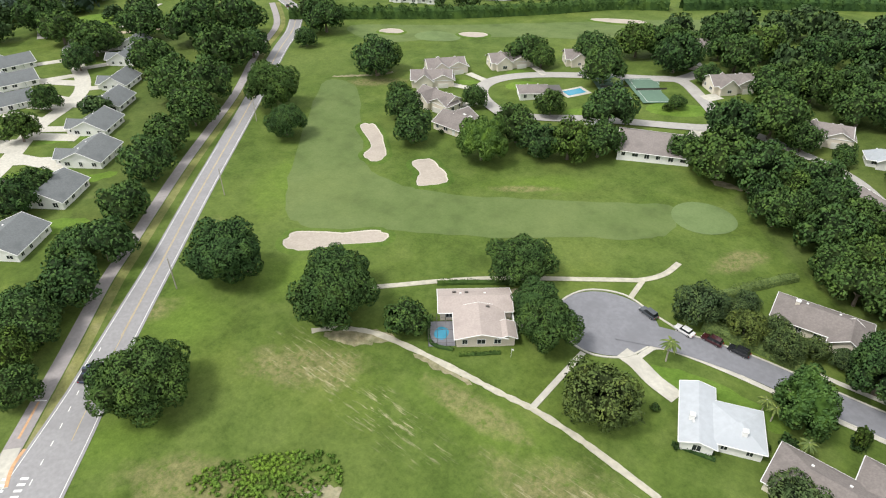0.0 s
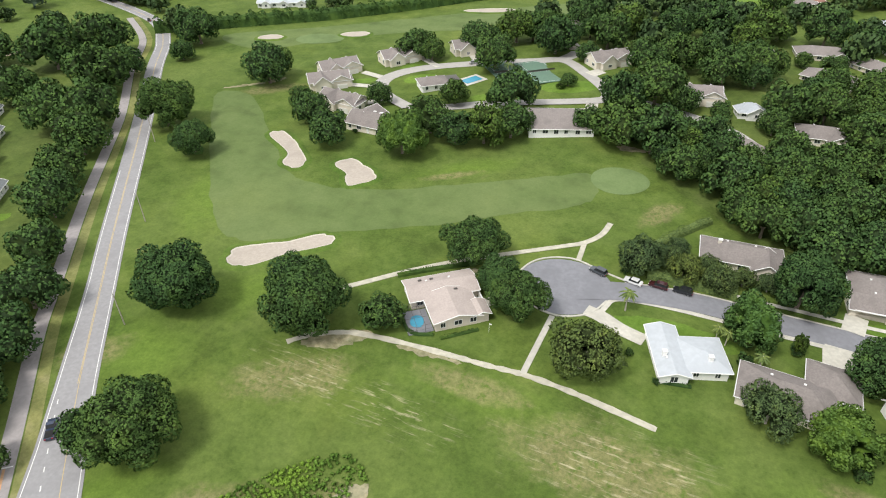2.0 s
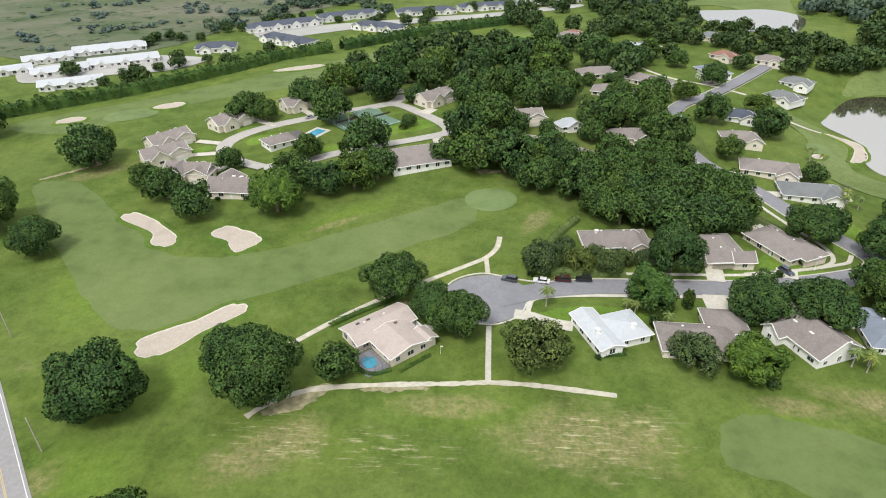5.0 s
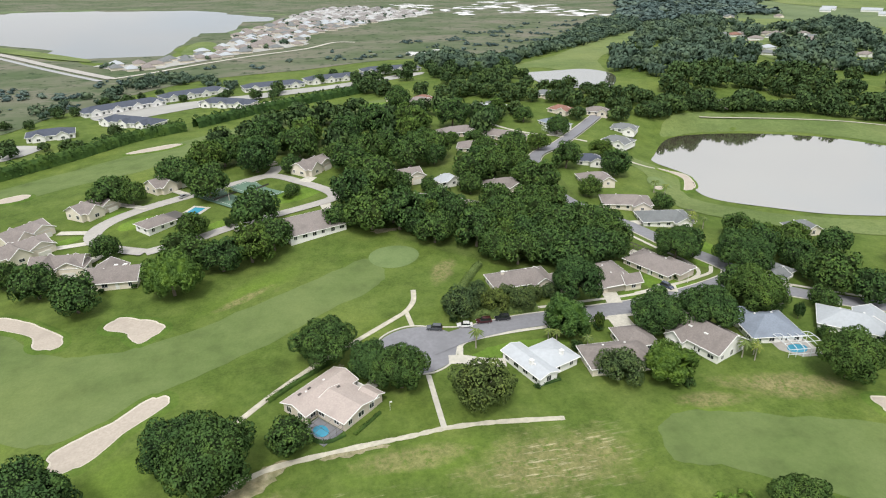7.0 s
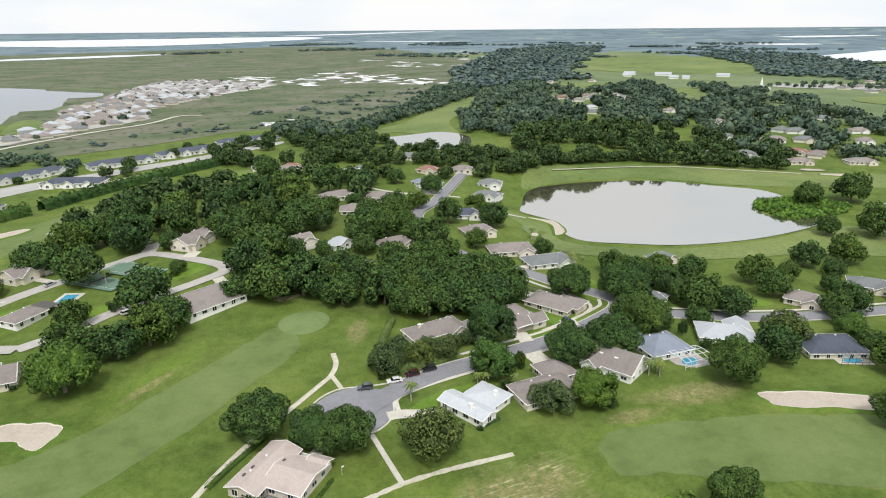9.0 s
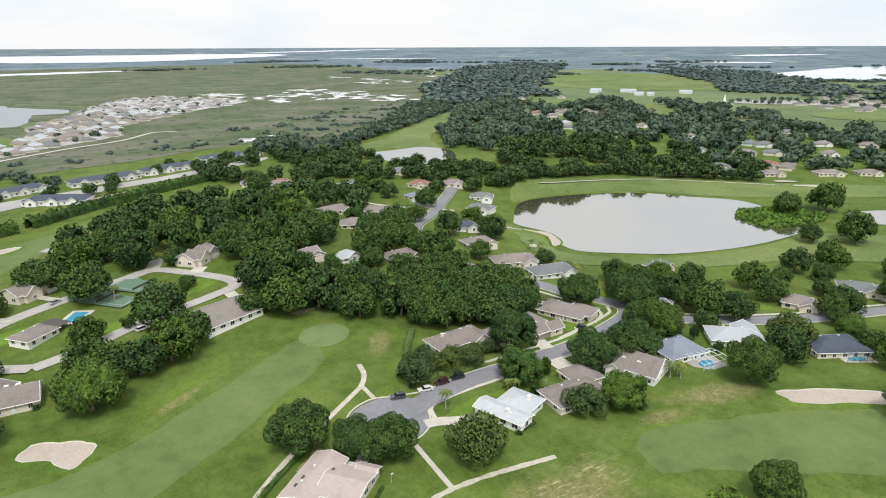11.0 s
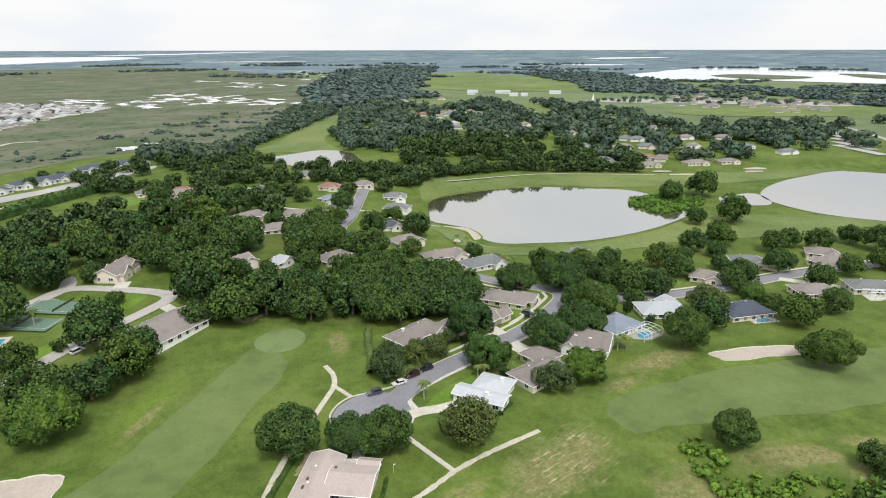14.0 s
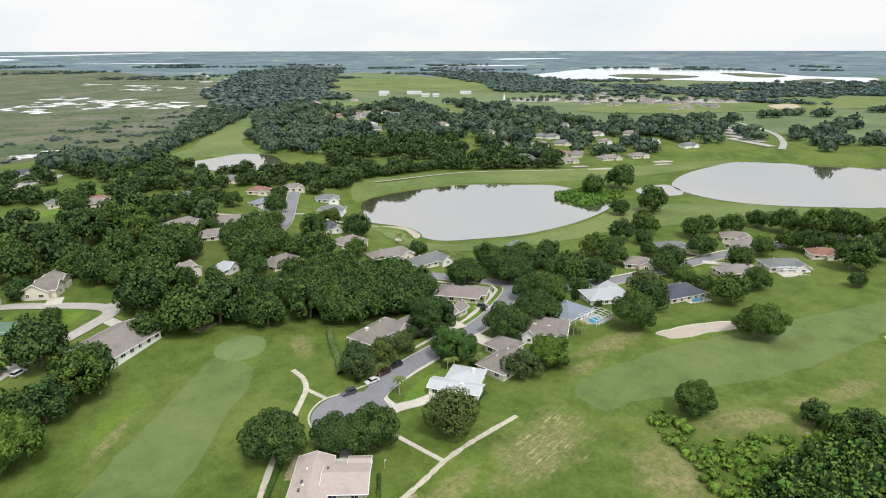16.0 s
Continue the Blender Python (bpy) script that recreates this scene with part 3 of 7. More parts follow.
def trunk_mesh(name, seed, mat, top=1.1, girth=0.055, limbs=5):
    r = random.Random(seed)
    bm = bmesh.new()
    lean = (r.uniform(-0.05, 0.05), r.uniform(-0.05, 0.05))
    limb(bm, (0, 0, -0.06), (0, 0, 0.02), girth * 1.8, girth * 1.25)
    limb(bm, (0, 0, 0.02), (lean[0], lean[1], 0.42), girth * 1.25, girth * 0.9)
    for k in range(limbs):
        a = 6.283 * k / limbs + r.uniform(-0.4, 0.4)
        m = (lean[0] + 0.25 * math.cos(a), lean[1] + 0.25 * math.sin(a), 0.7 + r.uniform(-0.08, 0.1))
        limb(bm, (lean[0], lean[1], 0.40), m, girth * 0.65, girth * 0.42)
        limb(bm, m, (m[0] * 2.2, m[1] * 2.2, top + r.uniform(-0.15, 0.1)), girth * 0.42, girth * 0.12)
    me = bpy.data.meshes.new(name)
    bm.to_mesh(me)
    bm.free()
    me.materials.append(mat)
    return me


PROTO = {}


def tree_kind(key, name, label, category, crown, trunk, lift=0.80):
    e = empty(name, Matrix(), label, category)
    t = new("trunk", trunk)
    t.parent = e
    c = new("crown", crown)
    c.parent = e
    c.location = (0, 0, lift)
    PROTO[key] = [e, False]


def plant(key, x, y, r, tall=1.0, turn=None, group="", label="", sink=0.0):
    turn = random.uniform(0, 360) if turn is None else turn
    e, used = PROTO[key]
    m = pose(x, y, z_at(x, y) - sink, 0, 0, turn) @ Matrix.Diagonal((r, r * random.uniform(0.93, 1.07), r * tall, 1))
    if used:
        first = e.scale
        e = copy_thing(e, m @ Matrix.Diagonal((1 / first[0], 1 / first[1], 1 / first[2], 1)))
    else:
        e.matrix_basis = m
        PROTO[key][1] = True
    if label or group:
        tagged(e, label, "", group)
    return e


OAK = "dark green broad-crowned oak tree on grass"
for k in range(3):
    tree_kind(f"big{k}", "oak_tree", OAK, "tree", crown_mesh("crown", 10 + k, M_LEAF, 9800, 4, 24, 0.028, puffs=12), trunk_mesh("trunk", k, M_BARK))
for k in range(6):
    tree_kind(f"oak{k}", "oak_tree", "dark green oak tree among neighbouring oaks", "tree", crown_mesh("crown", 30 + k, M_LEAF, 2000, 3, 13 + k % 3 * 3, 0.054, flat=0.66 + 0.05 * k), trunk_mesh("trunk", 9 + k, M_BARK))
for k in range(2):
    tree_kind(f"bright{k}", "broadleaf_tree", "bright green leafy broadleaf tree", "tree", crown_mesh("crown", 50 + k, M_LEAF_BRIGHT, 4600, 3, 18, 0.038, flat=0.95, core=0.9, inner=M_BRIGHTCORESHADE), trunk_mesh("trunk", 20 + k, M_BARK))
    tree_kind(f"olive{k}", "olive_green_tree", "thin olive green tree with grey limbs", "tree", crown_mesh("crown", 60 + k, M_LEAF_OLIVE, 4400, 3, 20, 0.036, ragged=0.24, flat=0.75, core=0.78, inner=M_OLIVECORESHADE), trunk_mesh("trunk", 30 + k, M_PALEBARK))
    tree_kind(f"bush{k}", "shrub", "rounded dark green garden shrub", "shrub", crown_mesh("crown", 70 + k, M_HEDGE, 420, 2, 10, 0.12, flat=0.9), trunk_mesh("trunk", 40 + k, M_BARK, 0.8, 0.04, 3), 0.8)
tree_kind("cypress", "cypress_tree", "narrow dark green upright cypress", "tree", crown_mesh("crown", 80, M_HEDGE, 900, 3, 20, 0.09), trunk_mesh("trunk", 50, M_BARK), 0.95)


def palm_mesh(seed, fronds=18):
    r = random.Random(seed)
    v, f = [], []
    for k in range(fronds):
        a = 6.283 * k / fronds + r.uniform(-0.15, 0.15)
        up = r.uniform(-0.1, 0.8)
        ca, sa = math.cos(a), math.sin(a)
        pts = []
        for j in range(6):
            t = j / 5
            rad, z = 0.95 * t, up * t - (0.55 + 0.45 * up) * t * t
            pts.append((rad * ca, rad * sa, z, 0.13 * math.sin(math.pi * (0.12 + 0.86 * t))))
        for side in (-1, 1):
            o = len(v)
            for x, y, z, w in pts:
                v += [(x, y, z), (x - side * sa * w, y + side * ca * w, z - 0.6 * w)]
            f += [(o + 2 * j, o + 2 * j + 1, o + 2 * j + 3, o + 2 * j + 2) for j in range(5)]
    me = bpy.data.meshes.new("crown")
    me.from_pydata(v, [], f)
    me.materials.append(M_PALM)
    return me


def palm_trunk(seed):
    bm = bmesh.new()
    limb(bm, (0, 0, -0.1), (0.05, 0, 1.0), 0.085, 0.06)
    limb(bm, (0.05, 0, 1.0), (0.02, 0.02, 2.1), 0.06, 0.05)
    me = bpy.data.meshes.new("trunk")
    bm.to_mesh(me)
    bm.free()
    me.materials.append(M_PALEBARK)
    return me


tree_kind("palm", "palm_tree", "palm tree with drooping yellow-green fronds", "palm", palm_mesh(1), palm_trunk(1), 2.08)


def roof_part(parent, name, cx, cy, turn, L, W, z, rise, kind, mat, over=0.55, thick=0.18):
    """A hip or gable roof over a wing, with eaves and a fascia."""
    bm = bmesh.new()
    a, b = L / 2 + over, W / 2 + over
    slope = rise / (W / 2)
    z0 = z - slope * over
    run = min(b, a * 0.92) if kind == "hip" else 0.0
    base = [(-a, -b), (a, -b), (a, b), (-a, b)]
    lo = [bm.verts.new((x, y, z0 - thick)) for x, y in base]
    hi = [bm.verts.new((x, y, z0)) for x, y in base]
    r0, r1 = bm.verts.new((-a + run, 0, z0 + slope * b)), bm.verts.new((a - run, 0, z0 + slope * b))
    faces = [(hi[0], hi[1], r1, r0), (hi[2], hi[3], r0, r1)]
    if kind == "hip":
        faces += [(hi[1], hi[2], r1), (hi[3], hi[0], r0), lo[::-1]] + [(lo[k], lo[(k + 1) % 4], hi[(k + 1) % 4], hi[k]) for k in range(4)]
    else:
        q0, q1 = (bm.verts.new(r.co - Vector((0, 0, thick))) for r in (r0, r1))
        faces += [(lo[1], lo[0], q0, q1), (lo[3], lo[2], q1, q0), (lo[0], lo[1], hi[1], hi[0]), (lo[2], lo[3], hi[3], hi[2])]
        faces += [(lo[1], q1, r1, hi[1]), (q1, lo[2], hi[2], r1), (lo[3], q0, r0, hi[3]), (q0, lo[0], hi[0], r0)]
    for f in faces:
        bm.faces.new(f)
    bmesh.ops.transform(bm, matrix=pose(cx, cy, 0, 0, 0, turn), verts=bm.verts)
    return part(name, bm, mat, parent)


def fascia_parts(parent, cx, cy, turn, L, W, z, rise_up, kind, over=0.55, thick=0.18):
    """Painted boards along the eaves, and up the rakes of a gable, each a part."""
    a, b = L / 2 + over + 0.02, W / 2 + over + 0.02
    slope = rise_up / (W / 2)
    z0 = z - slope * over - thick / 2
    m = pose(cx, cy, 0, 0, 0, turn)
    boards = [((-a, sy * b, z0), (a, sy * b, z0)) for sy in (-1, 1)]
    for sx in (-1, 1):
        if kind == "hip":
            boards.append(((sx * a, -b, z0), (sx * a, b, z0)))
        else:
            boards += [((sx * a, sy * b, z0 + 0.02), (sx * a, 0, z0 + 0.02 + slope * b)) for sy in (-1, 1)]
    for p, q in boards:
        bm = bmesh.new()
        limb(bm, m @ Vector(p), m @ Vector(q), 0.13, 0.13, 4)
        part("fascia", bm, M_TRIM, parent)


def window_part(parent, x, y, z, turn, w, h):
    bm = bmesh.new()
    for sx, sz, px, pz in ((w + 0.2, 0.1, 0, h / 2), (w + 0.2, 0.1, 0, -h / 2), (0.1, h, -w / 2, 0), (0.1, h, w / 2, 0), (0.06, h, 0, 0)):
        box(bm, px, -0.05, pz, sx, 0.14, sz)
    bmesh.ops.transform(bm, matrix=pose(x, y, z, 0, 0, turn), verts=bm.verts)
    win = part("window", bm, M_TRIM, parent)
    bm = bmesh.new()
    box(bm, 0, -0.02, 0, w, 0.06, h)
    bmesh.ops.transform(bm, matrix=pose(x, y, z, 0, 0, turn), verts=bm.verts)
    part("pane", bm, M_GLASS, win)


def slab_part(parent, name, x, y, z, turn, w, d, h, mat, label=""):
    bm = bmesh.new()
    box(bm, 0, 0, 0, w, d, h)
    bmesh.ops.bevel(bm, geom=bm.edges[:], offset=0.02, segments=1)
    bmesh.ops.transform(bm, matrix=pose(x, y, z, 0, 0, turn), verts=bm.verts)
    return part(name, bm, mat, parent, label)


def build_house(x, y, yaw, wings, roof, wall, label, garage=None, chimneys=(), vents=2, skylights=(), name="house", detail=True, group="", wall_h=2.9, door=True, tall=0.0):
    """wings: cx, cy, length, width, rise, kind, turn; all in the house's own frame."""
    base = z_at(x, y)
    e = empty(name, pose(x, y, base, 0, 0, yaw), label, "house", group)
    h = wall_h + tall
    rnd = random.Random(int(x * 7 + y * 13))
    for i, (cx, cy, L, W, rise, kind, turn) in enumerate(wings):
        zt = h - 0.004 * i
        bm = bmesh.new()
        box(bm, cx, cy, zt / 2 - 0.6, L, W, zt + 1.2, turn)
        if kind == "gable":
            m = pose(cx, cy, 0, 0, 0, turn)
            for s in (-1, 1):
                tri = [[bm.verts.new(m @ Vector((s * L / 2 - o * s * 0.25, yy, zz))) for yy, zz in ((-W / 2, zt), (W / 2, zt), (0, zt + rise - 0.04))] for o in (0, 1)]
                bm.faces.new(tri[0])
                bm.faces.new(tri[1][::-1])
                for k in range(3):
                    bm.faces.new((tri[0][k], tri[1][k], tri[1][(k + 1) % 3], tri[0][(k + 1) % 3]))
        part("wall", bm, wall, e)
        roof_part(e, "roof", cx, cy, turn, L, W, zt, rise, kind, roof)
        if detail:
            fascia_parts(e, cx, cy, turn, L, W, zt, rise, kind)
            rotm = pose(cx, cy, 0, 0, 0, turn)
            for side, (span, off, ang) in enumerate(((L, W / 2, 180), (L, W / 2, 0), (W, L / 2, 90), (W, L / 2, 270))):
                count = int(span // 3.6)
                for k in range(count):
                    t = (k + 0.5) / count * span - span / 2
                    local = {0: (t, off), 1: (t, -off), 2: (off, t), 3: (-off, t)}[side]
                    p = rotm @ Vector((*local, 0))
                    hidden = False
                    for j, (ox, oy, oL, oW, *_, ot) in enumerate(wings):
                        if j != i:
                            q = pose(ox, oy, 0, 0, 0, ot).inverted() @ p
                            hidden |= abs(q.x) < oL / 2 + 0.4 and abs(q.y) < oW / 2 + 0.4
                    if garage and math.hypot(p.x - garage[0], p.y - garage[1]) < garage[3] / 2 + 1.2:
                        hidden = True
                    if not hidden:
                        window_part(e, p.x, p.y, 1.55, turn + ang, rnd.choice((1.2, 1.6, 1.9)), rnd.choice((1.2, 1.4, 1.7)))
            if i == 0:
                p = rotm @ Vector((L * 0.12, -W / 2, 0))
                slab_part(e, "door", p.x, p.y, 1.05, turn, 1.0, 0.16, 2.1, M_TRIM)
    if garage:
        gxx, gyy, ga, gw = garage
        g = slab_part(e, "garage_door", gxx, gyy, 1.1, ga, gw, 0.2, 2.2, M_GARAGE)
        for k in range(3):
            slab_part(g, "panel", gxx, gyy, 0.5 + 0.6 * k, ga, gw - 0.3, 0.26, 0.42, M_GARAGE)
    for cx, cy in chimneys:
        rise = wings[0][4]
        c = slab_part(e, "chimney", cx, cy, h + rise * 0.75, 0, 0.9, 0.9, 2.0, wall)
        slab_part(c, "cap", cx, cy, h + rise * 0.75 + 1.06, 0, 1.1, 1.1, 0.14, M_TRIM)
    cx, cy, L, W, rise, kind, turn = wings[0]
    for k in range(vents):
        q = pose(cx, cy, 0, 0, 0, turn) @ Vector((L * (-0.2 + 0.35 * k), W * 0.16, 0))
        slab_part(e, "roof_vent", q.x, q.y, h + rise * 0.68 + 0.12, turn, 0.5, 0.4, 0.3, M_TRIM)
    for sx, sy, sz in skylights:
        slab_part(e, "skylight", sx, sy, sz, turn, 1.2, 0.8, 0.25, M_TRIM)
    return e


def pool_cage(x, y, yaw, L, W, h, label, bars=M_METALBAR, pool=True, dome=0.6, deck=M_CONCRETE, bar=0.085):
    """A screen enclosure of thin bars over a pool."""
    base = z_at(x, y) + 0.1
    e = empty("pool_cage", pose(x, y, base, 0, 0, yaw), label, "pool cage")
    bm = bmesh.new()
    box(bm, 0, 0, -0.2, L, W, 0.5)
    part("deck", bm, deck, e)
    if pool:
        t = np.arange(20) / 20 * 6.283
        bm = bmesh.new()
        bm.faces.new([bm.verts.new((L * 0.28 * math.cos(a) * (1 + 0.12 * math.sin(2 * a)), W * 0.26 * math.sin(a), 0.08)) for a in t])
        ext = bmesh.ops.extrude_face_region(bm, geom=bm.faces[:])
        bmesh.ops.translate(bm, vec=(0, 0, 0.03), verts=[v for v in ext["geom"] if isinstance(v, bmesh.types.BMVert)])
        part("pool", bm, M_POOL, e, "blue pool water")
    nx, ny = max(3, int(L / 1.9)), max(2, int(W / 2.2))
    zc = lambda v: h + dome * (1 - (2 * v / W) ** 2)
    for i in range(nx + 1):
        u = -L / 2 + L * i / nx
        bm = bmesh.new()
        pts = [(-W / 2, 0)] + [(-W / 2 + W * k / 6, zc(-W / 2 + W * k / 6)) for k in range(7)] + [(W / 2, 0)]
        for (v0, z0), (v1, z1) in zip(pts[:-1], pts[1:]):
            limb(bm, (u, v0, z0), (u, v1, z1), bar, bar, 4)
        part("frame_rib", bm, bars, e)
    for k in range(ny + 1):
        v = -W / 2 + W * k / ny
        bm = bmesh.new()
        limb(bm, (-L / 2, v, zc(v)), (L / 2, v, zc(v)), bar, bar, 4)
        part("purlin", bm, bars, e)
    for v in (-W / 2, W / 2):
        bm = bmesh.new()
        limb(bm, (-L / 2, v, 1.1), (L / 2, v, 1.1), bar, bar, 4)
        part("rail", bm, bars, e)
    return e


def build_car(x, y, yaw, mat, label, L=4.8, W=1.85, H=1.5, kind="suv"):
    base = z_at(x, y) + 0.14
    e = empty("car", pose(x, y, base, 0, 0, yaw), label, "car")
    top = 0.92 if kind != "suv" else 1.0
    prof = [(-L / 2, 0.35), (-L / 2 + 0.05, top - 0.1), (-L / 2 + 0.3, top), (L / 2 - 1.1, top - 0.05), (L / 2 - 0.15, top - 0.25), (L / 2, 0.6), (L / 2 - 0.05, 0.3)]
    bm = bmesh.new()
    sides = [[bm.verts.new((px, s * W / 2 * (0.96 if pz > 0.8 else 1.0), pz)) for px, pz in prof] for s in (-1, 1)]
    n = len(prof)
    for k in range(n):
        bm.faces.new((sides[0][k], sides[0][(k + 1) % n], sides[1][(k + 1) % n], sides[1][k]))
    bm.faces.new(sides[0][::-1])
    bm.faces.new(sides[1])
    bmesh.ops.bevel(bm, geom=bm.edges[:], offset=0.07, segments=2)
    body = part("body", bm, mat, e)
    x0, x1 = (-L / 2 + 0.15, L / 2 - 1.35) if kind == "suv" else (-L / 2 + 0.75, L / 2 - 1.3)
    if kind == "pickup":
        x0 = -0.2
    bm = bmesh.new()
    ring = lambda a, b, w, z: [bm.verts.new(q) for q in ((a, -w, z), (b, -w, z), (b, w, z), (a, w, z))]
    lo, hi = ring(x0, x1, W * 0.46, top - 0.06), ring(x0 + 0.35, x1 - 0.65, W * 0.38, H - 0.06)
    for k in range(4):
        bm.faces.new((lo[k], lo[(k + 1) % 4], hi[(k + 1) % 4], hi[k]))
    bm.faces.new(hi)
    part("window", bm, M_CARGLASS, e, "tinted car windows")
    bm = bmesh.new()
    box(bm, (x0 + x1 - 0.3) / 2, 0, H - 0.04, x1 - x0 - 0.85, W * 0.78, 0.09)
    bmesh.ops.bevel(bm, geom=bm.edges[:], offset=0.03, segments=2)
    part("roof_panel", bm, mat, e)
    if kind == "pickup":
        bm = bmesh.new()
        box(bm, -L / 2 + 1.05, 0, top + 0.03, 1.8, W * 0.8, 0.06)
        part("bed_cover", bm, M_TYRE, e)
    for sx in (-L / 2 + 0.9, L / 2 - 0.95):
        for sy in (-1, 1):
            bm = bmesh.new()
            bmesh.ops.create_cone(bm, cap_ends=True, segments=16, radius1=0.34, radius2=0.34, depth=0.22, matrix=pose(sx, sy * (W / 2 - 0.08), 0.2, 90, 0, 0))
            w = part("wheel", bm, M_TYRE, e)
            bm = bmesh.new()
            bmesh.ops.create_cone(bm, cap_ends=True, segments=12, radius1=0.2, radius2=0.2, depth=0.24, matrix=pose(sx, sy * (W / 2 - 0.075), 0.2, 90, 0, 0))
            part("rim", bm, M_RIM, w)
    for sy in (-1, 1):
        for sx, m, nm in ((L / 2 - 0.06, M_HEADLAMP, "headlight"), (-L / 2 + 0.02, M_CAR_LAMP, "tail_light")):
            bm = bmesh.new()
            box(bm, sx, sy * W * 0.36, 0.66, 0.12, 0.35, 0.16)
            part(nm, bm, m, e)
    return e


def leafy_row(name, line, width, tall, mat, label, seed, spacing=0.55, leaf=0.4):
    """A clipped hedge: a bushy bank along a line."""
    r = np.random.RandomState(seed)
    p = smooth_loop(line, 8, False)
    s = np.concatenate([[0], np.cumsum(np.hypot(*np.diff(p, axis=0).T))])
    n = int(s[-1] / spacing * 9)
    t = r.rand(n) * s[-1]
    x, y = np.interp(t, s, p[:, 0]), np.interp(t, s, p[:, 1])
    d = np.stack([np.interp(t + 0.5, s, p[:, 0]) - np.interp(t - 0.5, s, p[:, 0]), np.interp(t + 0.5, s, p[:, 1]) - np.interp(t - 0.5, s, p[:, 1])], 1)
    d /= np.linalg.norm(d, axis=1)[:, None] + 1e-9
    a = r.rand(n) * math.pi
    wob = 1 + 0.16 * np.sin(t * 0.9) + 0.12 * np.sin(t * 0.37 + 1)
    off, z = np.cos(a) * width / 2 * wob, np.sin(a) ** 0.6 * tall * wob
    px, py = x - d[:, 1] * off, y + d[:, 0] * off
    gz0 = height(x, y)
    verts, faces = [], []
    m = max(2, int(s[-1] / 1.5))
    tt = np.linspace(0, s[-1], m)
    cx, cy = np.interp(tt, s, p[:, 0]), np.interp(tt, s, p[:, 1])
    dd = np.gradient(np.stack([cx, cy], 1), axis=0)
    dd /= np.linalg.norm(dd, axis=1)[:, None] + 1e-9
    cz = height(cx, cy)
    for i in range(m):
        for f in range(6):
            b = math.pi * f / 5
            k = 0.92 + 0.16 * r.rand()
            o = math.cos(b) * width / 2 * 0.92 * k
            verts.append((cx[i] - dd[i, 1] * o, cy[i] + dd[i, 0] * o, cz[i] - 0.15 + math.sin(b) ** 0.6 * tall * 0.95 * k))
    faces += [(i * 6 + f, i * 6 + f + 1, i * 6 + f + 7, i * 6 + f + 6) for i in range(m - 1) for f in range(5)]
    nn = r.normal(size=(n, 3))
    nn /= np.linalg.norm(nn, axis=1)[:, None]
    for i in range(n):
        q = np.array((px[i], py[i], gz0[i] + z[i]))
        u = np.cross(nn[i], (0.3, 0.5, 0.8))
        u /= np.linalg.norm(u) + 1e-9
        w = np.cross(nn[i], u)
        k = leaf * (0.6 + 0.8 * r.rand())
        o = len(verts)
        verts += [tuple(q - u * k), tuple(q - w * k * 0.7), tuple(q + u * k), tuple(q + w * k * 0.7)]
        faces.append((o, o + 1, o + 2, o + 3))
    ob = mesh_object(name, verts, faces, mat)
    return tagged(ob, label, "hedge", "", "stuff")


def far_trees(name, loops, spacing, rmin, rmax, crowns, label, seed, holes=(), clump=0.0, cut=0.02, low=1.0):
    """Woods too many to count: small crowns over stretches of land."""
    r = np.random.RandomState(seed)
    spots = []
    for loop in loops:
        loop = np.array(loop)
        lo, hi = loop.min(0), loop.max(0)
        n = int((hi[0] - lo[0]) * (hi[1] - lo[1]) / spacing ** 2)
        x, y = lo[0] + r.rand(n) * (hi[0] - lo[0]), lo[1] + r.rand(n) * (hi[1] - lo[1])
        ok = inside(loop, x, y)
        for hole in holes:
            ok &= ~inside(np.array(hole), x, y)
        if clump:
            ok &= np.array([noise.noise((a / clump, b / clump, seed)) > cut for a, b in zip(x, y)])
        spots += [(a, b, rmin + (rmax - rmin) * r.rand()) for a, b in zip(x[ok], y[ok])]
    return grove_mesh(name, spots, crowns, label, seed, low)


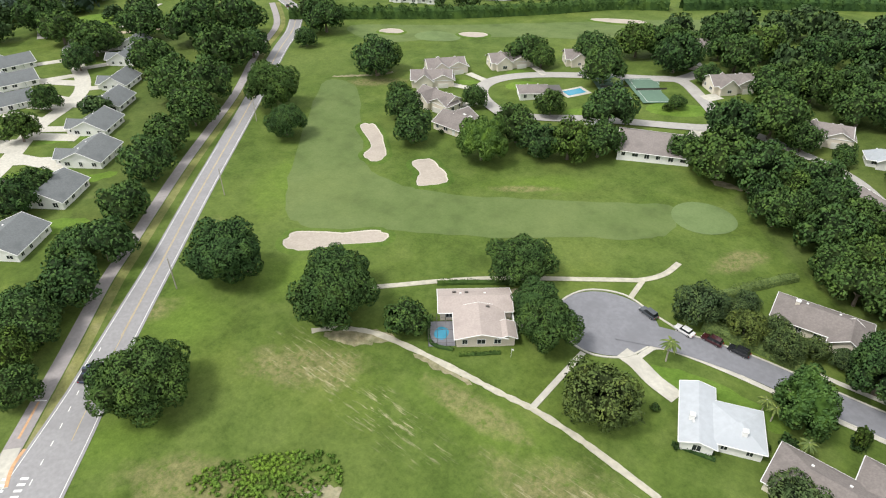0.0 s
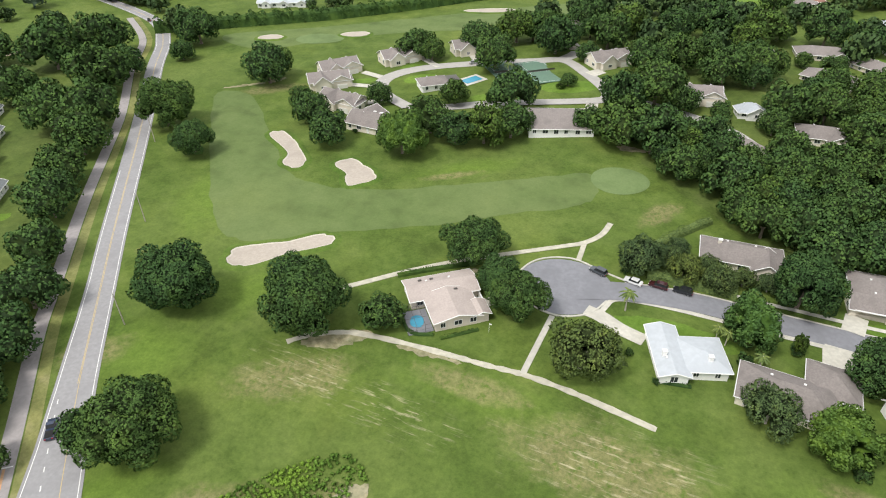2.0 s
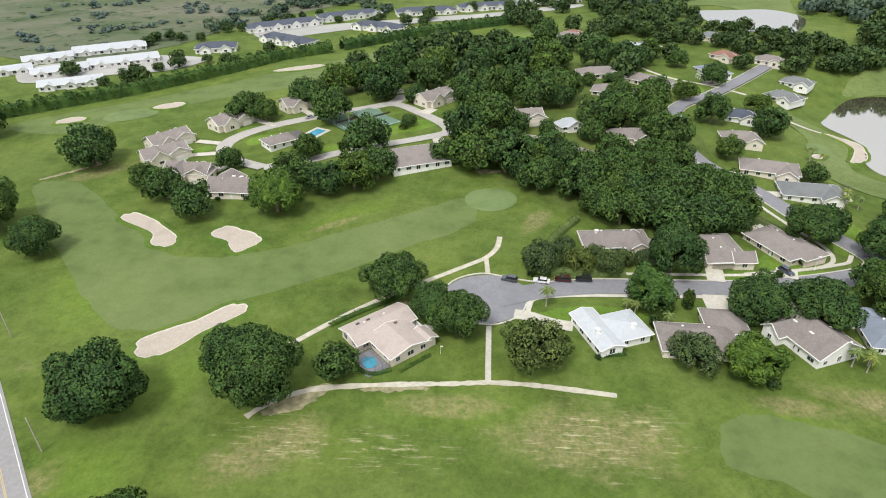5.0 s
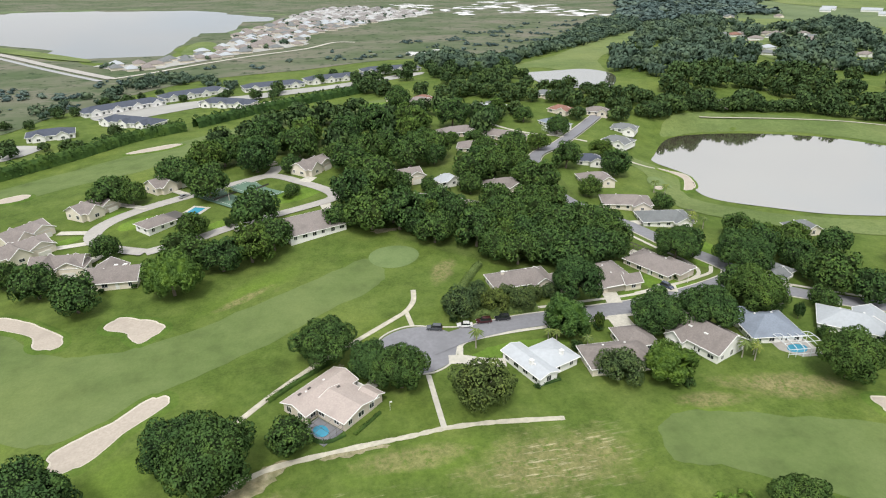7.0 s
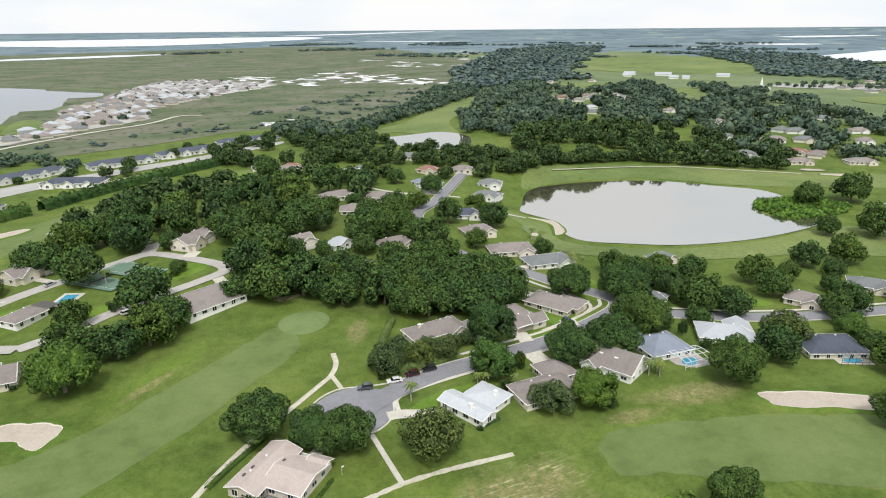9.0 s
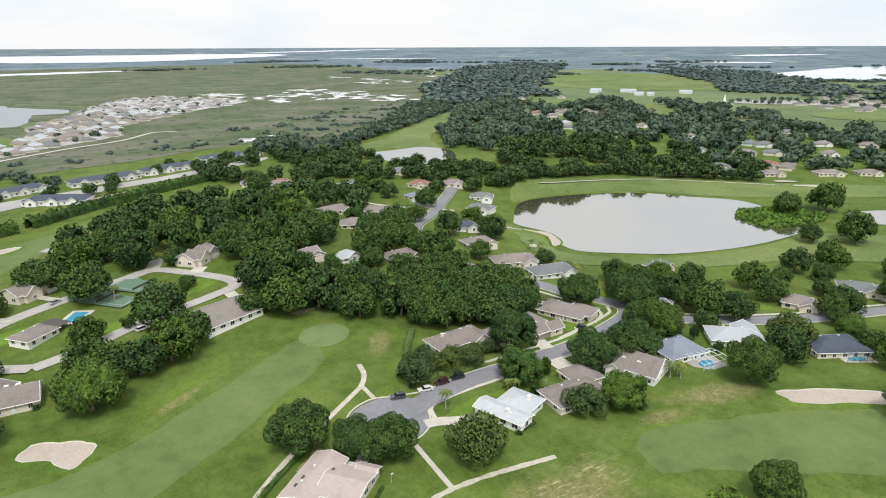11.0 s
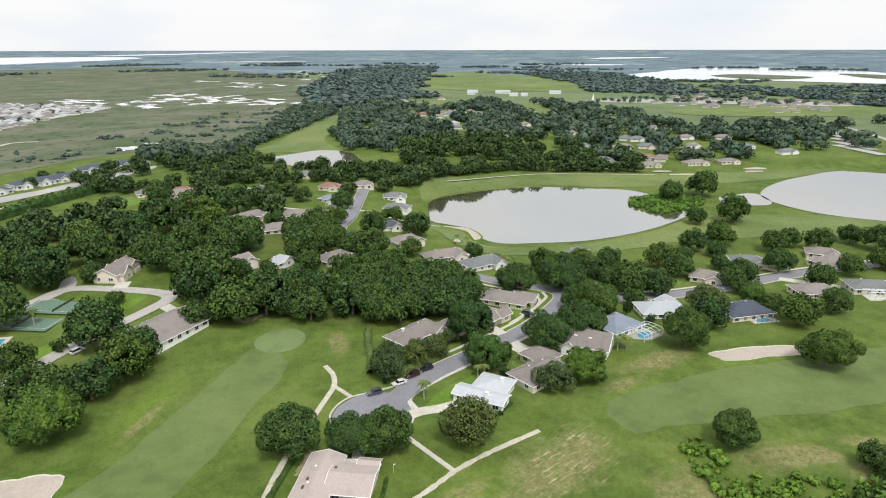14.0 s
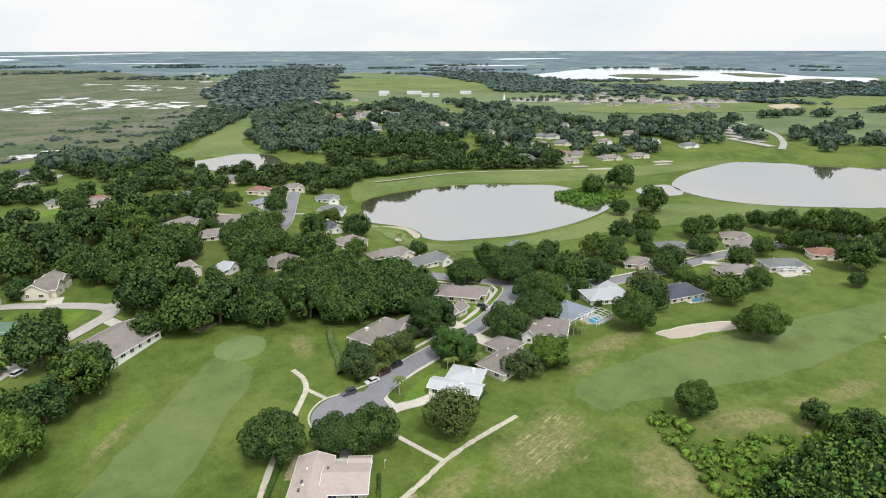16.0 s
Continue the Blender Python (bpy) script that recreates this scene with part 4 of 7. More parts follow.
def grove_mesh(name, spots, crowns, label, seed, low=1.0):
    """Many crowns on short trunks, joined into one stretch of wood."""
    r = np.random.RandomState(seed)
    V, Fq, Ft, n0 = [], [], [], 0
    data = []
    for me in crowns:
        v = np.array([tuple(q.co) for q in me.vertices])
        t = np.array([tuple(f.vertices) for f in me.polygons if len(f.vertices) == 3])
        q = np.array([tuple(f.vertices) for f in me.polygons if len(f.vertices) == 4])
        data.append((v, t, q, NORMALS[me.name.split(".")[0], me["seed"]]))
    foot = np.array([(a, b, 0.0) for c in (0, 1) for a, b in ((-0.7, -0.7), (0.7, -0.7), (0.7, 0.7), (-0.7, 0.7))])
    N = []
    post = np.array([(a, b, c) for c in (-0.1, 1.0) for a, b in ((-0.06, -0.06), (0.06, -0.06), (0.06, 0.06), (-0.06, 0.06))])
    sides = np.array([(0, 1, 5, 4), (1, 2, 6, 5), (2, 3, 7, 6), (3, 0, 4, 7)])
    xs, ys = np.array([p[0] for p in spots]), np.array([p[1] for p in spots])
    for (x, y, q), z in zip(spots, height(xs, ys)):
        v, t, f, nn = data[r.randint(len(data))]
        a = r.rand() * 6.283
        k = (0.85 + 0.3 * r.rand()) * low
        w = np.stack([v[:, 0] * math.cos(a) - v[:, 1] * math.sin(a), v[:, 0] * math.sin(a) + v[:, 1] * math.cos(a), (v[:, 2] + 0.82) * k], 1) * q + (x, y, z)
        V += [w, post * (q, q, q * low) + (x, y, z)]
        N += [np.stack([nn[:, 0] * math.cos(a) - nn[:, 1] * math.sin(a), nn[:, 0] * math.sin(a) + nn[:, 1] * math.cos(a), nn[:, 2]], 1), foot]
        Ft.append(t + n0)
        Fq += [f + n0, sides + n0 + len(v)]
        n0 += len(v) + 8
    me = bpy.data.meshes.new(name)
    V, Ft, Fq = np.concatenate(V), np.concatenate(Ft), np.concatenate(Fq)
    me.vertices.add(len(V))
    me.vertices.foreach_set("co", V.ravel())
    loops = np.concatenate([Ft.ravel(), Fq.ravel()])
    me.loops.add(len(loops))
    me.loops.foreach_set("vertex_index", loops.astype(np.int32))
    me.polygons.add(len(Ft) + len(Fq))
    starts = np.concatenate([np.arange(len(Ft)) * 3, len(Ft) * 3 + np.arange(len(Fq)) * 4])
    me.polygons.foreach_set("loop_start", starts.astype(np.int32))
    me.update(calc_edges=True)
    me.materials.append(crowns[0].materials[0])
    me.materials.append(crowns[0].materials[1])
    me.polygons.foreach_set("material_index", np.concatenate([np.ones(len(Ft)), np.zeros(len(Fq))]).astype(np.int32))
    rounded(me, np.concatenate(N))
    return tagged(new(name, me), label, "trees", "", "stuff")


# ---- the land's surfaces ----
far_ground = drape("marsh", smooth_loop([(-330, 365), (-256, 400), (-225, 470), (-150, 575), (-50, 610), (20, 640), (150, 655), (259, 727), (445, 946), (741, 1267), (1073, 2102), (900, 3100), (-350, 3000), (-1500, 2600), (-1700, 1200), (-800, 600)], 8), M_MARSH, 0.25, 55, "brownish green open marsh with low bushes", "marsh")
drape("far_field", smooth_loop([(1154, 1481), (1526, 1689), (1715, 1445), (1500, 1150), (1350, 991), (1176, 934), (993, 1170)]), M_FIELD, 0.5, 50, "bright green open far field", "field")
drape("far_meadow", smooth_loop([(923, 515), (1222, 343), (1556, 118), (1900, -100), (1500, -60), (1027, 250), (836, 440)]), M_FIELD, 0.5, 50, "pale green far meadow", "field")
drape("golf_turf", smooth_loop([(114, 524), (197, 598), (331, 772), (400, 806), (330, 690), (250, 590), (215, 520), (199, 461), (160, 520)]), M_FIELD, 0.2, 14, "mown green golf turf above the pond", "golf turf", wobble=1.0)
drape("golf_turf", smooth_loop([(165, 325), (198, 353), (289, 332), (376, 267), (470, 195), (523, 158), (428, 182), (318, 245), (268, 300), (232, 319), (195, 327)]), M_FIELD, 0.2, 10, "mown green golf turf along the lake bank", "golf turf", wobble=0.8)
drape("golf_turf", smooth_loop([(105, 300), (128, 280), (130, 250), (120, 228), (123, 212), (140, 195), (170, 178), (211, 168), (259, 166), (290, 150), (330, 110), (345, 60), (300, 70), (255, 110), (215, 140), (165, 160), (120, 185), (100, 215), (112, 255)]), M_FIELD, 0.2, 9, "bright green lake shore turf", "golf turf", wobble=0.8)
drape("fairway", smooth_loop([(-208, 176), (-196, 184), (-169, 161), (-141, 135), (-127, 131), (-105, 137), (-75, 156), (-47, 174), (-41, 162), (-46, 152), (-65, 138), (-84, 123), (-106, 109), (-124, 96), (-139, 98), (-164, 122)]), M_FAIRWAY, 0.05, 5, "pale green mown fairway turf", "fairway", wobble=0.7)
drape("fairway", smooth_loop([(10, 66), (18, 71), (35, 67), (62, 56), (90, 41), (140, 13), (200, -25), (180, -45), (116, -1), (67, 20), (39, 38), (17, 53), (8, 57)]), M_FAIRWAY, 0.05, 5, "pale green mown fairway turf with dry tip", "fairway", wobble=0.7)
drape("fairway", smooth_loop([(-262, 246), (-215, 287), (-168, 332), (-122, 374), (-72, 408), (-32, 430), (15, 445), (-8, 420), (-71, 384), (-117, 348), (-145, 310), (-176, 290), (-207, 262), (-230, 235)]), M_FAIRWAY, 0.07, 8, "pale green fairway beside the long hedge", "fairway", wobble=0.8)
drape("putting_green", ellipse(-36.0, 174.2, 9.5, 9.3, 30, squash=0.03), M_GREEN, 0.10, 3, "smooth pale putting green", "putting green")
drape("putting_green", ellipse(-212, 262, 12, 9, 20), M_GREEN, 0.14, 3, "smooth pale putting green beside bunkers", "putting green")
drape("putting_green", ellipse(113, 240, 9, 6.5, 70), M_GREEN, 0.26, 3, "smooth pale putting green by the lake", "putting green")
for i, (x, y, a, b, turn) in enumerate(((-82, 71.5, 8, 2.6, 30), (-61, 76, 7, 1.1, 2), (-124, 71, 2.2, 1.0, 20), (-64, 107, 5, 1.5, 40), (-36, 199, 6, 1.8, 10), (36, 3, 9, 2.2, -60), (-58, 36, 5, 3, 50), (-196, 203, 4, 2.2, 60), (-205, 192, 8, 1.3, 45))):
    drape("bare_dirt", ellipse(x, y, a, b, turn, 44, 0.16, i), M_LITTER, 0.07 + 0.003 * i, 1.5, "bare sandy dirt patch with leaf litter", "dirt", wobble=0.5, seed=i)
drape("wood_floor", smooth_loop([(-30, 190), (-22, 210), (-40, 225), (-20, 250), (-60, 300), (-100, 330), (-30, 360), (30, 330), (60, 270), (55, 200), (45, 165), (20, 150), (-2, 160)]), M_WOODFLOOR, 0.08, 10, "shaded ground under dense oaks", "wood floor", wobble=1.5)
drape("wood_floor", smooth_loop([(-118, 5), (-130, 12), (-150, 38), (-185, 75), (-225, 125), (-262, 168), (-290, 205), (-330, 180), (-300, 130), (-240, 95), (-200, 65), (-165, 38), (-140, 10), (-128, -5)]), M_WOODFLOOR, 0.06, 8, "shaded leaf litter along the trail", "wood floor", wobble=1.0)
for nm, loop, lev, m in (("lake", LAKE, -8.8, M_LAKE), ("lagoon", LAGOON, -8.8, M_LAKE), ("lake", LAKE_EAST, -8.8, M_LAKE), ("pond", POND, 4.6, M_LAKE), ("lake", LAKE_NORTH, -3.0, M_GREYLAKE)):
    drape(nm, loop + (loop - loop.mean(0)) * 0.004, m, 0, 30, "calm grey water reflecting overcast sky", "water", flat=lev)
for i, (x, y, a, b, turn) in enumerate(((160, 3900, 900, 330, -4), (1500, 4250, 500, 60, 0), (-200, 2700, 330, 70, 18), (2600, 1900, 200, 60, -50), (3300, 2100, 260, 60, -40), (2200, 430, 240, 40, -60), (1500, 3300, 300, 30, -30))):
    drape("far_lake", ellipse(x, y, a, b, turn, 60, 0.15, i), M_FARSHEEN, 0.9, 120, "far lake below the horizon with painted silvery sheen", "water", wobble=12, seed=i)
drape("far_lake", smooth_loop([(1980, 1296), (2351, 1328), (2596, 1327), (2830, 1144), (2753, 749), (2477, 446), (2432, 228), (2216, 214), (2019, 305), (2028, 396), (2017, 640), (1963, 904), (1839, 956), (1841, 1142)], 5), M_FARSHEEN, 0.9, 90, "far lake with reedy banks and painted silvery sheen", "water", wobble=9, seed=41)
for i, loop in enumerate(([(2139, 1030), (2305, 994), (2268, 743), (2046, 808)], [(2523, 738), (2528, 625), (2427, 481), (2304, 570)], [(2120, 420), (2300, 380), (2260, 300), (2130, 320)])):
    drape("reed_island", smooth_loop(loop, 6), M_MARSH, 1.6 + 0.1 * i, 60, "brown reedy island in the far lake", "island", wobble=7, seed=50 + i)
for k in range(5):
    strip("car_park", [(600 + 32 * k, 140 + 16 * k), (640 + 30 * k, 195 + 10 * k)], 13, M_LOTS, 0.45, "pale far car park beside the lake", "lot")
strip("far_road", [(585, 128), (650, 140), (720, 165), (790, 210), (850, 260)], 7, M_LOTS, 0.5, "pale far drive beside the car park", "road")
drape("bare_lot", smooth_loop([(1161, 268), (1217, 237), (1144, 213), (1088, 234)], 5), M_DIRT, 0.7, 40, "bare orange far building lot", "lot", wobble=3)
for i, loop in enumerate(([(644, 973), (787, 878), (655, 803), (611, 859)], [(472, 711), (540, 701), (470, 600), (423, 534), (428, 566)], [(765, 777), (801, 730), (655, 581), (625, 593)], [(730, 573), (694, 504), (644, 492)])):
    drape("golf_turf", smooth_loop(loop, 6), M_FIELD, 0.35, 22, "mown green far fairway among oaks", "golf turf", wobble=1.5, seed=60 + i)
for x, y in ((505, 690), (450, 570), (700, 660), (395, 262), (455, 205)):
    drape("far_bunker", ellipse(x, y, 8, 4, -40, 24, 0.15), M_SAND, 0.6, 8, "pale far sand bunker on turf", "bunker")
rs = random.Random(8)
WET = [(340, 1326), (360, 1216), (460, 1337), (431, 1159), (480, 1157), (274, 1232), (423, 1486), (177, 1398), (229, 1477), (703, 1992), (749, 1836), (699, 1655), (802, 1643), (1200, 2221), (1077, 1826), (1014, 1663), (300, 1340), (400, 1290), (470, 1140), (990, 1920), (1158, 1985), (110, 680), (66, 684)]
for i in range(150):
    wx, wy = WET[i % len(WET)]
    k = 0.35 if wy < 700 else 1.0
    x, y = wx + rs.gauss(0, 20) * k, wy + rs.gauss(0, 38) * k
    drape("marsh_pool", ellipse(x, y, rs.uniform(6, 24) * k, rs.uniform(4, 15) * k, rs.uniform(0, 180), 34, 0.3, i), M_SHEEN, 0.4 + 0.004 * i, 40, "shallow marsh pool with white sheen painted in", "water", wobble=4.5 * k, seed=i)

ESTATE = [(-262, 690), (-219, 700), (-188, 745), (-150, 795), (-145, 900), (-135, 983), (-98, 1072), (-50, 1233), (20, 1400), (100, 1400), (143, 1336), (207, 1236), (151, 1150), (83, 1081), (24, 1000), (-28, 940), (-40, 860), (-48, 809), (-114, 749), (-148, 714), (-187, 666), (-221, 650)]
drape("golf_turf", smooth_loop([(-189, 758), (-190, 835), (-180, 880), (-158, 848), (-153, 765), (-172, 750)]), M_FIELD, 0.9, 20, "bright green turf on a far spit", "golf turf")
drape("golf_turf", smooth_loop([(-430, 900), (-352, 826), (-293, 762), (-280, 728), (-352, 785), (-440, 880)]), M_FIELD, 0.9, 25, "bright green turf along the far shore", "golf turf")
drape("estate_ground", smooth_loop(ESTATE), M_LOTS, 0.6, 40, "pale streets and lots of a far estate", "estate", wobble=4)
drape("estate_ground", smooth_loop([(945, 690), (1010, 600), (1090, 470), (1190, 330), (1270, 330), (1200, 480), (1120, 620), (1030, 720)]), M_LOTS, 0.6, 40, "pale streets and lots of a far village", "estate", wobble=4)
drape("town_lot", smooth_loop([(-205, 448), (-150, 480), (-90, 500), (-20, 520), (40, 545), (45, 530), (-15, 505), (-75, 485), (-130, 462), (-185, 430)]), M_LOTS, 0.3, 14, "pale concrete lot before the town houses", "lot", wobble=1)
drape("town_lot", smooth_loop([(-320, 345), (-290, 365), (-260, 380), (-215, 372), (-225, 345), (-262, 330), (-300, 315)]), M_LOTS, 0.32, 14, "pale storage yard between white buildings", "lot", wobble=1)
drape("town_lot", smooth_loop([(-100, 455), (-60, 475), (-45, 470), (-60, 462), (-92, 445)]), M_SAND, 0.34, 12, "cleared sandy building lot", "lot", wobble=1)
for i, (x, y, a, b, turn) in enumerate(((-100, 222, 9, 5, 30), (-70, 250, 14, 7, 30), (-135, 232, 9, 6, 40), (-160, 218, 7, 3, 40), (-147, 244, 6, 3, 50), (52, 136, 8, 6, 10), (38, 128, 8, 3, 5), (60, 130, 8, 3, 15), (-10, 106, 14, 4, 3), (80, 160, 10, 16, -20), (66, 325, 22, 9, -40), (40, 395, 22, 8, -30), (-8, 425, 24, 7, -15), (-222, 62, 12, 3, 60), (-240, 80, 12, 3, 60), (-205, 68, 10, 3, 70), (-185, 48, 10, 4, 60), (130, 118, 12, 5, -40), (175, 70, 12, 4, -30))):
    drape("lawn", ellipse(x, y, a, b, turn, 30, 0.06, i), M_LUSH, 0.055 + 0.002 * i, 4, "bright green mown garden lawn", "lawn", wobble=0.4, seed=i)


# bunkers: sand in a raised grass lip
def bunker(loop_pts, lift=0.12, label="pale sand bunker with a mown grass lip"):
    loop = smooth_loop(loop_pts, 7)
    c = loop.mean(0)
    turn = np.arange(len(loop)) / len(loop) * 6.283
    loop = c + (loop - c) * (1 + 0.022 * np.sin(7 * turn + c[0]) + 0.018 * np.sin(12 * turn + c[1]) + 0.012 * np.sin(19 * turn))[:, None]
    ob = drape("bunker", loop, M_SAND, lift, 2.0, label, "bunker", "structure")
    d = np.roll(loop, -1, 0) - np.roll(loop, 1, 0)
    nrm = np.stack([d[:, 1], -d[:, 0]], 1) / np.linalg.norm(d, axis=1)[:, None]
    if ((loop + nrm - c) ** 2).sum() < ((loop - c) ** 2).sum():
        nrm = -nrm
    n = len(loop)
    v = []
    for off, up in ((-0.28, lift + 0.02), (0.16, lift + 0.14)):
        q = loop + nrm * off
        v += list(np.stack([q[:, 0], q[:, 1], height(q[:, 0], q[:, 1]) + up], 1))
    mesh_object("rim", v, [(i, (i + 1) % n, n + (i + 1) % n, n + i) for i in range(n)], M_RIMSAND, ob)
    v = []
    for off, up in ((0.12, lift - 0.02), (0.3, lift + 0.24), (1.1, lift + 0.2), (2.4, -0.03)):
        q = loop + nrm * off
        v += list(np.stack([q[:, 0], q[:, 1], height(q[:, 0], q[:, 1]) + up], 1))
    f = [(k * n + i, k * n + (i + 1) % n, (k + 1) * n + (i + 1) % n, (k + 1) * n + i) for k in range(3) for i in range(n)]
    tagged(mesh_object("bunker_lip", v, f, M_LAWN, None), "raised grass lip round a sand bunker", "bunker lip", "", "structure")


bunker([(-126, 86), (-127, 91), (-122, 95.5), (-116, 99.5), (-110, 106), (-105.5, 107), (-104.5, 103), (-112, 95.5), (-117, 88), (-122, 84.5)])
bunker([(-163.5, 155), (-161.5, 159.5), (-154, 156), (-146.5, 150), (-139, 142.5), (-140, 137), (-146, 139), (-149, 146)])
bunker([(-128.5, 145), (-125.5, 151), (-119, 148.5), (-114, 146), (-111, 141), (-116.5, 134.5), (-120, 138), (-122, 141.5)])
bunker([(68, 65), (75, 62.5), (83.5, 58), (92, 51.5), (98, 45), (94.5, 41.5), (87, 45.5), (79.5, 51), (73, 54), (67.5, 59)])
bunker([(126, 264), (131, 262), (137.5, 252), (133, 238), (127, 232), (122, 231), (128, 240), (132, 250)], 0.5)
for x, y, a, b, t in ((-237, 253, 6, 4.5, 30), (-198, 276, 7.5, 4.5, 40), (-148, 349, 15, 4.5, 30), (-84, 301, 5, 3, 0), (108, 232, 4, 2, 40), (118, -6, 8, 4, -30), (398, 240, 14, 4, -40), (470, 210, 12, 4, -40), (500, 320, 14, 5, -30), (620, 560, 16, 7, -30)):
    bunker([tuple(p) for p in ellipse(x, y, a, b, t, 9, 0.1, x)], 0.3, "small pale sand bunker on mown turf")

# ---- roads and paths ----
ROAD = [(-78, -14), (-96, 5.5), (-105, 15.5), (-114, 25), (-125.2, 37), (-140, 54), (-150, 65.5), (-168.6, 87), (-212.7, 139.5), (-258, 192), (-286, 226), (-322, 254), (-400, 280)]
LEFT_EDGE = [9.0, 8.2, 7.0, 5.4, 4.2, 3.4, 3.1, 3.1, 3.1, 3.1, 3.1, 3.1, 3.1]
road = strip("road", ROAD, 7.6, M_ASPHALT, 0.09, "grey two-lane asphalt road with painted lines", "road", widths=[k + 4.5 for k in LEFT_EDGE], offset=[(k - 3.2) / 2 for k in LEFT_EDGE])
strip("edge_line", ROAD, 0.15, M_WHITELINE, 0.115, parent=road, offset=LEFT_EDGE)
strip("edge_line", ROAD, 0.15, M_WHITELINE, 0.115, parent=road, offset=-3.2)
strip("centre_line", ROAD[2:], 0.14, M_YELLOWLINE, 0.115, parent=road, offset=-0.12)
strip("centre_line", ROAD[4:], 0.14, M_YELLOWLINE, 0.115, parent=road, offset=0.16)
dashes(ROAD, 1.3, 3.0, 0.2, M_WHITELINE, 0.118, road, offset=3.4, start=26, stop=70)
for k in range(7):
    strip("crosswalk_bar", [(-103.8 + 0.85 * k, 5.6 - 0.95 * k), (-102.7 + 0.85 * k, 6.6 - 0.95 * k)], 0.55, M_WHITELINE, 0.12, parent=road, smooth=False)
    strip("crosswalk_bar", [(-106.3 + 0.85 * k, 3.4 - 0.95 * k), (-105.2 + 0.85 * k, 4.4 - 0.95 * k)], 0.55, M_WHITELINE, 0.12, parent=road, smooth=False)
TRAIL = [(-105, 0), (-111.5, 7.1), (-116.2, 12.1), (-128.8, 25.3), (-147, 44), (-158, 57), (-187, 91.5), (-210, 121), (-231.5, 148), (-268.5, 188), (-296, 222), (-335, 250)]
trail = strip("trail", TRAIL, 3.6, M_TRAIL, 0.07, "worn pinkish grey paved trail", "path")
strip("centre_line", [(-113.5, 9.3), (-116.3, 12.2), (-120, 16)], 0.5, M_ORANGE, 0.09, parent=trail)
strip("stop_bar", [(-119, 17.2), (-121, 15.6)], 0.3, M_WHITELINE, 0.09, parent=trail, smooth=False)
strip("ramp", [(-112, 7.5), (-108.5, 4.6), (-104.5, 2.0)], 3.2, M_CONCRETE, 0.10, "pale concrete corner ramp with orange band", "pavement")
strip("ramp_band", [(-110, 9.0), (-107.6, 5.8), (-104, 3.2)], 0.7, M_ORANGE, 0.13, "orange brick band at the ramp", "pavement")
strip("verge", TRAIL[1:], 2.6, M_DRY, 0.045, "dry grass verge between trail and road", "verge", offset=-3.4)
STREET = [(-36, 112), (-24, 116.5), (-8, 119.3), (12, 119.8), (37, 121.3), (55, 125.5), (70, 130.5), (78.5, 134.5), (83.5, 141), (80.5, 152), (74, 166), (67, 188), (58, 206), (52, 222), (50, 250), (62, 286), (86, 307), (132, 354)]
street = strip("street", STREET, 7.6, M_STREET, 0.10, "blue-grey residential asphalt street", "road")
drape("cul_de_sac", ellipse(-39, 112.6, 12.3, 11.6, 20, 48, 0.02), M_STREET, 0.106, 4, "round blue-grey asphalt turning circle", "road")
strip("kerb", smooth_loop([(-27.5, 111), (-30.5, 104.5), (-37.5, 100.6), (-46, 103), (-51.2, 111), (-48.5, 120.5), (-40, 125), (-31, 122.6), (-24, 121)], 5, False), 0.5, M_CONCRETE, 0.22, "pale concrete kerb round the turning circle", "kerb", thick=0.25, smooth=False)
for s, a in ((1, 0), (-1, 0)):
    strip("kerb", STREET[1:] if s > 0 else STREET[2:], 0.4, M_CONCRETE, 0.22, "pale concrete street kerb", "kerb", offset=4.0 * s, thick=0.25)
strip("sidewalk", STREET[2:9], 1.4, M_CONCRETE, 0.13, "pale concrete pavement beside the street", "pavement", offset=7.0)
strip("sidewalk", [(-28, 105.5), (-27.2, 109), (-26, 112), (-22, 113.6), (-10.8, 114.8), (12, 115.3), (37, 116.6)], 1.4, M_CONCRETE, 0.13, "pale concrete pavement along the lawns", "pavement")
strip("sidewalk", [(38, 129), (55, 133), (64, 136), (70, 141), (71, 150), (66, 165), (60, 186)], 1.4, M_CONCRETE, 0.13, "pale concrete pavement round the corner lawn", "pavement")
EAST = [(79, 135), (92, 121), (113, 107), (139, 95), (173, 84), (198, 74), (224, 60), (250, 43), (290, 10)]
strip("street", EAST, 7.4, M_STREET, 0.095, "blue-grey residential street lined with kerbs", "road")
for s in (1, -1):
    strip("kerb", EAST[1:], 0.4, M_CONCRETE, 0.22, "pale concrete street kerb", "kerb", offset=3.9 * s, thick=0.25)
strip("sidewalk", EAST[1:], 1.4, M_CONCRETE, 0.13, "pale concrete pavement along the street", "pavement", offset=6.6)
strip("cart_path", [(-92, 66), (-88, 70.5), (-80, 74.8), (-69, 76.6), (-56, 77.6), (-47, 78.1), (-39, 78.8), (-29.5, 78.4), (-20.4, 77.2), (-10, 75.6)], 1.6, M_PATH, 0.13, "worn pale cart path across the grass", "path", thick=0.15, per=9, widths=[random.uniform(1.0, 1.9) for k in range(70)])
strip("cart_path", [(-96, 83), (-88, 91.3), (-78, 102), (-67, 112), (-55, 121.2), (-44, 129.5), (-38.5, 134), (-35, 140), (-33.8, 147)], 1.7, M_PATH, 0.13, "narrow pale path beside a low hedge", "path", thick=0.15)
strip("cart_path", [(-39, 79), (-38.8, 87), (-38.4, 100)], 1.4, M_CONCRETE, 0.135, "short concrete path to the turning circle", "path", thick=0.15)
strip("cart_path", [(-38.5, 134), (-38.1, 124.5)], 1.4, M_PATH, 0.14, "short pale spur path", "path", thick=0.15)
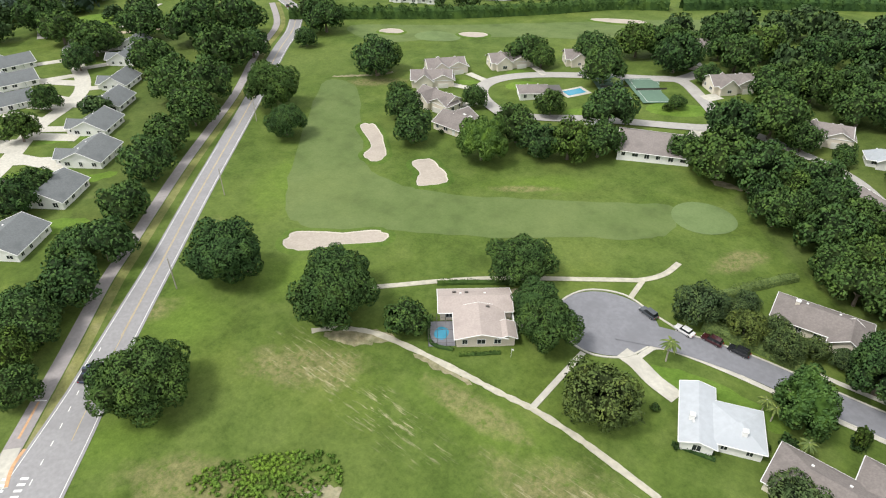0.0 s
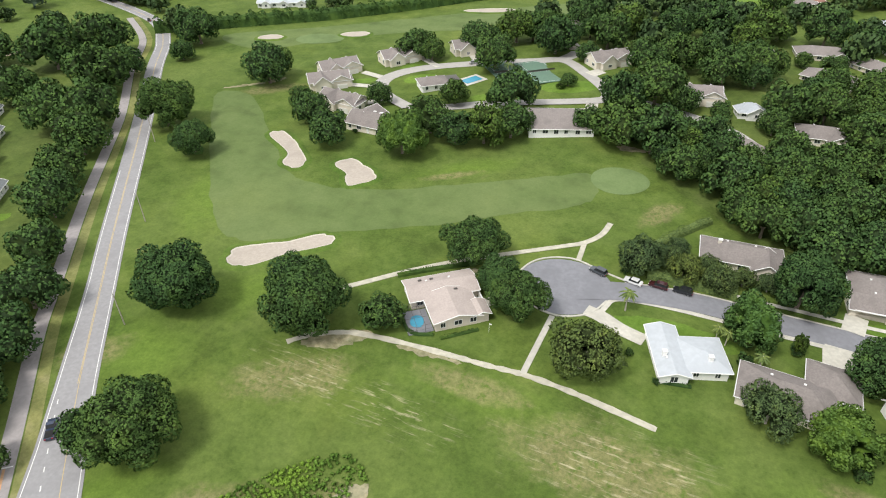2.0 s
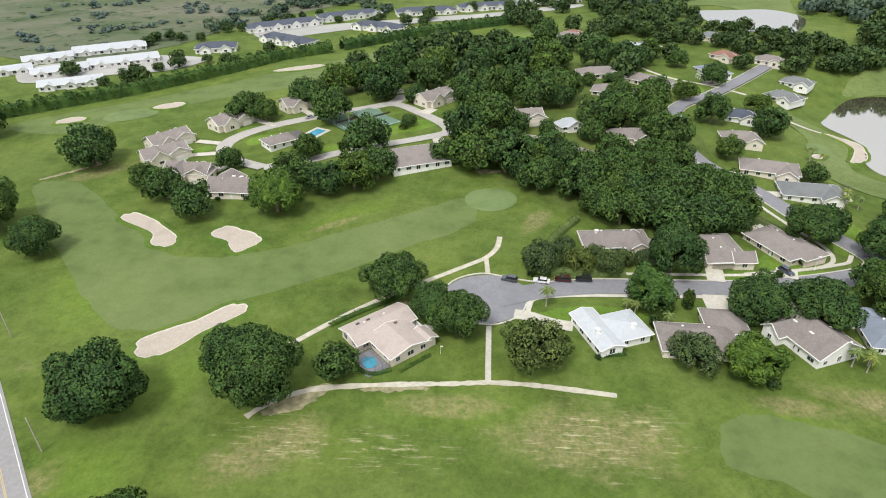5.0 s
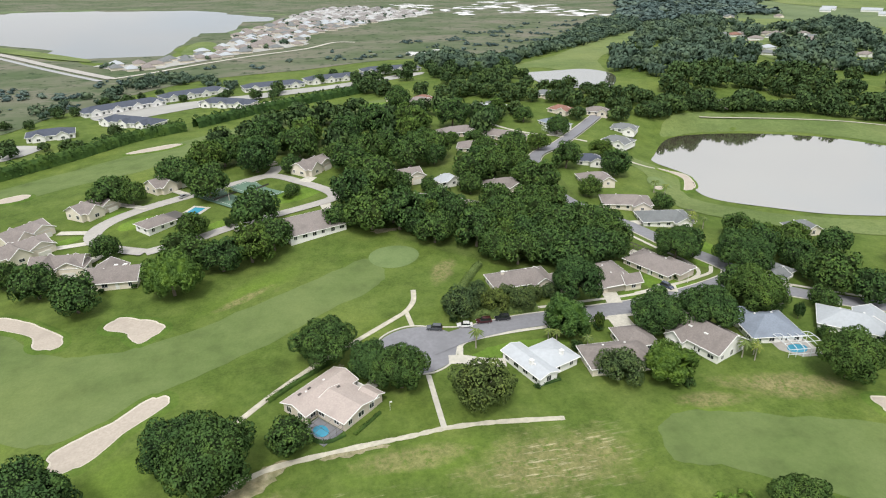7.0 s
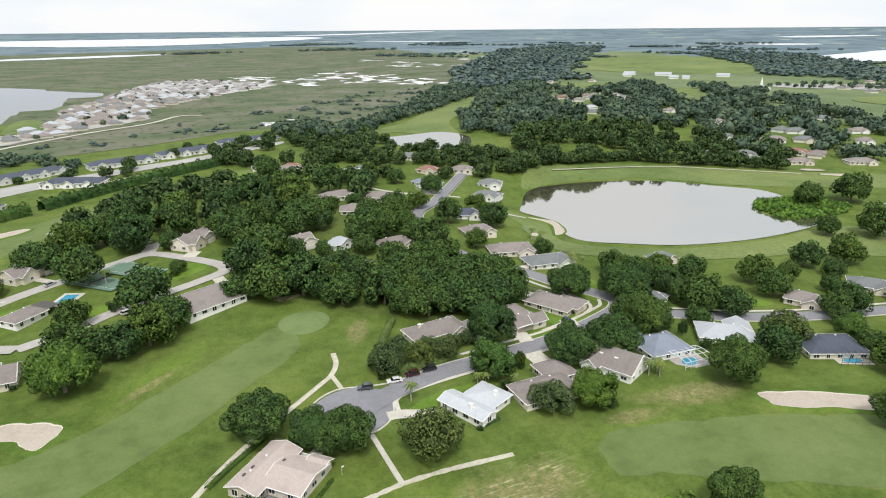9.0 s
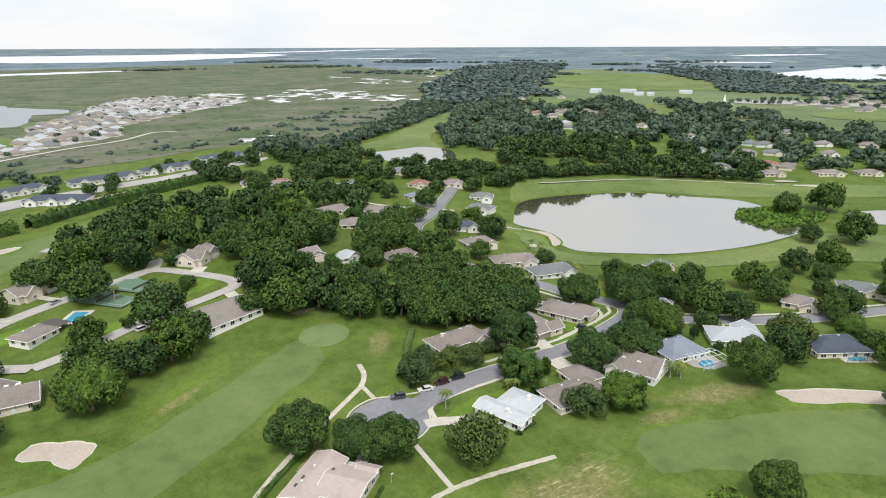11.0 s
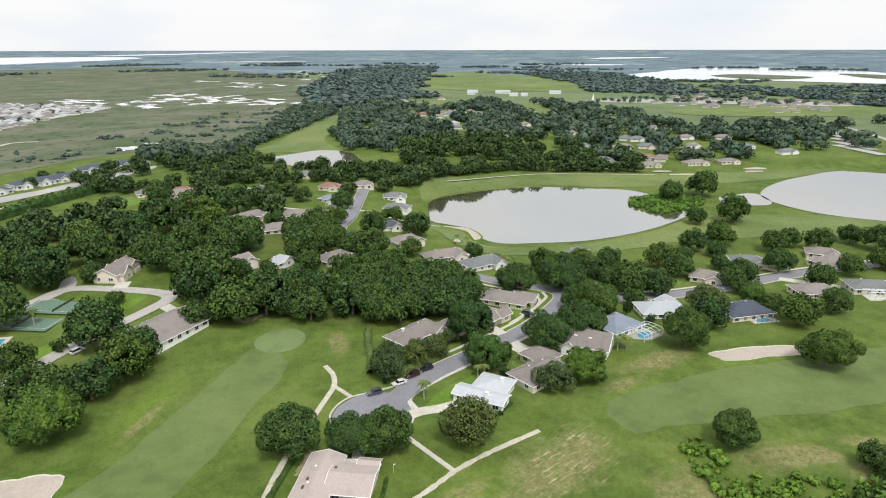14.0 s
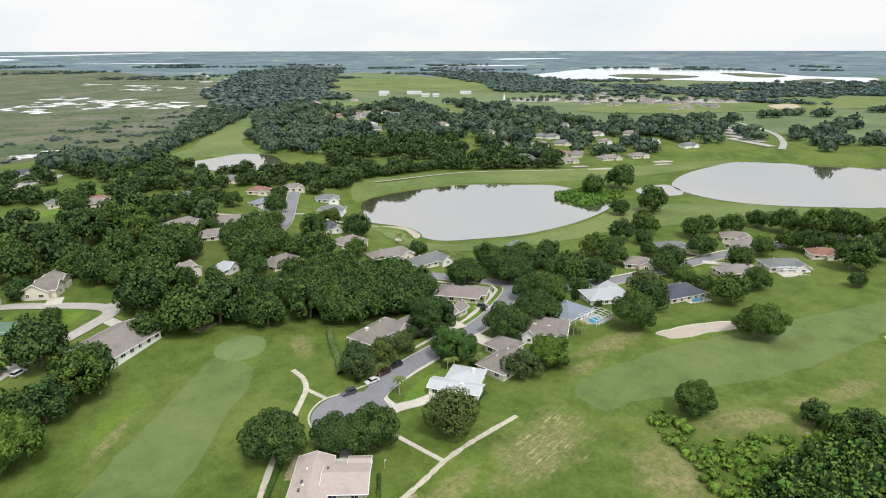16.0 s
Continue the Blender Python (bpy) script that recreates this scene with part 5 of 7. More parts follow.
strip("cart_path", [(54, 378), (56, 350), (70, 330), (90, 319), (104, 308)], 2.0, M_CONCRETE, 0.2, "curved pale cart path on lawn", "path")
strip("cart_path", [(104, 296), (108, 280), (118, 268), (127, 264)], 1.6, M_CONCRETE, 0.4, "curved pale cart path to the green", "path")
strip("cart_path", [(205, 345), (290, 325), (330, 300), (376, 258)], 2.2, M_PATH, 0.5, "thin pale cart path on the lake bank", "path")
CLUBROAD = [(-127, 200), (-143, 209), (-150.5, 221), (-148, 234.6), (-136.5, 248.5), (-115.5, 263.3), (-95, 275.5), (-82, 282), (-69, 270), (-55.5, 252.5), (-53.5, 242), (-64.7, 234.4), (-79.4, 227), (-98, 217), (-112, 207), (-127, 200)]
strip("club_road", CLUBROAD, 6.4, M_CLUBROAD, 0.10, "pale worn asphalt loop road", "road")
strip("club_road", [(-84, 280), (-80, 300), (-100, 323), (-125, 345)], 6.2, M_CLUBROAD, 0.104, "pale worn asphalt side road", "road")
strip("club_road", [(-55, 250), (-32, 243), (-14, 236.5), (-3, 230), (5, 221), (14, 214), (31, 210), (52, 217)], 5.6, M_CLUBROAD, 0.104, "pale asphalt lane under oaks", "road")
LEFT = [(-215, 30), (-234.5, 53.5), (-258, 75), (-274, 97), (-291, 110), (-330, 125), (-380, 150)]
strip("street", LEFT, 6.4, M_CONCRETE, 0.10, "pale grey residential street", "road")
strip("far_road", [(-228, 607), (-202, 628), (-161, 673), (-106, 724), (-49, 765), (-11, 818), (16, 813)], 5, M_CONCRETE, 0.75, "pale far access road", "road")
strip("far_road", [(-520, 960), (-394, 814), (-300, 694), (-228, 607)], 9, M_CLUBROAD, 0.75, "grey far highway beside the marsh", "road")
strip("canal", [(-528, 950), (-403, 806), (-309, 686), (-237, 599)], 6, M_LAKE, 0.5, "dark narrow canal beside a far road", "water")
for i, (pts, w) in enumerate((([(-31.5, 105.5), (-27.5, 104.6), (-22.2, 102), (-16.5, 100.5)], 4.2), ([(24.5, 116.8), (24, 107)], 6.5), ([(-50, 104), (-53, 100), (-56, 97)], 3.2), ([(28, 124), (29.5, 131)], 5), ([(50, 128), (52, 133)], 6), ([(72, 100), (76, 110), (84, 118)], 5), ([(100, 94), (106, 104)], 5), ([(52, 205), (66, 208)], 5), ([(64, 190), (76, 190)], 5), ([(95, 128), (92, 124)], 5), ([(-135, 249), (-150, 258)], 4), ([(-119, 262), (-127, 271)], 4), ([(-150, 225), (-165, 228)], 4), ([(-148, 215), (-163, 212)], 4), ([(-58, 237), (-56, 222)], 5), ([(-140, 205), (-146, 196)], 4), ([(-229, 48), (-200, 50)], 6), ([(-240, 60), (-218, 68)], 6), ([(-252, 72), (-238, 82)], 6), ([(-222, 38), (-190, 36)], 6), ([(-262, 80), (-285, 74)], 6), ([(-275, 97), (-305, 86)], 6), ([(-245, 64), (-262, 50)], 6), ([(-290, 110), (-310, 98)], 6), ([(-62, 275), (-66, 268)], 6), ([(146, 92), (150, 101)], 4), ([(186, 79), (190, 96)], 4), ([(175, 84), (180, 56)], 5), ([(-275, 96), (-252, 104)], 4))):
    strip("driveway", pts, w, M_CONCRETE, 0.12, "pale concrete driveway", "driveway", smooth=True)
drape("lawn", ellipse(-376, 172, 26, 12, 60, 30, 0.1, 4), M_LUSH, 0.2, 6, "bright lawn beyond the white houses", "lawn", wobble=0.8)
strip("dirt_bank", [(-361, 138), (-350, 155), (-341, 173), (-335, 185)], 4.5, M_DIRT, 0.24, "bare orange dirt bank beyond the houses", "dirt")
strip("street", [(-500, 170), (-460, 155), (-429, 147), (-398, 140), (-370, 128)], 6.0, M_CLUBROAD, 0.16, "pale side street under oaks", "road")
strip("cart_path", [(-356, 163), (-368, 175), (-374, 185), (-385, 205)], 2.2, M_CONCRETE, 0.3, "pale curved path on a lawn", "path")
drape("lot", smooth_loop([(-348, 128), (-343, 138), (-319, 127), (-323, 118)], 4), M_LOTS, 0.18, 6, "pale concrete lot among oaks", "lot")


# ---- houses round the turning circle ----
G, Hp = "gable", "hip"
tan = build_house(-65, 94, 40.5, [(0.4, 3.2, 17, 8.0, 1.3, G, 0), (1.0, -4.9, 10.2, 11.2, 1.3, G, 90), (7.0, -7.6, 4.6, 3.4, 0.7, G, 90)], M_TAN_ROOF, M_PINKISH, "tan-roofed beige bungalow beside a blue pool", vents=2)
for k, (u, v, w, d, turn) in enumerate(((9.3, -1.8, 0.25, 4.6, 0), (7.8, -4.3, 3.2, 0.25, 0))):
    slab_part(tan, "courtyard_wall", u, v, 0.9, turn, w, d, 1.8, M_WHITE, "low white courtyard wall")
for u, v in ((-4.5, 5.2), (-1.5, 5.0), (3.2, -0.4)):
    slab_part(tan, "roof_vent", u, v, 3.75, 0, 0.9, 0.5, 0.3, M_DARKBAR, "dark roof vent")
pool_cage(-67.5, 84.6, 40.5, 6.2, 8.4, 2.4, "grey bar enclosure over a small blue pool", M_DARKBAR, True, 0.1, M_STREET, 0.05)
build_house(-8, 97, 20.5, [(-3.3, 0.7, 15.2, 6.0, 0.9, G, 90), (4.0, -0.2, 9.2, 10.0, 1.1, Hp, 0)], M_WHITE_ROOF, M_WHITE, "white bungalow with a white metal roof", chimneys=((-4.6, -1.5), (5.0, -2.6)), vents=1)
build_house(13, 95, -3, [(0, -1, 18, 10.5, 2.6, Hp, 0), (8.5, 6.5, 9.5, 9.5, 2.2, Hp, 90)], M_BROWN_ROOF, M_CREAM, "brown-grey roofed cream house among trees", garage=(8.5, 11.6, 0, 4.8), vents=2)
build_house(42, 97, -68, [(0, 0, 17, 13, 3.6, G, 0), (-4, -6, 6, 5, 2.0, G, 90)], M_BROWN_ROOF, M_WHITE, "white-walled house with a steep brown roof", vents=3, skylights=((2, -3, 5.4), (-3, -3, 5.4)), tall=0.6)
build_house(64, 99, -8, [(0, 0, 15, 13, 3.2, Hp, 0), (-5, 6.5, 6, 8, 2.2, Hp, 90)], M_BLUE_ROOF, M_WHITE, "white house with a slate-blue hip roof", garage=(-5, 10.6, 0, 4.6))
pool_cage(66.5, 88.5, -6, 11, 8.0, 2.7, "white screen enclosure over a blue pool", M_METALBAR, True, 0.45, M_CLUBROAD, 0.10)
build_house(92, 96, -40, [(0, 0, 18, 12, 2.6, Hp, 0), (5, 5, 7, 8, 2.0, G, 90)], M_LIGHT_ROOF, M_WHITE, "house with a light grey metal hip roof", garage=(5, 9.1, 0, 4.6))
build_house(114, 73, -28, [(0, 0, 19, 13, 2.6, Hp, 0), (-6, 6, 7, 7, 2.0, Hp, 90)], M_DARK_ROOF, M_CREAM, "cream house with a dark slate roof")
pool_cage(113.5, 64.5, -28, 11, 6, 2.5, "dark bar enclosure behind the dark-roofed house", M_DARKBAR, True, 0.3)
build_house(2, 143, 4, [(0, 0, 20, 10, 2.4, Hp, 0), (6, -3, 8, 7, 2.2, G, 90), (12.5, -5.5, 9, 7, 1.9, Hp, 90)], M_BROWN_ROOF, M_CREAM, "low brown-roofed house behind shrubs", chimneys=((-6, 0),))
build_house(34, 140, 95, [(0, 0, 16, 11, 2.6, Hp, 0), (-5, 3, 8, 6, 2.4, G, 90), (-6, -4, 6, 5, 2.0, G, 90)], M_TAUPE_ROOF, M_CREAM, "taupe-roofed cream house with a front lawn")
build_house(55, 146, -65, [(0, 0, 18, 12, 2.4, Hp, 0), (6, 3, 9, 10, 2.0, Hp, 90)], M_TAUPE_ROOF, M_PINKISH, "taupe hip-roofed house on a corner lawn", garage=(10.6, 3, 90, 4.8))
pool_cage(54.5, 158, -65, 8, 7, 2.6, "dark bar dome enclosure behind a house", M_DARKBAR, False, 1.0)

# ---- club villas ----
def box_loop(cx, cy, a, b, turn):
    c, s = math.cos(radians(turn)), math.sin(radians(turn))
    return np.array([(cx + u * a * c - v * b * s, cy + u * a * s + v * b * c) for u, v in ((-0.5, -0.5), (0, -0.5), (0.5, -0.5), (0.5, 0), (0.5, 0.5), (0, 0.5), (-0.5, 0.5), (-0.5, 0))])


VILLA = "beige two-storey villa with a taupe gabled roof"
build_house(-65.5, 208.5, 22, [(0, 0, 23, 18, 3.4, G, 0)], M_TAUPE_ROOF, M_WHITE, "long white clubhouse with a taupe gable roof", vents=0)
build_house(-132, 178, -3, [(0, 0, 16, 12, 2.8, G, 0), (-3, 4, 8, 10, 2.6, G, 90)], M_BROWN_ROOF, M_CREAM, "brown-roofed cream villa beside the fairway", skylights=((0, 2.5, 5.0), (3, 2.5, 5.0)))
for x, y, yaw, r in ((-176, 224, 51, M_TAUPE_ROOF), (-171, 208, 40, M_TAUPE_ROOF), (-153, 191, -5, M_BROWN_ROOF), (-157, 249, 50, M_TAUPE_ROOF), (-130, 276, 40, M_TAUPE_ROOF), (-62, 286, 44, M_BROWN_ROOF), (-19, 257, 14, M_TAUPE_ROOF)):
    build_house(x, y, yaw, [(0, 0, 17, 10, 2.6, G, 0), (-3, -3, 8, 7, 2.8, G, 90), (5, -2, 7, 9, 2.2, G, 90)], r, M_CREAM, VILLA, garage=(5, -6.6, 0, 4.4), tall=0.7, group="club villas")
lodge = build_house(-127, 225, 41, [(0, 0, 12, 9, 1.8, Hp, 0)], M_BROWN_ROOF, M_WHITE, "small pool house with a brown roof and dark porch")
slab_part(lodge, "porch_roof", 8.6, 0, 2.7, 0, 5.6, 8.4, 0.16, M_DARKBAR, "flat black screened porch roof")
for u, v in ((11.2, -4), (11.2, 0), (11.2, 4)):
    slab_part(lodge, "porch_post", u, v, 1.3, 0, 0.14, 0.14, 2.64, M_DARKBAR)
drape("pool_deck", box_loop(-114.2, 239.6, 13, 8.5, 63), M_CONCRETE, 0.12, 3, "white concrete pool deck", "deck")
pool = drape("swimming_pool", box_loop(-114.2, 239.6, 9.5, 5.2, 63), M_POOL, 0.2, 3, "turquoise swimming pool on a white deck", "pool", "")
for cx, cy in ((-102, 256), (-88, 263)):
    court = empty("tennis_court", pose(cx, cy, z_at(cx, cy) + 0.12, 0, 0, 42), "green tennis court with white lines", "tennis court")
    bm = bmesh.new(); box(bm, 0, 0, 0, 15, 26, 0.16); part("surface", bm, M_COURT, court)
    for sx, sy, px, py in ((0.1, 23.8, -5.5, 0), (0.1, 23.8, 5.5, 0), (11, 0.1, 0, -11.9), (11, 0.1, 0, 11.9), (11, 0.1, 0, 0)):
        bm = bmesh.new(); box(bm, px, py, 0.09, sx, sy, 0.02); part("court_line", bm, M_WHITELINE, court)
    bm = bmesh.new(); box(bm, 0, 0, 0.5, 12.8, 0.05, 0.9); part("net", bm, M_DARKBAR, court)

# ---- houses across the wood and by the lake ----
for x, y, yaw, L, W, roof, wall, lab in (
    (78, 244, -5, 15, 11, M_TAUPE_ROOF, M_CREAM, "taupe-roofed house behind palms"), (78, 211, -18, 21, 12, M_TAUPE_ROOF, M_CREAM, "wide taupe-roofed house beside the lake lawn"),
    (85, 190, -10, 21, 12, M_GREY_ROOF, M_WHITE, "grey-roofed house with a screened patio"), (123, 305, -55, 16, 12, M_GREY_ROOF, M_WHITE, "grey-roofed house near the lake head"),
    (95, 338, -75, 18, 12, M_BLUE_ROOF, M_WHITE, "blue-grey roofed house with a patio cage"), (29, 333, 9, 22, 11, M_TAUPE_ROOF, M_PINKISH, "taupe-roofed villa behind oaks"), (54, 320, -40, 26, 11, M_TAUPE_ROOF, M_PINKISH, "long taupe-roofed villa facing a lawn"),
    (26, 422, -11, 13, 10, M_RED_ROOF, M_CREAM, "brick-red roofed house among trees"), (7, 435, -11, 13, 10, M_GREY_ROOF, M_CREAM, "grey-roofed house among trees"), (68, 386, -57, 15, 11, M_GREY_ROOF, M_CREAM, "grey-roofed house behind a hedge"),
    (95, 135, -66, 12, 10, M_GREY_ROOF, M_WHITE, "grey-roofed house behind oaks"), (150, 105, -65, 13, 10, M_TAUPE_ROOF, M_PINKISH, "taupe-roofed house on a shaded street"), (190, 102, -54, 16, 11, M_GREY_ROOF, M_CREAM, "grey-roofed house on a shaded street"),
    (216, 72, -18, 17, 12, M_TAUPE_ROOF, M_PINKISH, "wide taupe-roofed house among oaks"), (183, 46, -50, 19, 12, M_GREY_ROOF, M_CREAM, "grey-roofed house with a dark pool cage"), (214, 34, -62, 13, 10, M_RED_ROOF, M_CREAM, "red-roofed house among oaks"),
    (231, 80, -66, 15, 10, M_BROWN_ROOF, M_CREAM, "brown-roofed house under oaks"), (161, 62, -40, 17, 11, M_TAUPE_ROOF, M_PINKISH, "taupe-roofed house beside the fairway"), (137, 170, 0, 10, 8, M_GREY_ROOF, M_CREAM, "small grey-roofed house near the lake"),
    (342, 323, -28, 17, 11, M_BROWN_ROOF, M_CREAM, "far brown-roofed house across the lake"), (381, 306, -21, 20, 12, M_GREY_ROOF, M_WHITE, "far grey-roofed house across the lake"), (410, 283, -30, 18, 12, M_TAUPE_ROOF, M_PINKISH, "far taupe-roofed house across the lake"), (452, 258, -32, 22, 12, M_TAUPE_ROOF, M_CREAM, "far taupe-roofed house across the lake"), (443, 307, -75, 18, 11, M_RED_ROOF, M_CREAM, "far red-roofed house across the lake"), (480, 240, -35, 18, 12, M_BROWN_ROOF, M_CREAM, "far brown-roofed house across the lake"), (560, 260, -20, 20, 13, M_GREY_ROOF, M_WHITE, "far grey-roofed house across the lake"),
    (238, 366, 40, 14, 11, M_GREY_ROOF, M_CREAM, "grey-roofed house at the wood edge"), (27, 239, 5, 16, 11, M_BROWN_ROOF, M_CREAM, "brown-roofed villa deep among oaks"), (22, 417, -11, 14, 10, M_TAUPE_ROOF, M_CREAM, "taupe-roofed house beyond a lawn"), (59, 384, -40, 15, 11, M_LIGHT_ROOF, M_WHITE, "pale-roofed house beyond a lawn"), (110, 365, -50, 14, 10, M_RED_ROOF, M_CREAM, "reddish-roofed house beyond a lawn"), (138, 326, -40, 15, 11, M_GREY_ROOF, M_WHITE, "grey-roofed house near the shore"), (88, 273, -15, 13, 10, M_DARK_ROOF, M_WHITE, "dark-roofed house among trees"), (134, 358, -30, 14, 10, M_BROWN_ROOF, M_CREAM, "brown-roofed house at the wood edge"), (114, 405, -30, 14, 10, M_GREY_ROOF, M_CREAM, "grey-roofed house near the pond"), (0, 322, 20, 18, 11, M_TAUPE_ROOF, M_PINKISH, "taupe-roofed villa among oaks"), (1, 249, 20, 8, 6, M_LIGHT_ROOF, M_WHITE, "small pale-roofed carport under oaks"), (3, 212.5, -38, 17, 9, M_TAUPE_ROOF, M_PINKISH, "taupe-roofed villa beside an oak-shaded lane"), (32, 301, -20, 20, 11, M_TAUPE_ROOF, M_CREAM, "taupe-roofed villa among tall oaks"), (-92, 330, 40, 18, 11, M_TAUPE_ROOF, M_CREAM, "taupe-roofed villa behind oaks")):
    build_house(x, y, yaw, [(0, 0, L, W, 2.4, Hp, 0), (L * 0.28, -W * 0.35, W * 0.7, 7, 2.0, G, 90)], roof, wall, lab, vents=1)
pool_cage(95, 192, -10, 12, 7, 2.6, "dark bar enclosure beside a grey-roofed house", M_DARKBAR, False, 0.4)
pool_cage(174, 40, -50, 12, 7, 2.6, "bar enclosure behind a grey-roofed house", M_METALBAR, False, 0.4)
pool_cage(89, 327, -75, 12, 7, 2.6, "white bar enclosure beside a blue-grey roof", M_METALBAR, False, 0.5)

# ---- houses beyond the trail ----
for x, y, yaw, L, W in ((-201.6, 57.2, 125, 15, 14), (-184, 37, 125, 15, 14), (-217.9, 77.5, 125, 15, 14), (-240, 91, 125, 14, 13), (-257, 106, 125, 14, 12), (-288, 80, 80, 15, 10), (-311, 91, 80, 15, 10), (-335, 100, 84, 15, 10), (-262, 55, 82, 16, 10), (-303, 138, 125, 14, 11), (-276, 120, 125, 14, 11), (-320, 152, 125, 13, 10)):
    build_house(x, y, yaw, [(0, 0, L, W, 3.2, G, 0), (-L * 0.2, W * 0.4, W * 0.6, 6, 2.2, G, 90)], M_GREY_ROOF, M_WHITE, "white house with a grey-green shingle gable roof", garage=(-L * 0.2, W * 0.7 + 0.05, 0, 4.4), group="houses beyond the trail")
    w = smooth_loop(LEFT, 20, False)
    near = w[np.argmin(np.hypot(w[:, 0] - x, w[:, 1] - y))]
    away = math.hypot(near[0] - x, near[1] - y)
    if away > 8:
        ux, uy = (x - near[0]) / away, (y - near[1]) / away
        strip("driveway", [(near[0] + ux * 3, near[1] + uy * 3), (x - ux * 6.5, y - uy * 6.5)], 5.0, M_CONCRETE, 0.125, "pale concrete driveway to a white house", "driveway")

# ---- town houses and stores behind the hedge ----
for x, y, yaw, L in ((-190, 468, 34, 58), (-145, 505, 30, 52), (-83, 520, 14, 50), (-30, 538, 16, 54), (23, 562, 8, 56), (-115, 460, -25, 40), (-173, 417, -33, 44), (-216, 394, 15, 26)):
    n = max(2, int(L // 13))
    build_house(x, y, yaw, [(0, 0, L, 15, 2.6, Hp, 0)] + [(-L / 2 + (k + 0.5) * L / n, -5, 9, 7, 2.2, G, 90) for k in range(n)], M_DARK_ROOF, M_WHITE, "white town house row with a dark slate roof", name="town_house_row", group="town houses", tall=0.5)
for x, y, yaw, L, W in ((-289, 393, 30, 44, 20), (-264, 362, 30, 40, 18), (-292, 338, 35, 30, 15), (-316, 366, 35, 28, 16), (-270, 312, 28, 32, 14), (-325, 335, 35, 30, 14)):
    build_house(x, y, yaw, [(0, 0, L, W, 1.6, G, 0)] + [(-L / 2 + (k + 0.5) * L / 3, -W * 0.4, 6, 5, 1.4, G, 90) for k in range(3)], M_WHITE_ROOF, M_WHITE, "long white building with a pale metal roof", name="store_building", group="white stores", vents=0)

# ---- far subdivision ----
rs = random.Random(12)
sub = np.array(ESTATE)
placed = []
for tries in range(6000):
    x, y = rs.uniform(-260, 205), rs.uniform(650, 1400)
    if len(placed) < 250 and inside(sub, np.array([x]), np.array([y]))[0] and gap_to(LAKE_NORTH, np.array([x]), np.array([y]))[0] > 6 and all(math.hypot(x - a, y - b) > 14 for a, b in placed):
        placed.append((x, y))
placed.sort(key=lambda p: p[1] + 0.4 * p[0])
for x, y in placed[:110]:
    build_house(x, y, rs.choice((20, 24, 110, 114)), [(0, 0, rs.uniform(13, 17), 11, 2.6, Hp, 0)], rs.choice((M_GREY_ROOF, M_TAUPE_ROOF, M_TAUPE_ROOF, M_LIGHT_ROOF)), M_CREAM, "far cream house in a new estate", detail=False, vents=0, group="far estate houses")


def joined_houses(name, spots, label):
    """Houses too far off to count: walls and hip roofs in one mesh."""
    v, f, kind = [], [], []
    for x, y, yaw, L, W in spots:
        m, o = pose(x, y, z_at(x, y), 0, 0, yaw), len(v)
        a, b = L / 2, W / 2
        for z, e in ((-1, 0), (3.0, 0), (2.8, 0.5)):
            v += [tuple(m @ Vector((sx * (a + e), sy * (b + e), z))) for sx, sy in ((-1, -1), (1, -1), (1, 1), (-1, 1))]
        v += [tuple(m @ Vector((-a + b, 0, 5.6))), tuple(m @ Vector((a - b, 0, 5.6)))]
        f += [(o + k, o + (k + 1) % 4, o + 4 + (k + 1) % 4, o + 4 + k) for k in range(4)]
        f += [(o + 8, o + 9, o + 13, o + 12), (o + 9, o + 10, o + 13), (o + 10, o + 11, o + 12, o + 13), (o + 11, o + 8, o + 12)]
        kind += [0] * 4 + [1] * 4
    ob = mesh_object(name, v, f, M_WHITE)
    ob.data.materials.append(M_FARROOF)
    ob.data.polygons.foreach_set("material_index", kind)
    return tagged(ob, label, "houses", "", "stuff")


joined_houses("estate_houses", [(x, y, rs.choice((20, 110)), rs.uniform(14, 18), 11) for x, y in placed[110:]], "pale roofs of a far new estate")
for k in range(60):
    x, y = 957 + 300 * rs.random() + rs.uniform(-20, 20), 660 - 330 * rs.random()
    build_house(x, y, rs.choice((20, 60)), [(0, 0, 17, 12, 2.6, Hp, 0)], rs.choice((M_GREY_ROOF, M_TAUPE_ROOF, M_BROWN_ROOF)), M_CREAM, "far house among trees beyond the woods", detail=False, vents=0, group="far village houses")
for x, y, yaw, L, W in ((860, 662, 20, 60, 25), (1000, 1000, -50, 34, 14), (960, 1060, -50, 24, 12), (1075, 905, -50, 26, 12), (919, 1024, -50, 18, 10), (951, 924, -50, 18, 10), (965, 905, -50, 14, 10)):
    build_house(x, y, yaw, [(0, 0, L, W, 4, G, 0)], M_LIGHT_ROOF, M_WHITE, "far white hall with a pale metal roof", name="hall_building", detail=False, vents=0, tall=0.5)

church = build_house(836, 640, 30, [(0, 0, 26, 12, 5, G, 0)], M_LIGHT_ROOF, M_WHITE, "far white church hall with a steeple", name="church", detail=False, vents=0, tall=1)
bm = bmesh.new(); limb(bm, (14, 0, 0), (14, 0, 13), 2.4, 2.2, 8); limb(bm, (14, 0, 13), (14, 0, 23), 2.0, 0.2, 8); part("steeple", bm, M_WHITE, church)
FARHOMES = [(554, 711), (548, 690), (595, 687), (591, 610), (533, 540), (502, 441), (677, 973), (763, 956), (625, 402), (433, 375), (458, 346), (490, 332), (394, 322), (447, 293), (362, 336), (517, 361), (570, 330), (600, 300), (640, 250), (560, 215), (530, 300), (690, 330), (575, 660), (565, 735), (610, 720)]
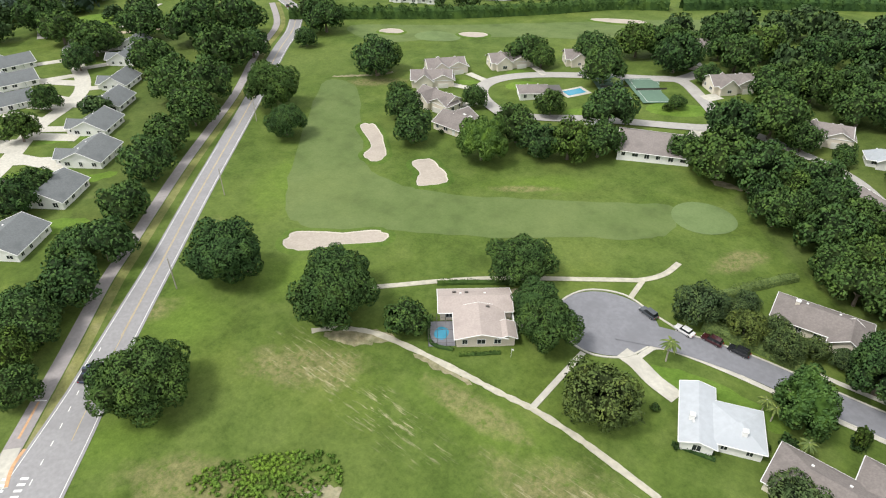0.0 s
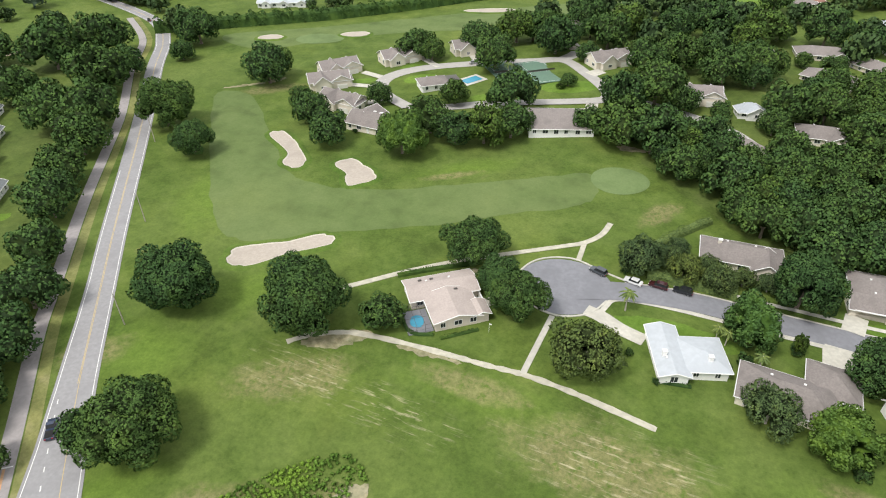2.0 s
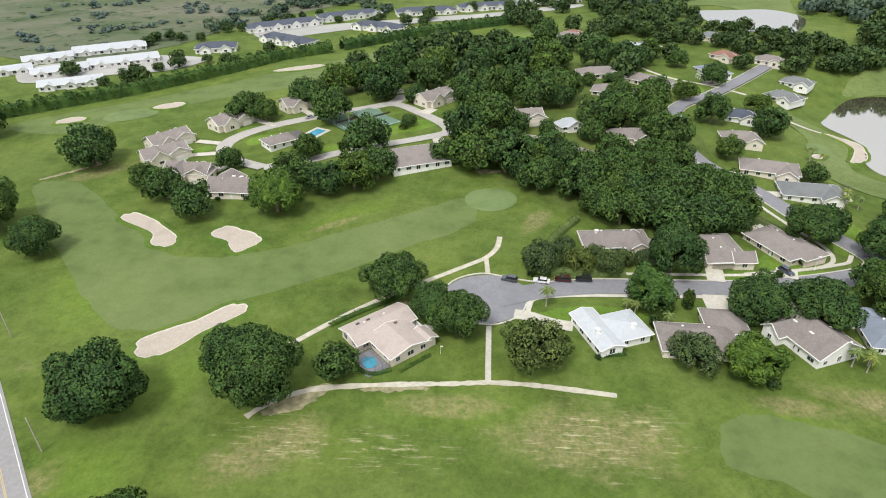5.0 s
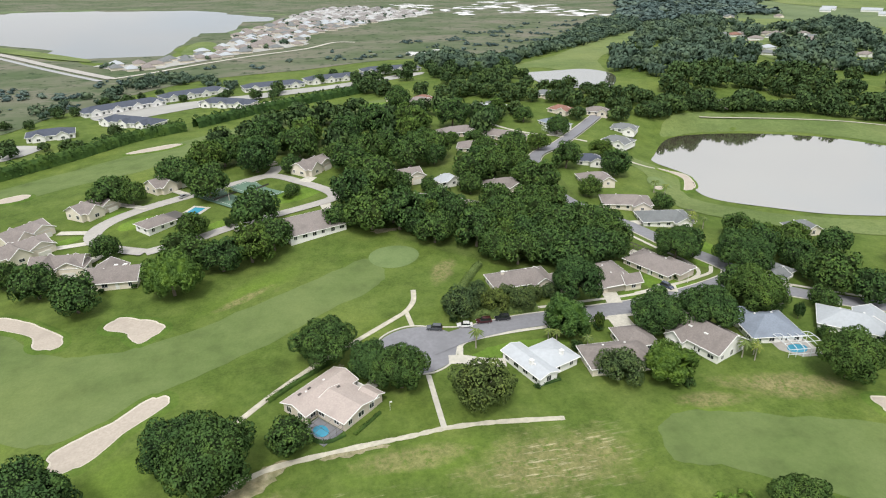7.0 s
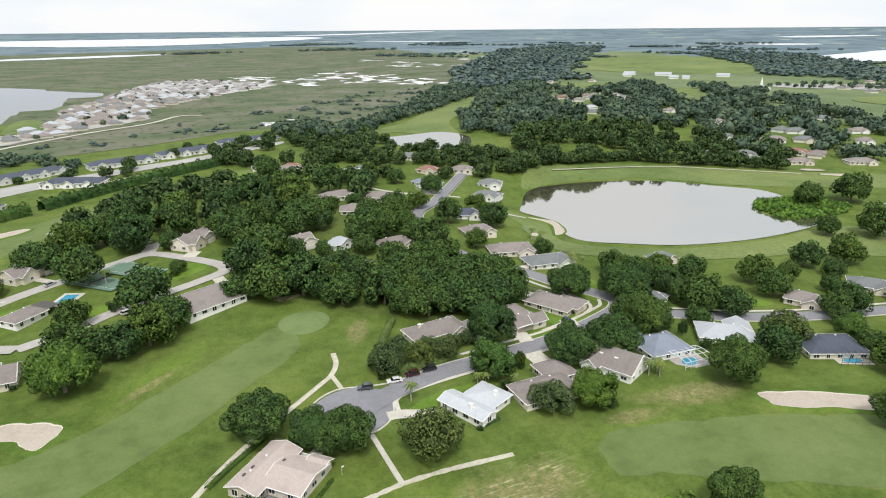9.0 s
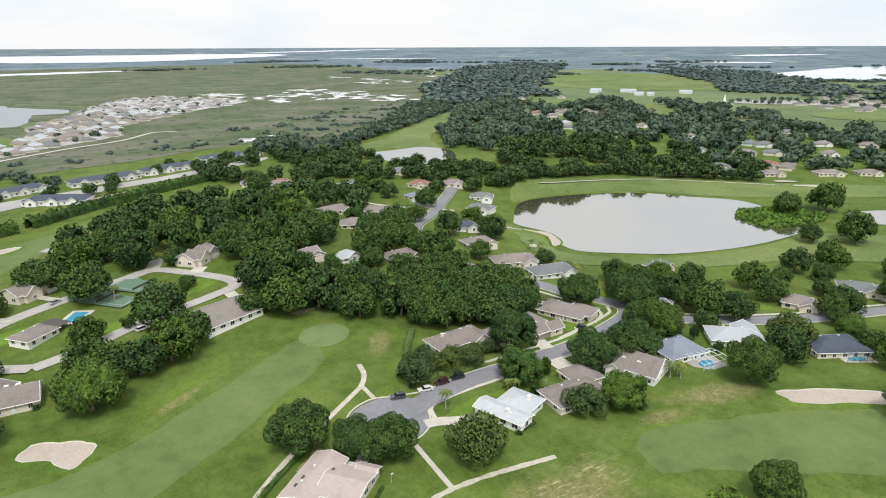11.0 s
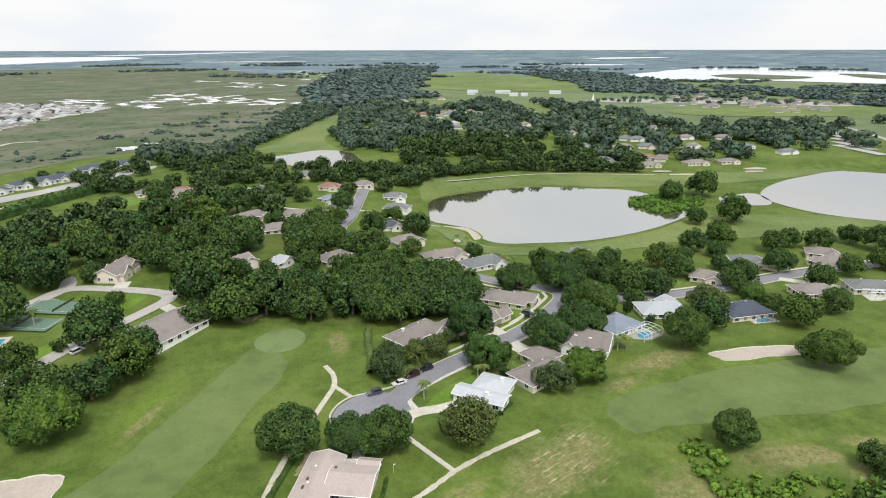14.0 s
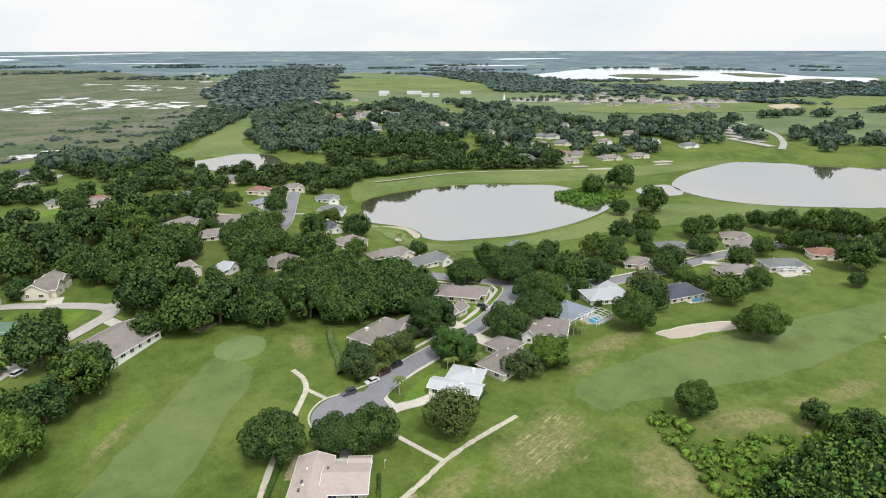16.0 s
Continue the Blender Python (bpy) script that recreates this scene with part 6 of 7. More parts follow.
for x, y in FARHOMES:
    build_house(x, y, rs.choice((-30, -50, 30)), [(0, 0, rs.uniform(14, 20), 11, 2.8, Hp, 0), (4, -4, 7, 7, 2.2, G, 90)], rs.choice((M_GREY_ROOF, M_TAUPE_ROOF, M_TAUPE_ROOF, M_BROWN_ROOF)), rs.choice((M_WHITE, M_CREAM)), "far low house half hidden by oaks", detail=False, vents=0, group="far woodland houses")

for k in range(34):
    x, y = rs.uniform(330, 780), rs.uniform(330, 800)
    if inside(np.array([(330, 480), (480, 330), (640, 380), (740, 600), (740, 800), (560, 840), (400, 700)]), np.array([x]), np.array([y]))[0]:
        build_house(x, y, rs.choice((10, 40, 100, 130)), [(0, 0, 17, 12, 2.6, Hp, 0)], rs.choice((M_GREY_ROOF, M_TAUPE_ROOF, M_LIGHT_ROOF, M_RED_ROOF)), M_WHITE, "far white-walled house among oaks", detail=False, vents=0, group="far woodland houses")

# ---- vehicles ----
for x, y, yaw, m, lab, kind in ((-32, 121.6, 162, M_CAR_GREY, "dark grey car parked at the kerb", "suv"), (-22.8, 121.0, 168, M_CAR_WHITE, "white car parked at the kerb", "sedan"), (-16.6, 121.9, 174, M_CAR_RED, "dark red car parked at the kerb", "suv"), (-10.6, 122.2, 176, M_CAR_BLACK, "black car parked at the kerb", "suv"),
                         (-119.5, 26.0, 132, M_CAR_BLUE, "dark blue pickup truck on the road", "pickup"), (-78, 215, 110, M_CAR_BLACK, "black car on the clubhouse lot", "suv"), (-93, 213.5, 25, M_CAR_WHITE, "white car on the loop road", "suv"), (-121, 260, 40, M_CAR_SILVER, "silver car beside a villa", "sedan"), (51, 131, -65, M_CAR_BLUE, "blue van on a driveway", "suv"), (-320, 250, 140, M_CAR_BLACK, "black car on the far bend", "sedan"), (134, 99, -28, M_CAR_RED, "red car at the kerb", "suv"), (-24, 210, 20, M_CAR_BLACK, "black car under oaks", "suv")):
    build_car(x, y, yaw, m, lab, kind=kind, L=5.5 if kind == "pickup" else 4.8, H=1.72 if kind != "sedan" else 1.45)

# ---- poles ----
def utility_pole(x, y, lean, label):
    e = empty("utility_pole", pose(x, y, z_at(x, y), lean, 0, 30), label, "pole")
    bm = bmesh.new(); limb(bm, (0, 0, -0.4), (0, 0, 9.5), 0.16, 0.11, 8); part("post", bm, M_PALEBARK, e)
    bm = bmesh.new(); limb(bm, (0, 0, 9.5), (0, 0, 9.7), 0.13, 0.08, 8); part("cap", bm, M_CONCRETE, e)
    return e


POLES = [(-103.7, 25.8), (-131, 55), (-161, 91), (-199, 133)]
for x, y in POLES:
    utility_pole(x, y, 0, "weathered wooden utility pole beside the road")
def flag_stick(x, y, tall, label):
    e = empty("flag_stick", pose(x, y, z_at(x, y) + 0.1), label, "flag")
    bm = bmesh.new(); limb(bm, (0, 0, -0.1), (0, 0, tall), 0.04, 0.03, 6); part("stick", bm, M_TRIM, e)
    bm = bmesh.new(); box(bm, 0.3, 0, tall - 0.25, 0.6, 0.03, 0.4); part("flag", bm, M_WHITELINE, e)
flag_stick(-50.5, 88.5, 2.6, "thin white flag pole on a lawn")
for x, y in ((60.5, 133.5), (96, 131), (150, 99), (-104, 268)):
    e = empty("street_lamp", pose(x, y, z_at(x, y)), "slim white street lamp beside the kerb", "lamp")
    bm = bmesh.new(); limb(bm, (0, 0, -0.1), (0, 0, 5), 0.08, 0.05, 6); part("post", bm, M_TRIM, e)
    bm = bmesh.new(); box(bm, 0.4, 0, 5, 0.9, 0.22, 0.12); part("lamp_head", bm, M_TRIM, e)

# ---- hedges and scrub ----
SMALL = [crown_mesh("small_crown", 90 + k, M_GROVE, 420, 2, 11, 0.125, flat=0.68 + 0.05 * k, puffs=7) for k in range(5)]
TINY = [crown_mesh("far_crown", 100 + k, M_HAZYFARLEAF, 76, 1, 8, 0.22, flat=0.75, inner=M_HAZYFARLEAF, core=0.96, puffs=5) for k in range(5)]
DIST = [crown_mesh("distant_crown", 110 + k, M_HAZYDISTLEAF, 24, 1, 6, 0.34, flat=0.45, inner=M_HAZYDISTLEAF, core=1.0, puffs=4) for k in range(3)]
WEED = [crown_mesh("weed", 120 + k, M_SCRUB, 38, 1, 8, 0.26, ragged=0.5, flat=0.8, inner=M_SCRUB, core=0.92) for k in range(4)]
THICK = [crown_mesh("thicket_crown", 130 + k, M_THICKET, 130, 2, 9, 0.17, flat=0.8, puffs=6) for k in range(4)]

leafy_row("hedge", [(-300, 235), (-261, 268), (-227, 297), (-192, 336), (-164, 372), (-137, 391)], 7, 6.5, M_HEDGE, "tall dark clipped hedge beside the fairway", 1, leaf=0.6)
leafy_row("hedge", [(-131, 396), (-97, 425), (-56, 452), (-14, 474)], 7, 6.5, M_HEDGE, "tall dark clipped hedge beside the fairway", 2, leaf=0.6)
leafy_row("hedge", [(-80, 98.5), (-73, 104.5), (-62, 113)], 1.6, 1.2, M_HEDGE, "low clipped hedge behind the tan house", 3, leaf=0.2)
leafy_row("hedge", [(-26, 132), (-20, 140), (-14, 150), (-7, 160)], 3.0, 2.0, M_LEAF_OLIVE, "brownish garden hedge", 4, leaf=0.25)
leafy_row("hedge", [(-20, 126), (-8, 126.6), (2, 126.4)], 4.5, 2.2, M_LEAF_OLIVE, "loose olive green shrub border", 5, leaf=0.35)
leafy_row("shrub_bed", [(-60, 81.5), (-53, 88)], 1.0, 0.7, M_HEDGE, "low shrub bed along the tan house", 6, leaf=0.2)
leafy_row("shrub_bed", [(-13, 88.5), (-5, 90)], 1.0, 0.8, M_HEDGE, "low shrub bed along the white house", 7, leaf=0.2)
leafy_row("pool_hedge", [(-73, 86.5), (-67.5, 80.5), (-62, 82)], 0.9, 1.0, M_HEDGE, "low hedge round the pool enclosure", 8, leaf=0.2)


def scrub(loop, spacing, lo, hi, crowns, label, seed):
    far_trees("scrub", [smooth_loop(loop)], spacing, lo, hi, crowns, label, seed, clump=5.0, cut=-0.45)


scrub([(13, 47), (18, 42), (12, 33), (13, 25), (21, 19), (25, 13), (34, 6), (46, -4), (70, -30), (20, -40), (-20, -5), (-10, 21), (-2, 28), (3, 36)], 1.9, 0.5, 1.3, WEED, "bright green tangled scrub in the hollow", 21)
scrub([(-5, 15), (13, 8.5), (27, 3), (36, -6), (66, -34), (20, -45), (-18, -8)], 2.8, 1.8, 3.6, THICK, "dark green thicket in the hollow", 22)
scrub([(-80, 24.6), (-72, 38), (-63, 45.5), (-56, 39), (-66, 28)], 0.75, 0.22, 0.48, WEED, "low bright green weeds in grass", 23)
scrub([(256, 190), (272, 222), (305, 216), (320, 190), (300, 178), (276, 177)], 2.2, 0.8, 1.6, WEED, "green reeds and brush on the spit", 24)

# ---- trees ----
random.seed(3)
for i, (x, y, r) in enumerate([(-101.2, 30.7, 9.6), (-123.7, 67.0, 10.2), (-90.0, 72.6, 9.7), (-64.5, 113.9, 8.3), (-53.2, 103.8, 6.2), (-46.1, 96.8, 7.0), (-49.8, 100.6, 6.4), (-204, 145.7, 11.4), (-178.2, 131.5, 7.2), (32.5, 107, 8.4), (15.9, 128.5, 9.2), (46.5, 103, 8.5), (88.3, 35.1, 8.6), (22, 36.4, 6.2), (66, 151, 8.0), (88, 141, 9.5), (69, 112, 9.0), (69, 74, 8.2), (-96.5, 79.8, 8.8)]):
    plant(f"big{i % 3}", x, y, r, 1.0 + 0.1 * (i % 3 - 1))
for i, (x, y, r) in enumerate([(-74.8, 80.3, 5.0), (-22, 127.2, 6.0), (-11.6, 128.2, 4.6), (-3.1, 127, 4.6), (5.0, 110.2, 6.8), (9.6, 86.5, 5.6), (22.8, 84, 6.2)]):
    plant(("oak1", "olive0", "olive1", "olive0", "bright0", "olive1", "bright1")[i], x, y, r)
for x, y, r in ((-15, 132, 3.8), (-6, 132.5, 3.6), (3, 131.5, 3.2), (-19, 131, 3.6), (9, 132, 3.0), (-14, 138, 3.4), (13, 136, 3)):
    plant(f"olive{random.randrange(2)}", x, y, r, label="loose olive green garden tree by a house")
plant("olive1", 107, 84, 7.2, label="wide olive green tree behind a dark roof")
plant("bright0", 131, 76, 5.4, label="bright green tree beside the fairway houses")
plant("olive0", -28, 86, 7.6, label="thin olive green oak with pale bare limbs")
for x, y, r in ((-111.5, 27.2, 4.6), (149, 92, 6), (37.5, 9.6, 4.2), (33.9, 2.9, 4.3), (37.8, -3, 5.2), (-197.7, 207, 8.0), (-263.7, 230, 10.5), (-254, 207, 5.6)):
    plant(f"oak{random.randrange(6)}", x, y, r)
ROADSIDE = [(-123, 14.5, 5.0), (-134, 17.6, 5.6), (-138, 24.5, 6.6), (-146, 37, 7.6), (-156, 50.5, 7.4), (-170, 64.5, 7.8), (-187.5, 82, 8.4), (-201, 97, 8.4), (-214, 115.5, 9.8), (-240, 124, 11), (-228, 131, 11), (-255, 161, 12), (-298, 173, 14), (-291, 195, 13), (-260, 179, 8), (-250, 68, 6.5), (-200, 46, 7), (-321, 132, 10), (-382, 133, 12), (-352, 131, 10), (-278, 137, 10), (-329, 163, 11), (-147, 26, 6), (-163, 46, 6), (-325.1, 138.1, 8.5), (-367.5, 135.4, 8), (-307.1, 117.1, 7), (-272.3, 87.5, 6), (-205.1, 53.7, 6)]
for x, y, r in ROADSIDE:
    plant(f"oak{random.randrange(6)}", x, y, r, group="trees along the trail")
CLUB = [(-139, 158, 7.6), (-153.8, 170.5, 7), (-166.6, 182, 5.2), (-108.8, 182, 8), (-96.6, 177, 7), (-87, 182, 8.2), (-79.3, 190.5, 7.2), (-86.5, 214, 9.6), (-110.7, 211, 6), (-140, 199, 5.2), (-196.4, 199, 10), (-150, 256, 8.5), (-142, 256, 6), (-113, 299, 9.5), (-106, 305, 8), (-85, 338, 9.5), (-125, 277, 8.5), (-108.7, 256, 9.5), (-89, 290, 10), (-40.5, 202, 10), (-29.6, 199, 9.5), (-34, 244, 10), (-71.8, 250.5, 3.2)]
for x, y, r in CLUB:
    plant(f"oak{random.randrange(6)}", x, y, r)
plant("bright1", -111, 162.5, 8.4, 1.1, label="tall mid-green oak with pale bare limbs")
MID = [(-67, 308, 10), (-43, 279, 8.6), (-30, 289, 9), (-10.5, 278, 9.5), (4, 291, 9), (-45, 231, 9.2), (-54, 208, 5.6), (-42, 207, 7.6), (-31, 207, 7.6), (-21, 216, 5.4), (-9, 240, 4.2), (10, 234, 5.5), (14, 248, 9.2), (28.4, 254, 9), (46, 279, 8.2), (14.4, 208, 7.6), (26, 206, 7.4), (41, 229, 9.2), (36, 203, 7.8), (-3.5, 176, 8.2), (-13, 190, 5.5), (15, 190, 7.6), (7, 158, 7.2), (17, 160, 7.8), (31, 177, 8), (42, 178, 7.8), (51, 181, 7)]
MORE = [(72, 266, 7.8), (21.7, 316, 3.8), (33.6, 311, 5.2), (51.7, 346, 7.8), (78, 350, 6), (30, 350, 10), (2.5, 345, 10.5), (-23, 340, 10.5), (-40, 331, 9), (4.8, 405, 9), (-3, 318, 9), (65, 366, 7), (90, 322, 7), (100, 282, 6), (93, 252, 8), (66, 224, 5.6), (92, 203, 5), (53, 297, 7), (68, 297, 6), (-18, 200, 6.5), (-62, 330, 10), (-90, 300, 9), (-100, 310, 9), (24, 168, 7), (0, 190, 7), (38, 165, 7), (49, 166, 6.5), (28, 190, 7), (-72, 285, 5), (-2, 300, 8)]
for x, y, r in MID + MORE:
    plant(f"oak{random.randrange(6)}", x, y, r)
EASTERN = [(112.4, 109.5, 6.8), (106.9, 120, 8.8), (132.5, 147, 6.5), (99.7, 149, 7.4), (103.6, 159, 6), (74, 158, 7), (146.5, 116.5, 7), (155, 131, 7.5), (192.6, 133, 7.3), (214.7, 128, 8.5), (223, 101, 7.5), (157, 92, 7), (188, 86, 7), (142.5, 48, 6), (118.4, 53.3, 7.5), (125.5, 66, 5), (93, 77, 7), (141, 85, 4.3), (203.8, 60, 6), (244, 86, 7.2), (262.5, 62, 8.5), (260, 45, 9.5), (259, 26, 9), (254, 12, 8.5), (222, 42, 7), (197, 20, 9), (217, 14, 8), (170, 14, 4.2), (328, 192, 12), (297.5, 201, 8.6), (269.7, 143, 10.5), (249, 158, 6.5), (225, 52, 6.5)]
for x, y, r in EASTERN:
    plant(f"oak{random.randrange(6)}", x, y, r)

LAWNS = [(60, 332), (74, 322), (86, 330), (40, 395), (26, 402), (56, 388), (-8, 425), (-25, 428), (10, 420), (100, 350), (115, 330), (60, 410), (20, 470), (45, 460)]
HOMES = LAWNS + [(o.matrix_basis.translation.x, o.matrix_basis.translation.y) for o in scene.objects if o.get("category") == "house"]
WAYS = [smooth_loop(w, 10, False) for w in (STREET, EAST, CLUBROAD, LEFT, ROAD, TRAIL, [(-84, 280), (-80, 300), (-100, 323), (-125, 345)])]
STEMS = [(o.matrix_basis.translation.x, o.matrix_basis.translation.y) for o in scene.objects if o.get("category") == "tree"]


def grove(loop, count, lo, hi, gap, seed, homes=11.0, joined=""):
    r = random.Random(seed)
    loop = np.array(loop)
    a, b = loop.min(0), loop.max(0)
    done = tries = 0
    spots = []
    while done < count and tries < count * 40:
        tries += 1
        x, y = r.uniform(a[0], b[0]), r.uniform(a[1], b[1])
        if not inside(loop, np.array([x]), np.array([y]))[0]:
            continue
        if any(math.hypot(x - p, y - q) < gap for p, q in STEMS) or any(math.hypot(x - p, y - q) < homes for p, q in HOMES):
            continue
        if any(np.min(np.hypot(w[:, 0] - x, w[:, 1] - y)) < 7 for w in WAYS) or any(gap_to(k, np.array([x]), np.array([y]))[0] < 6 for k, _ in LAKES):
            continue
        STEMS.append((x, y))
        if joined:
            spots.append((x, y, r.uniform(lo, hi)))
        else:
            plant(f"oak{r.randrange(6)}", x, y, r.uniform(lo, hi))
        done += 1
    if joined:
        grove_mesh("grove", spots, SMALL, joined, seed)


grove([(-30, 196), (-22, 182), (0, 162), (20, 152), (48, 160), (56, 200), (52, 260), (40, 300), (-20, 310), (-60, 330), (-100, 350), (-40, 250)], 14, 5, 7.5, 10.5, 1, homes=13)
grove([(-36, 200), (-22, 186), (-4, 168), (10, 157), (30, 150), (48, 160), (52, 186), (32, 202), (4, 200), (-25, 214)], 15, 4.6, 8.2, 7.8, 12, homes=10)
grove([(-120, 300), (-40, 310), (40, 320), (60, 345), (30, 400), (-60, 410), (-110, 360)], 26, 5.5, 8, 10.5, 2, homes=14, joined="dark green oaks behind the villas")
grove([(60, 300), (130, 330), (200, 365), (150, 420), (60, 440), (0, 460), (-10, 420), (40, 370)], 46, 4.5, 7, 9, 3, homes=15, joined="dark green trees near the lake head")
grove([(-10, 450), (60, 440), (120, 410), (125, 520), (40, 560), (-20, 520)], 38, 4.5, 7, 9, 4, homes=15, joined="mixed dark trees below the pond")
grove([(150, 125), (200, 130), (260, 100), (300, 40), (260, -10), (200, 20), (150, 60)], 12, 4.5, 7, 12, 5, homes=14)
grove([(60, 120), (110, 90), (130, 60), (100, 100), (112, 125), (125, 160), (100, 170)], 10, 4.5, 7, 8, 6)
grove([(-310, 380), (-190, 430), (-60, 480), (20, 520), (-20, 560), (-130, 550), (-230, 470)], 24, 3, 5, 8, 7, homes=13, joined="small young trees among town houses")
grove([(-300, 330), (-240, 300), (-170, 375), (-130, 420), (-170, 400), (-240, 350)], 14, 3, 5.5, 7, 8, homes=13, joined="small dark trees behind the hedge")
grove([(-420, 60), (-300, 60), (-230, 100), (-260, 170), (-310, 210), (-420, 240)], 16, 5, 8, 14, 9, joined="dense dark oaks beyond the trail")
grove([(200, 370), (300, 345), (390, 290), (430, 300), (420, 420), (300, 480), (215, 440)], 58, 6, 9, 11, 10, joined="dense dark oaks across the lake")
grove([(-270, 235), (-240, 220), (-290, 240), (-360, 290), (-420, 300)], 14, 6, 9, 9, 11, joined="dark trees at the road bend")
for x, y, r in ((-22.6, 109.3, 2.6), (-1.5, 107.5, 2.0), (0.6, 106.4, 2.0), (92, 179, 2.6), (95, 184, 2.6), (98, 180, 2.4), (48, 88, 2.4), (50.5, 86, 2.4), (52, 88.5, 2.2), (101, 225, 2.6), (103, 219, 2.6), (-100, 250, 2.6), (7.8, 101.5, 2.0)):
    plant("palm", x, y, r, 1.0 if r < 2.5 else 1.1)
for x, y, r in ((5, 101.5, 1.8), (47.7, 128.6, 1.2), (15.5, 110.5, 1.5), (16.5, 92, 1.5), (-97.5, 219, 2.2), (-74, 246, 1.8), (58, 137, 1.5), (1, 98, 1.6), (-19, 94.5, 0.9), (79, 93, 2.0), (76, 108, 1.8), (-6.5, 91, 0.8), (26, 80, 1.6), (-12, 88, 0.7), (-125, 171, 1.0), (-135, 170, 1.0), (-25.5, 124.6, 1.2)):
    plant(f"bush{random.randrange(2)}", x, y, r)
for x, y in ((15.6, 110.6), (80, 104)):
    plant("cypress", x, y, 1.6, 2.0)

# ---- far woods, marsh bushes ----
OPEN = [smooth_loop(k, 4) for k in ([(644, 973), (787, 878), (655, 803), (611, 859)], [(472, 711), (540, 701), (470, 600), (423, 534), (428, 566)], [(765, 777), (801, 730), (655, 581), (625, 593)], [(730, 573), (694, 504), (644, 492)], [(765, 245), (791, 212), (712, 177), (732, 151), (628, 128), (570, 135), (595, 177)])]
OPEN += [ellipse(x - 8, y - 7, 22, 15, 40, 12) for x, y in FARHOMES]
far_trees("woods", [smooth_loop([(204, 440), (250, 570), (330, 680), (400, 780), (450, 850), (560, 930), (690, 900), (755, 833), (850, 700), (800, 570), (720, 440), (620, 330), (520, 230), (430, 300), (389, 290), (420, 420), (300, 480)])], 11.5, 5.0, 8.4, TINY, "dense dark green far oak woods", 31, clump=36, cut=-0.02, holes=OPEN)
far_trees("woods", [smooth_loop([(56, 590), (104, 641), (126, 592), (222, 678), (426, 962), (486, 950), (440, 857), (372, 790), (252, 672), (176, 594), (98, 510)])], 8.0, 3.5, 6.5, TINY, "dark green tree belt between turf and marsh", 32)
far_trees("woods", [[(663, 1355), (1451, 2353), (1791, 2432), (1943, 2259), (1260, 1584), (889, 1191), (795, 990), (640, 990), (472, 904), (449, 933)]], 21, 9, 13, DIST, "haze-tinted far forest beyond the marsh", 33, low=0.5)
far_trees("woods", [[(1814, 1632), (2023, 1349), (1543, 813), (1244, 666), (1179, 885), (1452, 1126)]], 20, 8, 12, DIST, "haze-tinted far woods beyond the field", 34, low=0.5)
far_trees("woods", [[(1595, 837), (1586, 666), (1619, 538), (1768, 418), (1964, 321), (2328, 183), (1573, 120), (1519, 249), (1284, 333), (1313, 456), (1429, 633)]], 19, 7, 11, DIST, "haze-tinted tree belt before the far lake", 35, low=0.5, clump=90, cut=-0.2)
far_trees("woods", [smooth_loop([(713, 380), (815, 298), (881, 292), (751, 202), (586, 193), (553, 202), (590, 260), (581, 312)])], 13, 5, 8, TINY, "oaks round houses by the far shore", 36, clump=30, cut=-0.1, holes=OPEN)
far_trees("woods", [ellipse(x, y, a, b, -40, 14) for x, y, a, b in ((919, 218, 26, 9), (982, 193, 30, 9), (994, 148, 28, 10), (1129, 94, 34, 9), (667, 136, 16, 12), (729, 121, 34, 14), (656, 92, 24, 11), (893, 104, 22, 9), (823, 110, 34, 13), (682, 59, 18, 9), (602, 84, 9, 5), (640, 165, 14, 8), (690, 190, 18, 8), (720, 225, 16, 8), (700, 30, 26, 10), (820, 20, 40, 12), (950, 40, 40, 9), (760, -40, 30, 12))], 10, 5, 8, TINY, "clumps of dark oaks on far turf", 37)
r5 = random.Random(31)
BELTS = []
while len(BELTS) < 46:
    a, d = r5.uniform(5, 88), r5.uniform(1250, 3300)
    x, y = d * math.cos(radians(a)), 150 + d * math.sin(radians(a))
    if not any(inside(k, np.array([x]), np.array([y]))[0] for k in (ellipse(1340, 1300, 400, 330, 40), ellipse(2330, 780, 640, 420, -62), ellipse(400, 1700, 520, 1100, 0))):
        BELTS.append(ellipse(x, y, r5.uniform(60, 200), r5.uniform(14, 34), a + 90 + r5.uniform(-30, 30), 24, 0.25, len(BELTS)))
far_trees("tree_belts", BELTS, 19, 7, 10, DIST, "haze-tinted tree belts between far fields", 42, low=0.5)
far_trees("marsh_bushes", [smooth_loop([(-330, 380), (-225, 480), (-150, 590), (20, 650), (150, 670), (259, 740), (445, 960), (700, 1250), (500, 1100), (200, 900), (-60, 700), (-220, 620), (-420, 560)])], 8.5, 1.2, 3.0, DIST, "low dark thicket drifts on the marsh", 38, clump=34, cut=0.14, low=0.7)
far_trees("thicket", [smooth_loop([(-248, 464), (-235, 510), (-212, 538), (-196, 596), (-157, 596), (-119, 550), (-119, 518), (-157, 556), (-182, 542), (-200, 500), (-225, 475), (-240, 436)])], 9, 2.2, 4.2, TINY, "dark thicket behind the town houses", 43)
